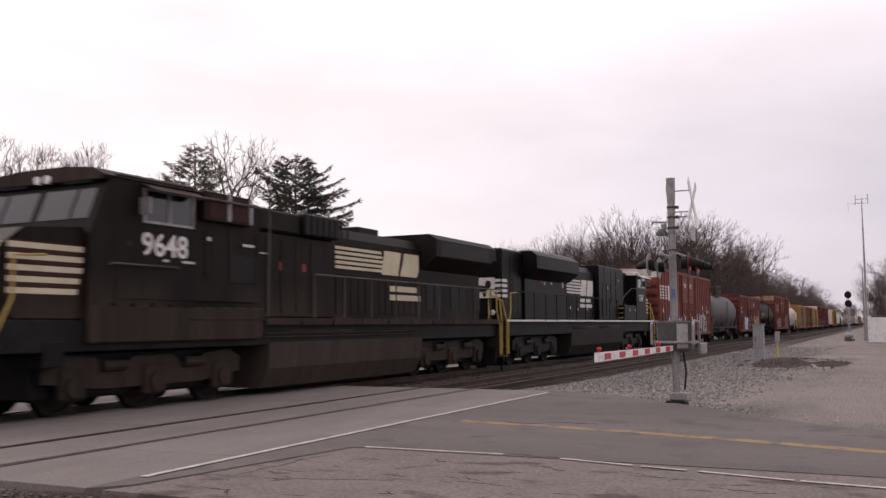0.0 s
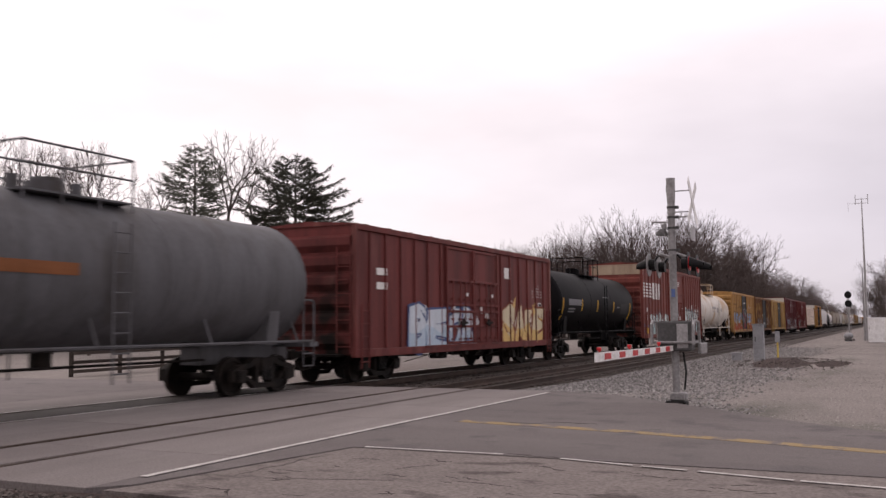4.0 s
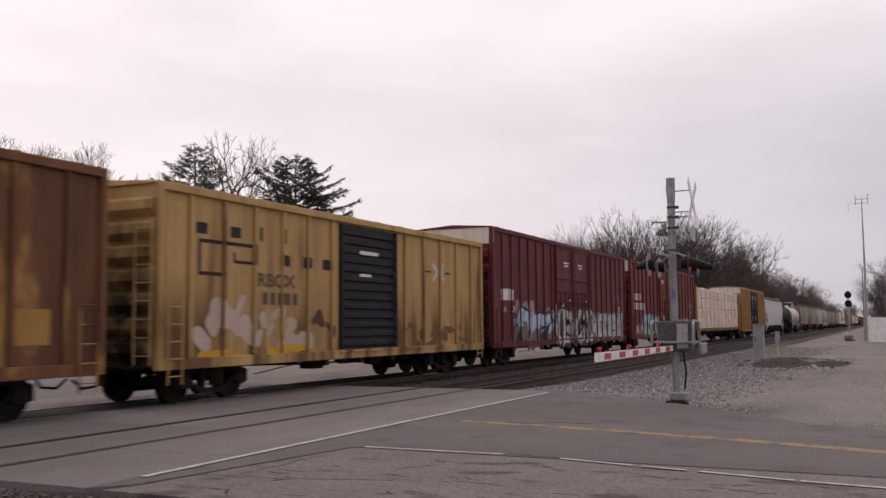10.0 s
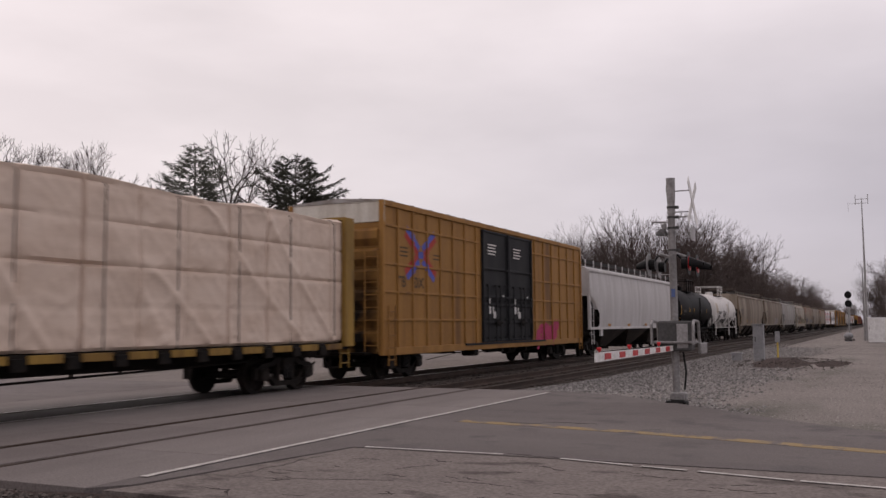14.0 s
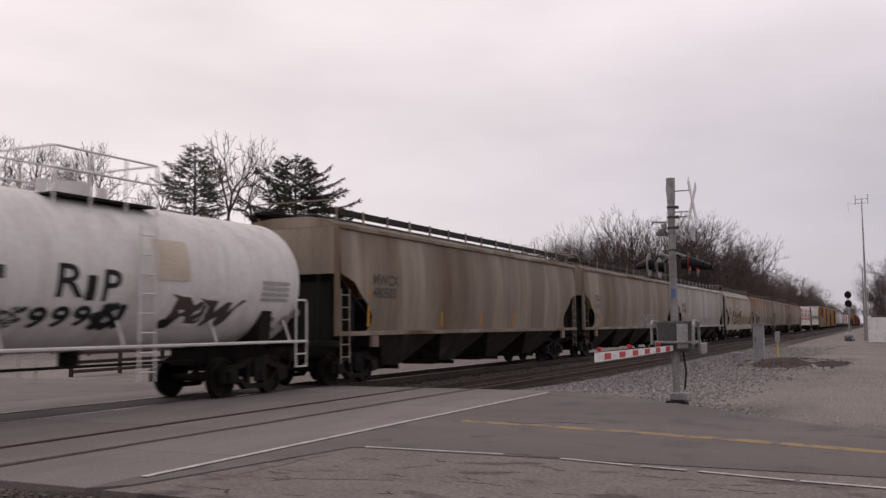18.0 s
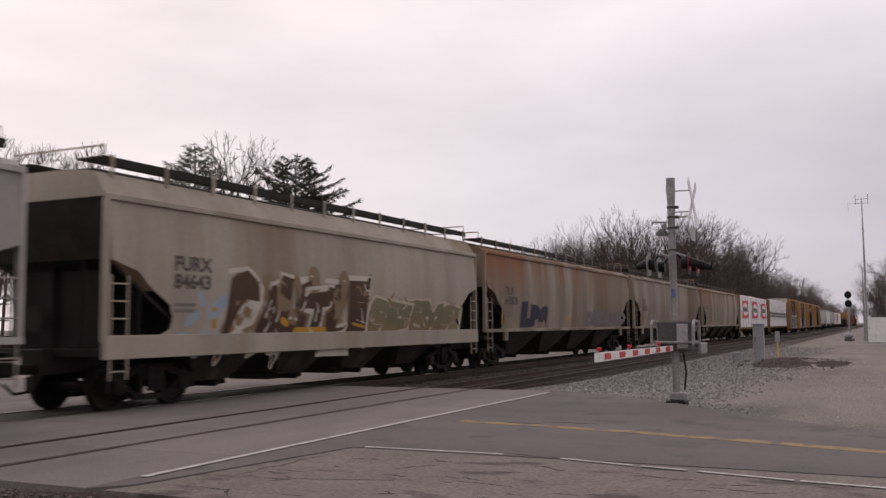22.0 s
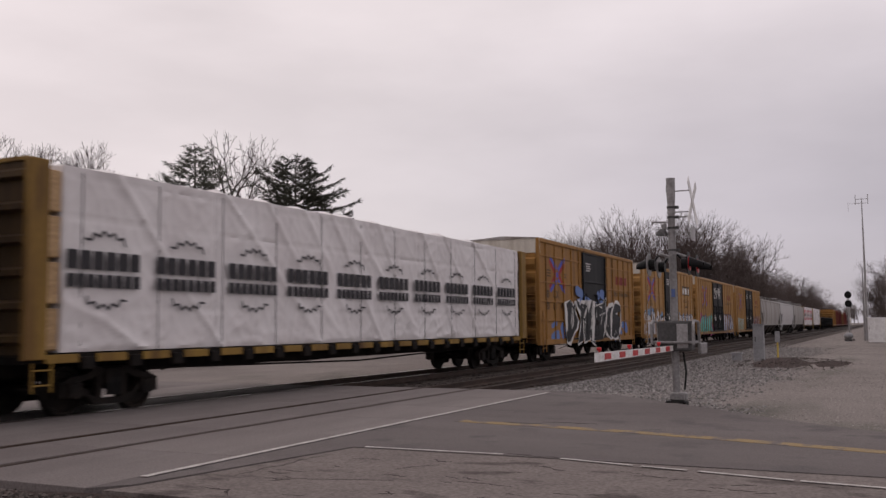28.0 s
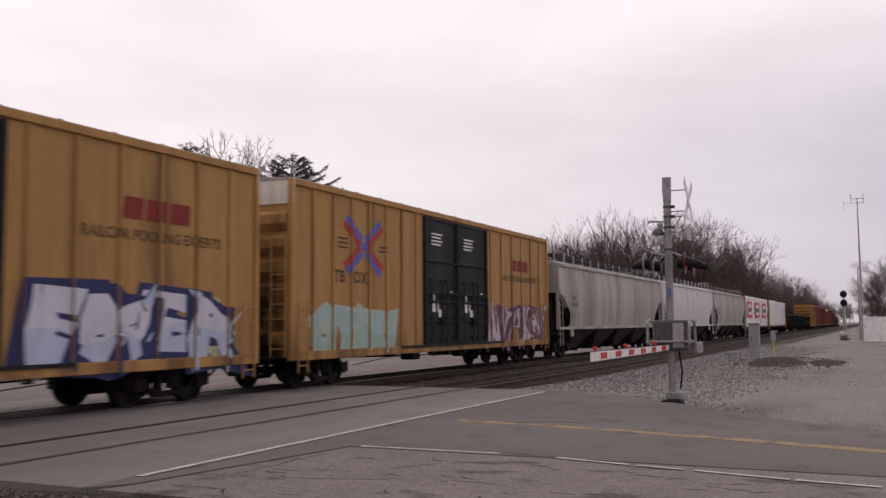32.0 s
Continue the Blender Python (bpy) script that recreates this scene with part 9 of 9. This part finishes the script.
HOPS = [(348.72, 20.4, hop_beige, "grimy beige covered hopper with brown streaks", True), (370.45, 20.2, hop_beige, "dull beige covered hopper with dark streaks", False), (391.94, 20.1, hop_white, "dirty white covered hopper", False),
        (413.8, 16.9, hop_pale, "beige covered hopper with a dark end and brown graffiti", False), (431.5, 20.4, hop_beige_b, "rust-streaked beige covered hopper with dark blue tags", True), (453.04, 20.65, hop_beige, "grimy beige covered hopper", True),
        (474.76, 20.2, hop_beige_b, "beige covered hopper with orange rust along the top", False)]
for i, (s, L, m, lab, tall) in enumerate(HOPS):
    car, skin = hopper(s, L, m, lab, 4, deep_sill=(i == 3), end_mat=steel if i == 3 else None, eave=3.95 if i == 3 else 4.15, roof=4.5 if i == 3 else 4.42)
    hopper_marks(car, skin, (("MWCX", "480503"), ("TILX", ""), ("NAHX", "101086"), ("FURX", "84643"), ("TILX", "643828"), ("TILX", "640228"), ("TILX", ""))[i], tall)
    if i == 1:
        hopper_graffiti(car, skin, 90, "UHIE", 11.0, 14.4, 1.5, 2.15, paint(0.24, 0.215, 0.20), paint(0.36, 0.34, 0.35), None, 0, fat=0.01, edge=0.03)
    if i == 2:
        hopper_graffiti(car, skin, 89, "ILLIUIINIULI", 4.2, 16.5, 1.5, 2.05, paint(0.33, 0.31, 0.29), paint(0.22, 0.2, 0.19), None, 0, fat=0.0, edge=0.02, jag=0.1)
        old = set(car.children)
        cloud(car, random.Random(88), 18.2, 19.4, 2.4, 3.7, 9, paint(0.24, 0.215, 0.20), 0, (), 0, 0.1, 0.2, "grey overpainted square")
        for o in set(car.children) - old:
            skin(o)
    if i == 3:
        hopper_graffiti(car, skin, 91, "PAUTLE", 3.5, 9.3, 1.05, 2.75, paint(0.062, 0.036, 0.025), paint(0.50, 0.45, 0.39), paint(0.22, 0.15, 0.095), 0, accent=paint(0.075, 0.042, 0.027), fat=0.10, edge=0.05, spikes=0.8)
        hopper_graffiti(car, skin, 92, "SEEMS", 9.5, 15.3, 1.1, 2.35, paint(0.20, 0.15, 0.085), paint(0.44, 0.37, 0.29), paint(0.24, 0.19, 0.14), 0, accent=paint(0.17, 0.15, 0.09), fat=0.08, edge=0.045, lean=0.3, spikes=0.6)
        old = set(car.children)
        cloud(car, random.Random(90), 2.0, 3.6, 1.1, 2.3, 10, paint(0.30, 0.36, 0.42), 0, (), 0, 0.06, 0.15, "pale blue spray")
        cloud(car, random.Random(94), 4.6, 9.6, 1.1, 1.7, 7, paint(0.42, 0.22, 0.03), -0.012, (), 0, 0.06, 0.14, "orange spray")
        for o in set(car.children) - old:
            skin(o)
    if i == 4:
        hopper_graffiti(car, skin, 93, "LPG", 3.6, 6.5, 1.45, 2.5, paint(0.030, 0.030, 0.050), paint(0.09, 0.085, 0.11), None, 0, fat=0.11, edge=0.02, spikes=0, jag=0.015)
        hopper_graffiti(car, skin, 94, "DNKANKO", 12.2, 19.4, 1.5, 2.25, paint(0.16, 0.145, 0.15), paint(0.13, 0.12, 0.135), None, 0, fat=0.08, edge=0.02)
    if i == 5:
        hopper_graffiti(car, skin, 95, "UNU", 3.0, 6.5, 1.5, 2.2, paint(0.26, 0.215, 0.18), paint(0.22, 0.18, 0.155), None, 0, fat=0.01, edge=0.02)

flat_car(495.6, 24.9, "yellow centre-beam flat car with white wrapped lumber")
load, fy = wrapped_load(495.6, 0.35, 24.3, 4.42, wrap_white, "lumber bundles under white wrap with red emblem panels", 13, 0.014, 0.16)


def panel_emblem(load, x, y):
    red, ink = paint(0.58, 0.045, 0.06), paint(0.035, 0.03, 0.035)
    mark(load, "emblem", [rect(x, x + 4.2, 2.1, 3.85)], red, y, label="red emblem panel")
    mark(load, "emblem", [[(x + 2.1 + 1.95 * math.cos(2 * math.pi * k / 28), 2.98 + 0.66 * math.sin(2 * math.pi * k / 28)) for k in range(28)]], WHITE, y - 0.006, label="white oval of the emblem")
    mark(load, "emblem", [rect(x + 0.50 + 0.55 * k, x + 0.92 + 0.55 * k, 2.74, 3.2) for k in range(6)], ink, y - 0.012, label="black lettering blocks")


for x in (2.3, 10.3, 18.35):
    panel_emblem(load, x, fy)
flat_car(521.65, 23.3, "yellow centre-beam flat car with black-printed white wrap")
load, fy = wrapped_load(521.65, 0.75, 22.9, 4.5, wrap_white, "lumber bundles under white wrap with black printed emblems", 29, 0.007, 0.10)
ink = paint(0.045, 0.043, 0.048)
for k in range(10):
    x = 0.78 + 2.2 * k
    mark(load, "emblem", [rect(x + 0.30 * j, x + 0.30 * j + 0.24, 2.62, 2.96) for j in range(6)] + [rect(x + 0.225 * j, x + 0.225 * j + 0.18, 2.30, 2.54) for j in range(8)], ink, fy, label="black printed lettering blocks")
    bm = bmesh.new()
    for turn, zc in ((0.0, 2.62), (math.pi, 2.62)):
        stroke(bm, [(x + 0.9 + (0.62 + (0.07 if j % 2 else 0)) * 1.15 * math.cos(turn + math.pi * (0.28 + 0.44 * j / 9)), zc + (0.62 + (0.09 if j % 2 else 0)) * math.sin(turn + math.pi * (0.28 + 0.44 * j / 9))) for j in range(10)], 0.022, 0)
    for v in bm.verts:
        v.co.y += fy - 0.003
    part("emblem", flat_mesh("emblem", bm, ink), None, load, "black zigzag emblem outline")
for j in range(4):
    bm = bmesh.new()
    box(bm, 0.42, 0.74, -1.38, -0.15, 1.2 + 0.8 * j, 1.92 + 0.8 * j, 0.02)
    part("lumber_bundle", bm, lumber_end, load, "bare lumber ends")

c27, ribs, y, d = pool_boxcar(546.53, 15.75, "ochre boxcar with black and white graffiti over the door", ochre_paint, FB_DOORS, FB_RIBS, BEAMS, (("FB", "OX"), ("50", "63", "49")))
pool_words(c27, 12.1, 3.65, 2.3, y, ribs, d, ("Railcar Pooling Experts",))
rng = random.Random(101)
cloud(c27, rng, 1.6, 4.8, 0.8, 1.7, 14, paint(0.13, 0.21, 0.46), y - 0.004, ribs, d, 0.10, 0.26, "blue spray")
cloud(c27, rng, 5.0, 9.8, 2.3, 3.1, 9, paint(0.14, 0.22, 0.46), y - 0.090, (), 0, 0.12, 0.3, "blue spray on the door")
throwup(c27, 102, "DYKECS", 3.4, 12.2, 0.78, 2.75, BLACK, WHITE, None, y - 0.115, (), 0, paint(0.03, 0.03, 0.033), fat=0.11, edge=0.055, lean=0.15, jag=0.10, spikes=1.0)
cloud(c27, rng, 12.0, 14.4, 0.8, 1.6, 9, paint(0.12, 0.2, 0.46), y - 0.004, ribs, d, 0.12, 0.3, "blue spray")
c28, ribs, y, d = pool_boxcar(564.55, 15.75, "yellow boxcar with silver and blue graffiti along its foot", yellow_paint, FB_DOORS, FB_RIBS, BEAMS, (("FB", "OX"), ("50", "52", "00")))
pool_words(c28, 12.1, 3.65, 2.3, y, ribs, d, ("Railcar Pooling", "Experts"), True)
throwup(c28, 111, "ZEAPKE", 0.3, 6.1, 0.76, 2.35, paint(0.52, 0.50, 0.52), paint(0.03, 0.03, 0.04), paint(0.16, 0.30, 0.50), y - 0.006, ribs, d, paint(0.60, 0.58, 0.60), fat=0.11, edge=0.04, jag=0.1, spikes=0.8)
throwup(c28, 112, "STALES", 10.0, 15.4, 0.76, 2.2, paint(0.54, 0.53, 0.55), paint(0.03, 0.04, 0.06), paint(0.15, 0.28, 0.48), y - 0.006, ribs, d, paint(0.62, 0.60, 0.62), fat=0.09, edge=0.045, spikes=0.7)
cloud(c28, random.Random(28), 6.2, 9.8, 0.85, 1.9, 16, paint(0.045, 0.085, 0.17), y - 0.09, (), 0, 0.08, 0.2, "dark blue spray across the door")
c29, ribs, y, d = pool_boxcar(581.98, 18.9, "yellow boxcar with teal graffiti and tagged black doors", yellow_paint, TB_DOORS, TB_RIBS)
pool_words(c29, 14.7, 3.62, 1.95, y, ribs, d)
throwup(c29, 121, "GMTNI", 1.5, 6.8, 0.78, 2.3, paint(0.07, 0.42, 0.36), paint(0.05, 0.08, 0.14), paint(0.40, 0.05, 0.22), y - 0.006, ribs, d, paint(0.13, 0.50, 0.47), fat=0.10, edge=0.035, lean=0.08, spikes=0.5)
throwup(c29, 122, "EMER", 12.7, 18.2, 0.78, 2.25, paint(0.42, 0.47, 0.60), paint(0.035, 0.04, 0.11), paint(0.42, 0.43, 0.26), y - 0.006, ribs, d, paint(0.54, 0.54, 0.62), fat=0.07, edge=0.08, jag=0.09, spikes=0.9)
throwup(c29, 123, "CRMAK", 7.4, 10.6, 3.6, 4.6, WHITE, BLACK, None, y - 0.115, (), 0, None, fat=-0.012, edge=0.01, jag=0.1, spikes=0)
c30, ribs, y, d = pool_boxcar(602.18, 18.9, "yellow boxcar with pale green and purple graffiti", yellow_paint, TB_DOORS, TB_RIBS)
pool_words(c30, 14.7, 3.62, 1.85, y, ribs, d)
throwup(c30, 131, "OTBU", 1.0, 5.2, 0.78, 2.15, paint(0.30, 0.42, 0.36), paint(0.40, 0.48, 0.44), paint(0.42, 0.44, 0.33), y - 0.006, ribs, d, paint(0.34, 0.47, 0.46), fat=0.09, edge=0.03, spikes=0.1)
throwup(c30, 132, "NVAKM", 12.3, 18.4, 0.8, 2.3, paint(0.46, 0.42, 0.46), paint(0.13, 0.05, 0.10), paint(0.28, 0.17, 0.16), y - 0.006, ribs, d, None, fat=0.0, edge=0.05, jag=0.12, spikes=0.8)

for i, (s, L) in enumerate(((622.6, 20.9), (644.4, 19.8), (665.0, 19.8))):
    car, skin = hopper(s, L, (hop_white, hop_grey, hop_white)[i], "dirty white covered hopper near the end of the view", 4)
    hopper_marks(car, skin, ("", ""))
for s, L in ((685.3, 22.6), (708.6, 23.4)):
    flat_car(s, L, "centre-beam flat car with white wrapped lumber")
    load, fy = wrapped_load(s, 0.4, L - 0.4, 4.42, wrap_white, "lumber bundles under white printed wrap", int(s), 0.01, 0.12)
    if s < 700:
        for x in (2.0, 9.0, 16.0):
            panel_emblem(load, x, fy)


def gondola(s, L, label):
    car = car_thing("gondola", s, label, "gondola car")
    for y in (-1, 1):
        bm = bmesh.new()
        box(bm, 0, L, *sorted((y * 1.46, y * 1.52)), 1.0, 2.7)
        for k in range(14):
            x = 0.2 + (L - 0.4) * k / 13
            box(bm, x - 0.06, x + 0.06, *sorted((y * 1.52, y * 1.6)), 1.0, 2.65)
        box(bm, 0, L, *sorted((y * 1.45, y * 1.6)), 2.62, 2.76, 0.02)
        part("side_wall", bm, black_iron, car)
    for x in (0.0, L - 0.06):
        bm = bmesh.new()
        box(bm, x, x + 0.06, -1.5, 1.5, 1.0, 2.7)
        part("end_wall", bm, black_iron, car)
    bm = bmesh.new()
    box(bm, 0, L, -1.45, 1.45, 0.95, 1.05)
    part("floor", bm, steel, car)
    bogie(car, 2.1)
    bogie(car, L - 2.1)
    couplers(car, L)


for s in (733.2, 751.0, 768.8):
    gondola(s, 16.6, "low dark gondola car")
far = [(787, 15.75, ochre_paint, None, 5.1), (804, 18.9, red_paint, band_white, 5.15), (824.5, 18.9, red_paint_b, band_white, 5.15), (845, 15.75, rust_brown, None, 4.5), (862, 18.9, red_paint, band_white, 5.12), (882.5, 15.9, maroon, None, 4.5)]
for s, L, m, band, H in far:
    boxcar(s, L, H, m, "boxcar far back in the train", [(L * 0.4, L * 0.5), (L * 0.5, L * 0.6)], spaced(1, L * 0.38, 6) + spaced(L * 0.63, L - 1, 6), end_band=band)
for s in (900, 915.5, 931):
    tank_car(s, 14.0, tank_black if s < 920 else tank_white, "tank car far back in the train")


def motions():
    """The whole train rolls by at one steady speed."""
    for t, s in moving:
        walk(t, [(k, pose(s - SPEED * k, TRAIN_Y, 0)) for k in (0, 8, 16, 24, 32)])


motions()
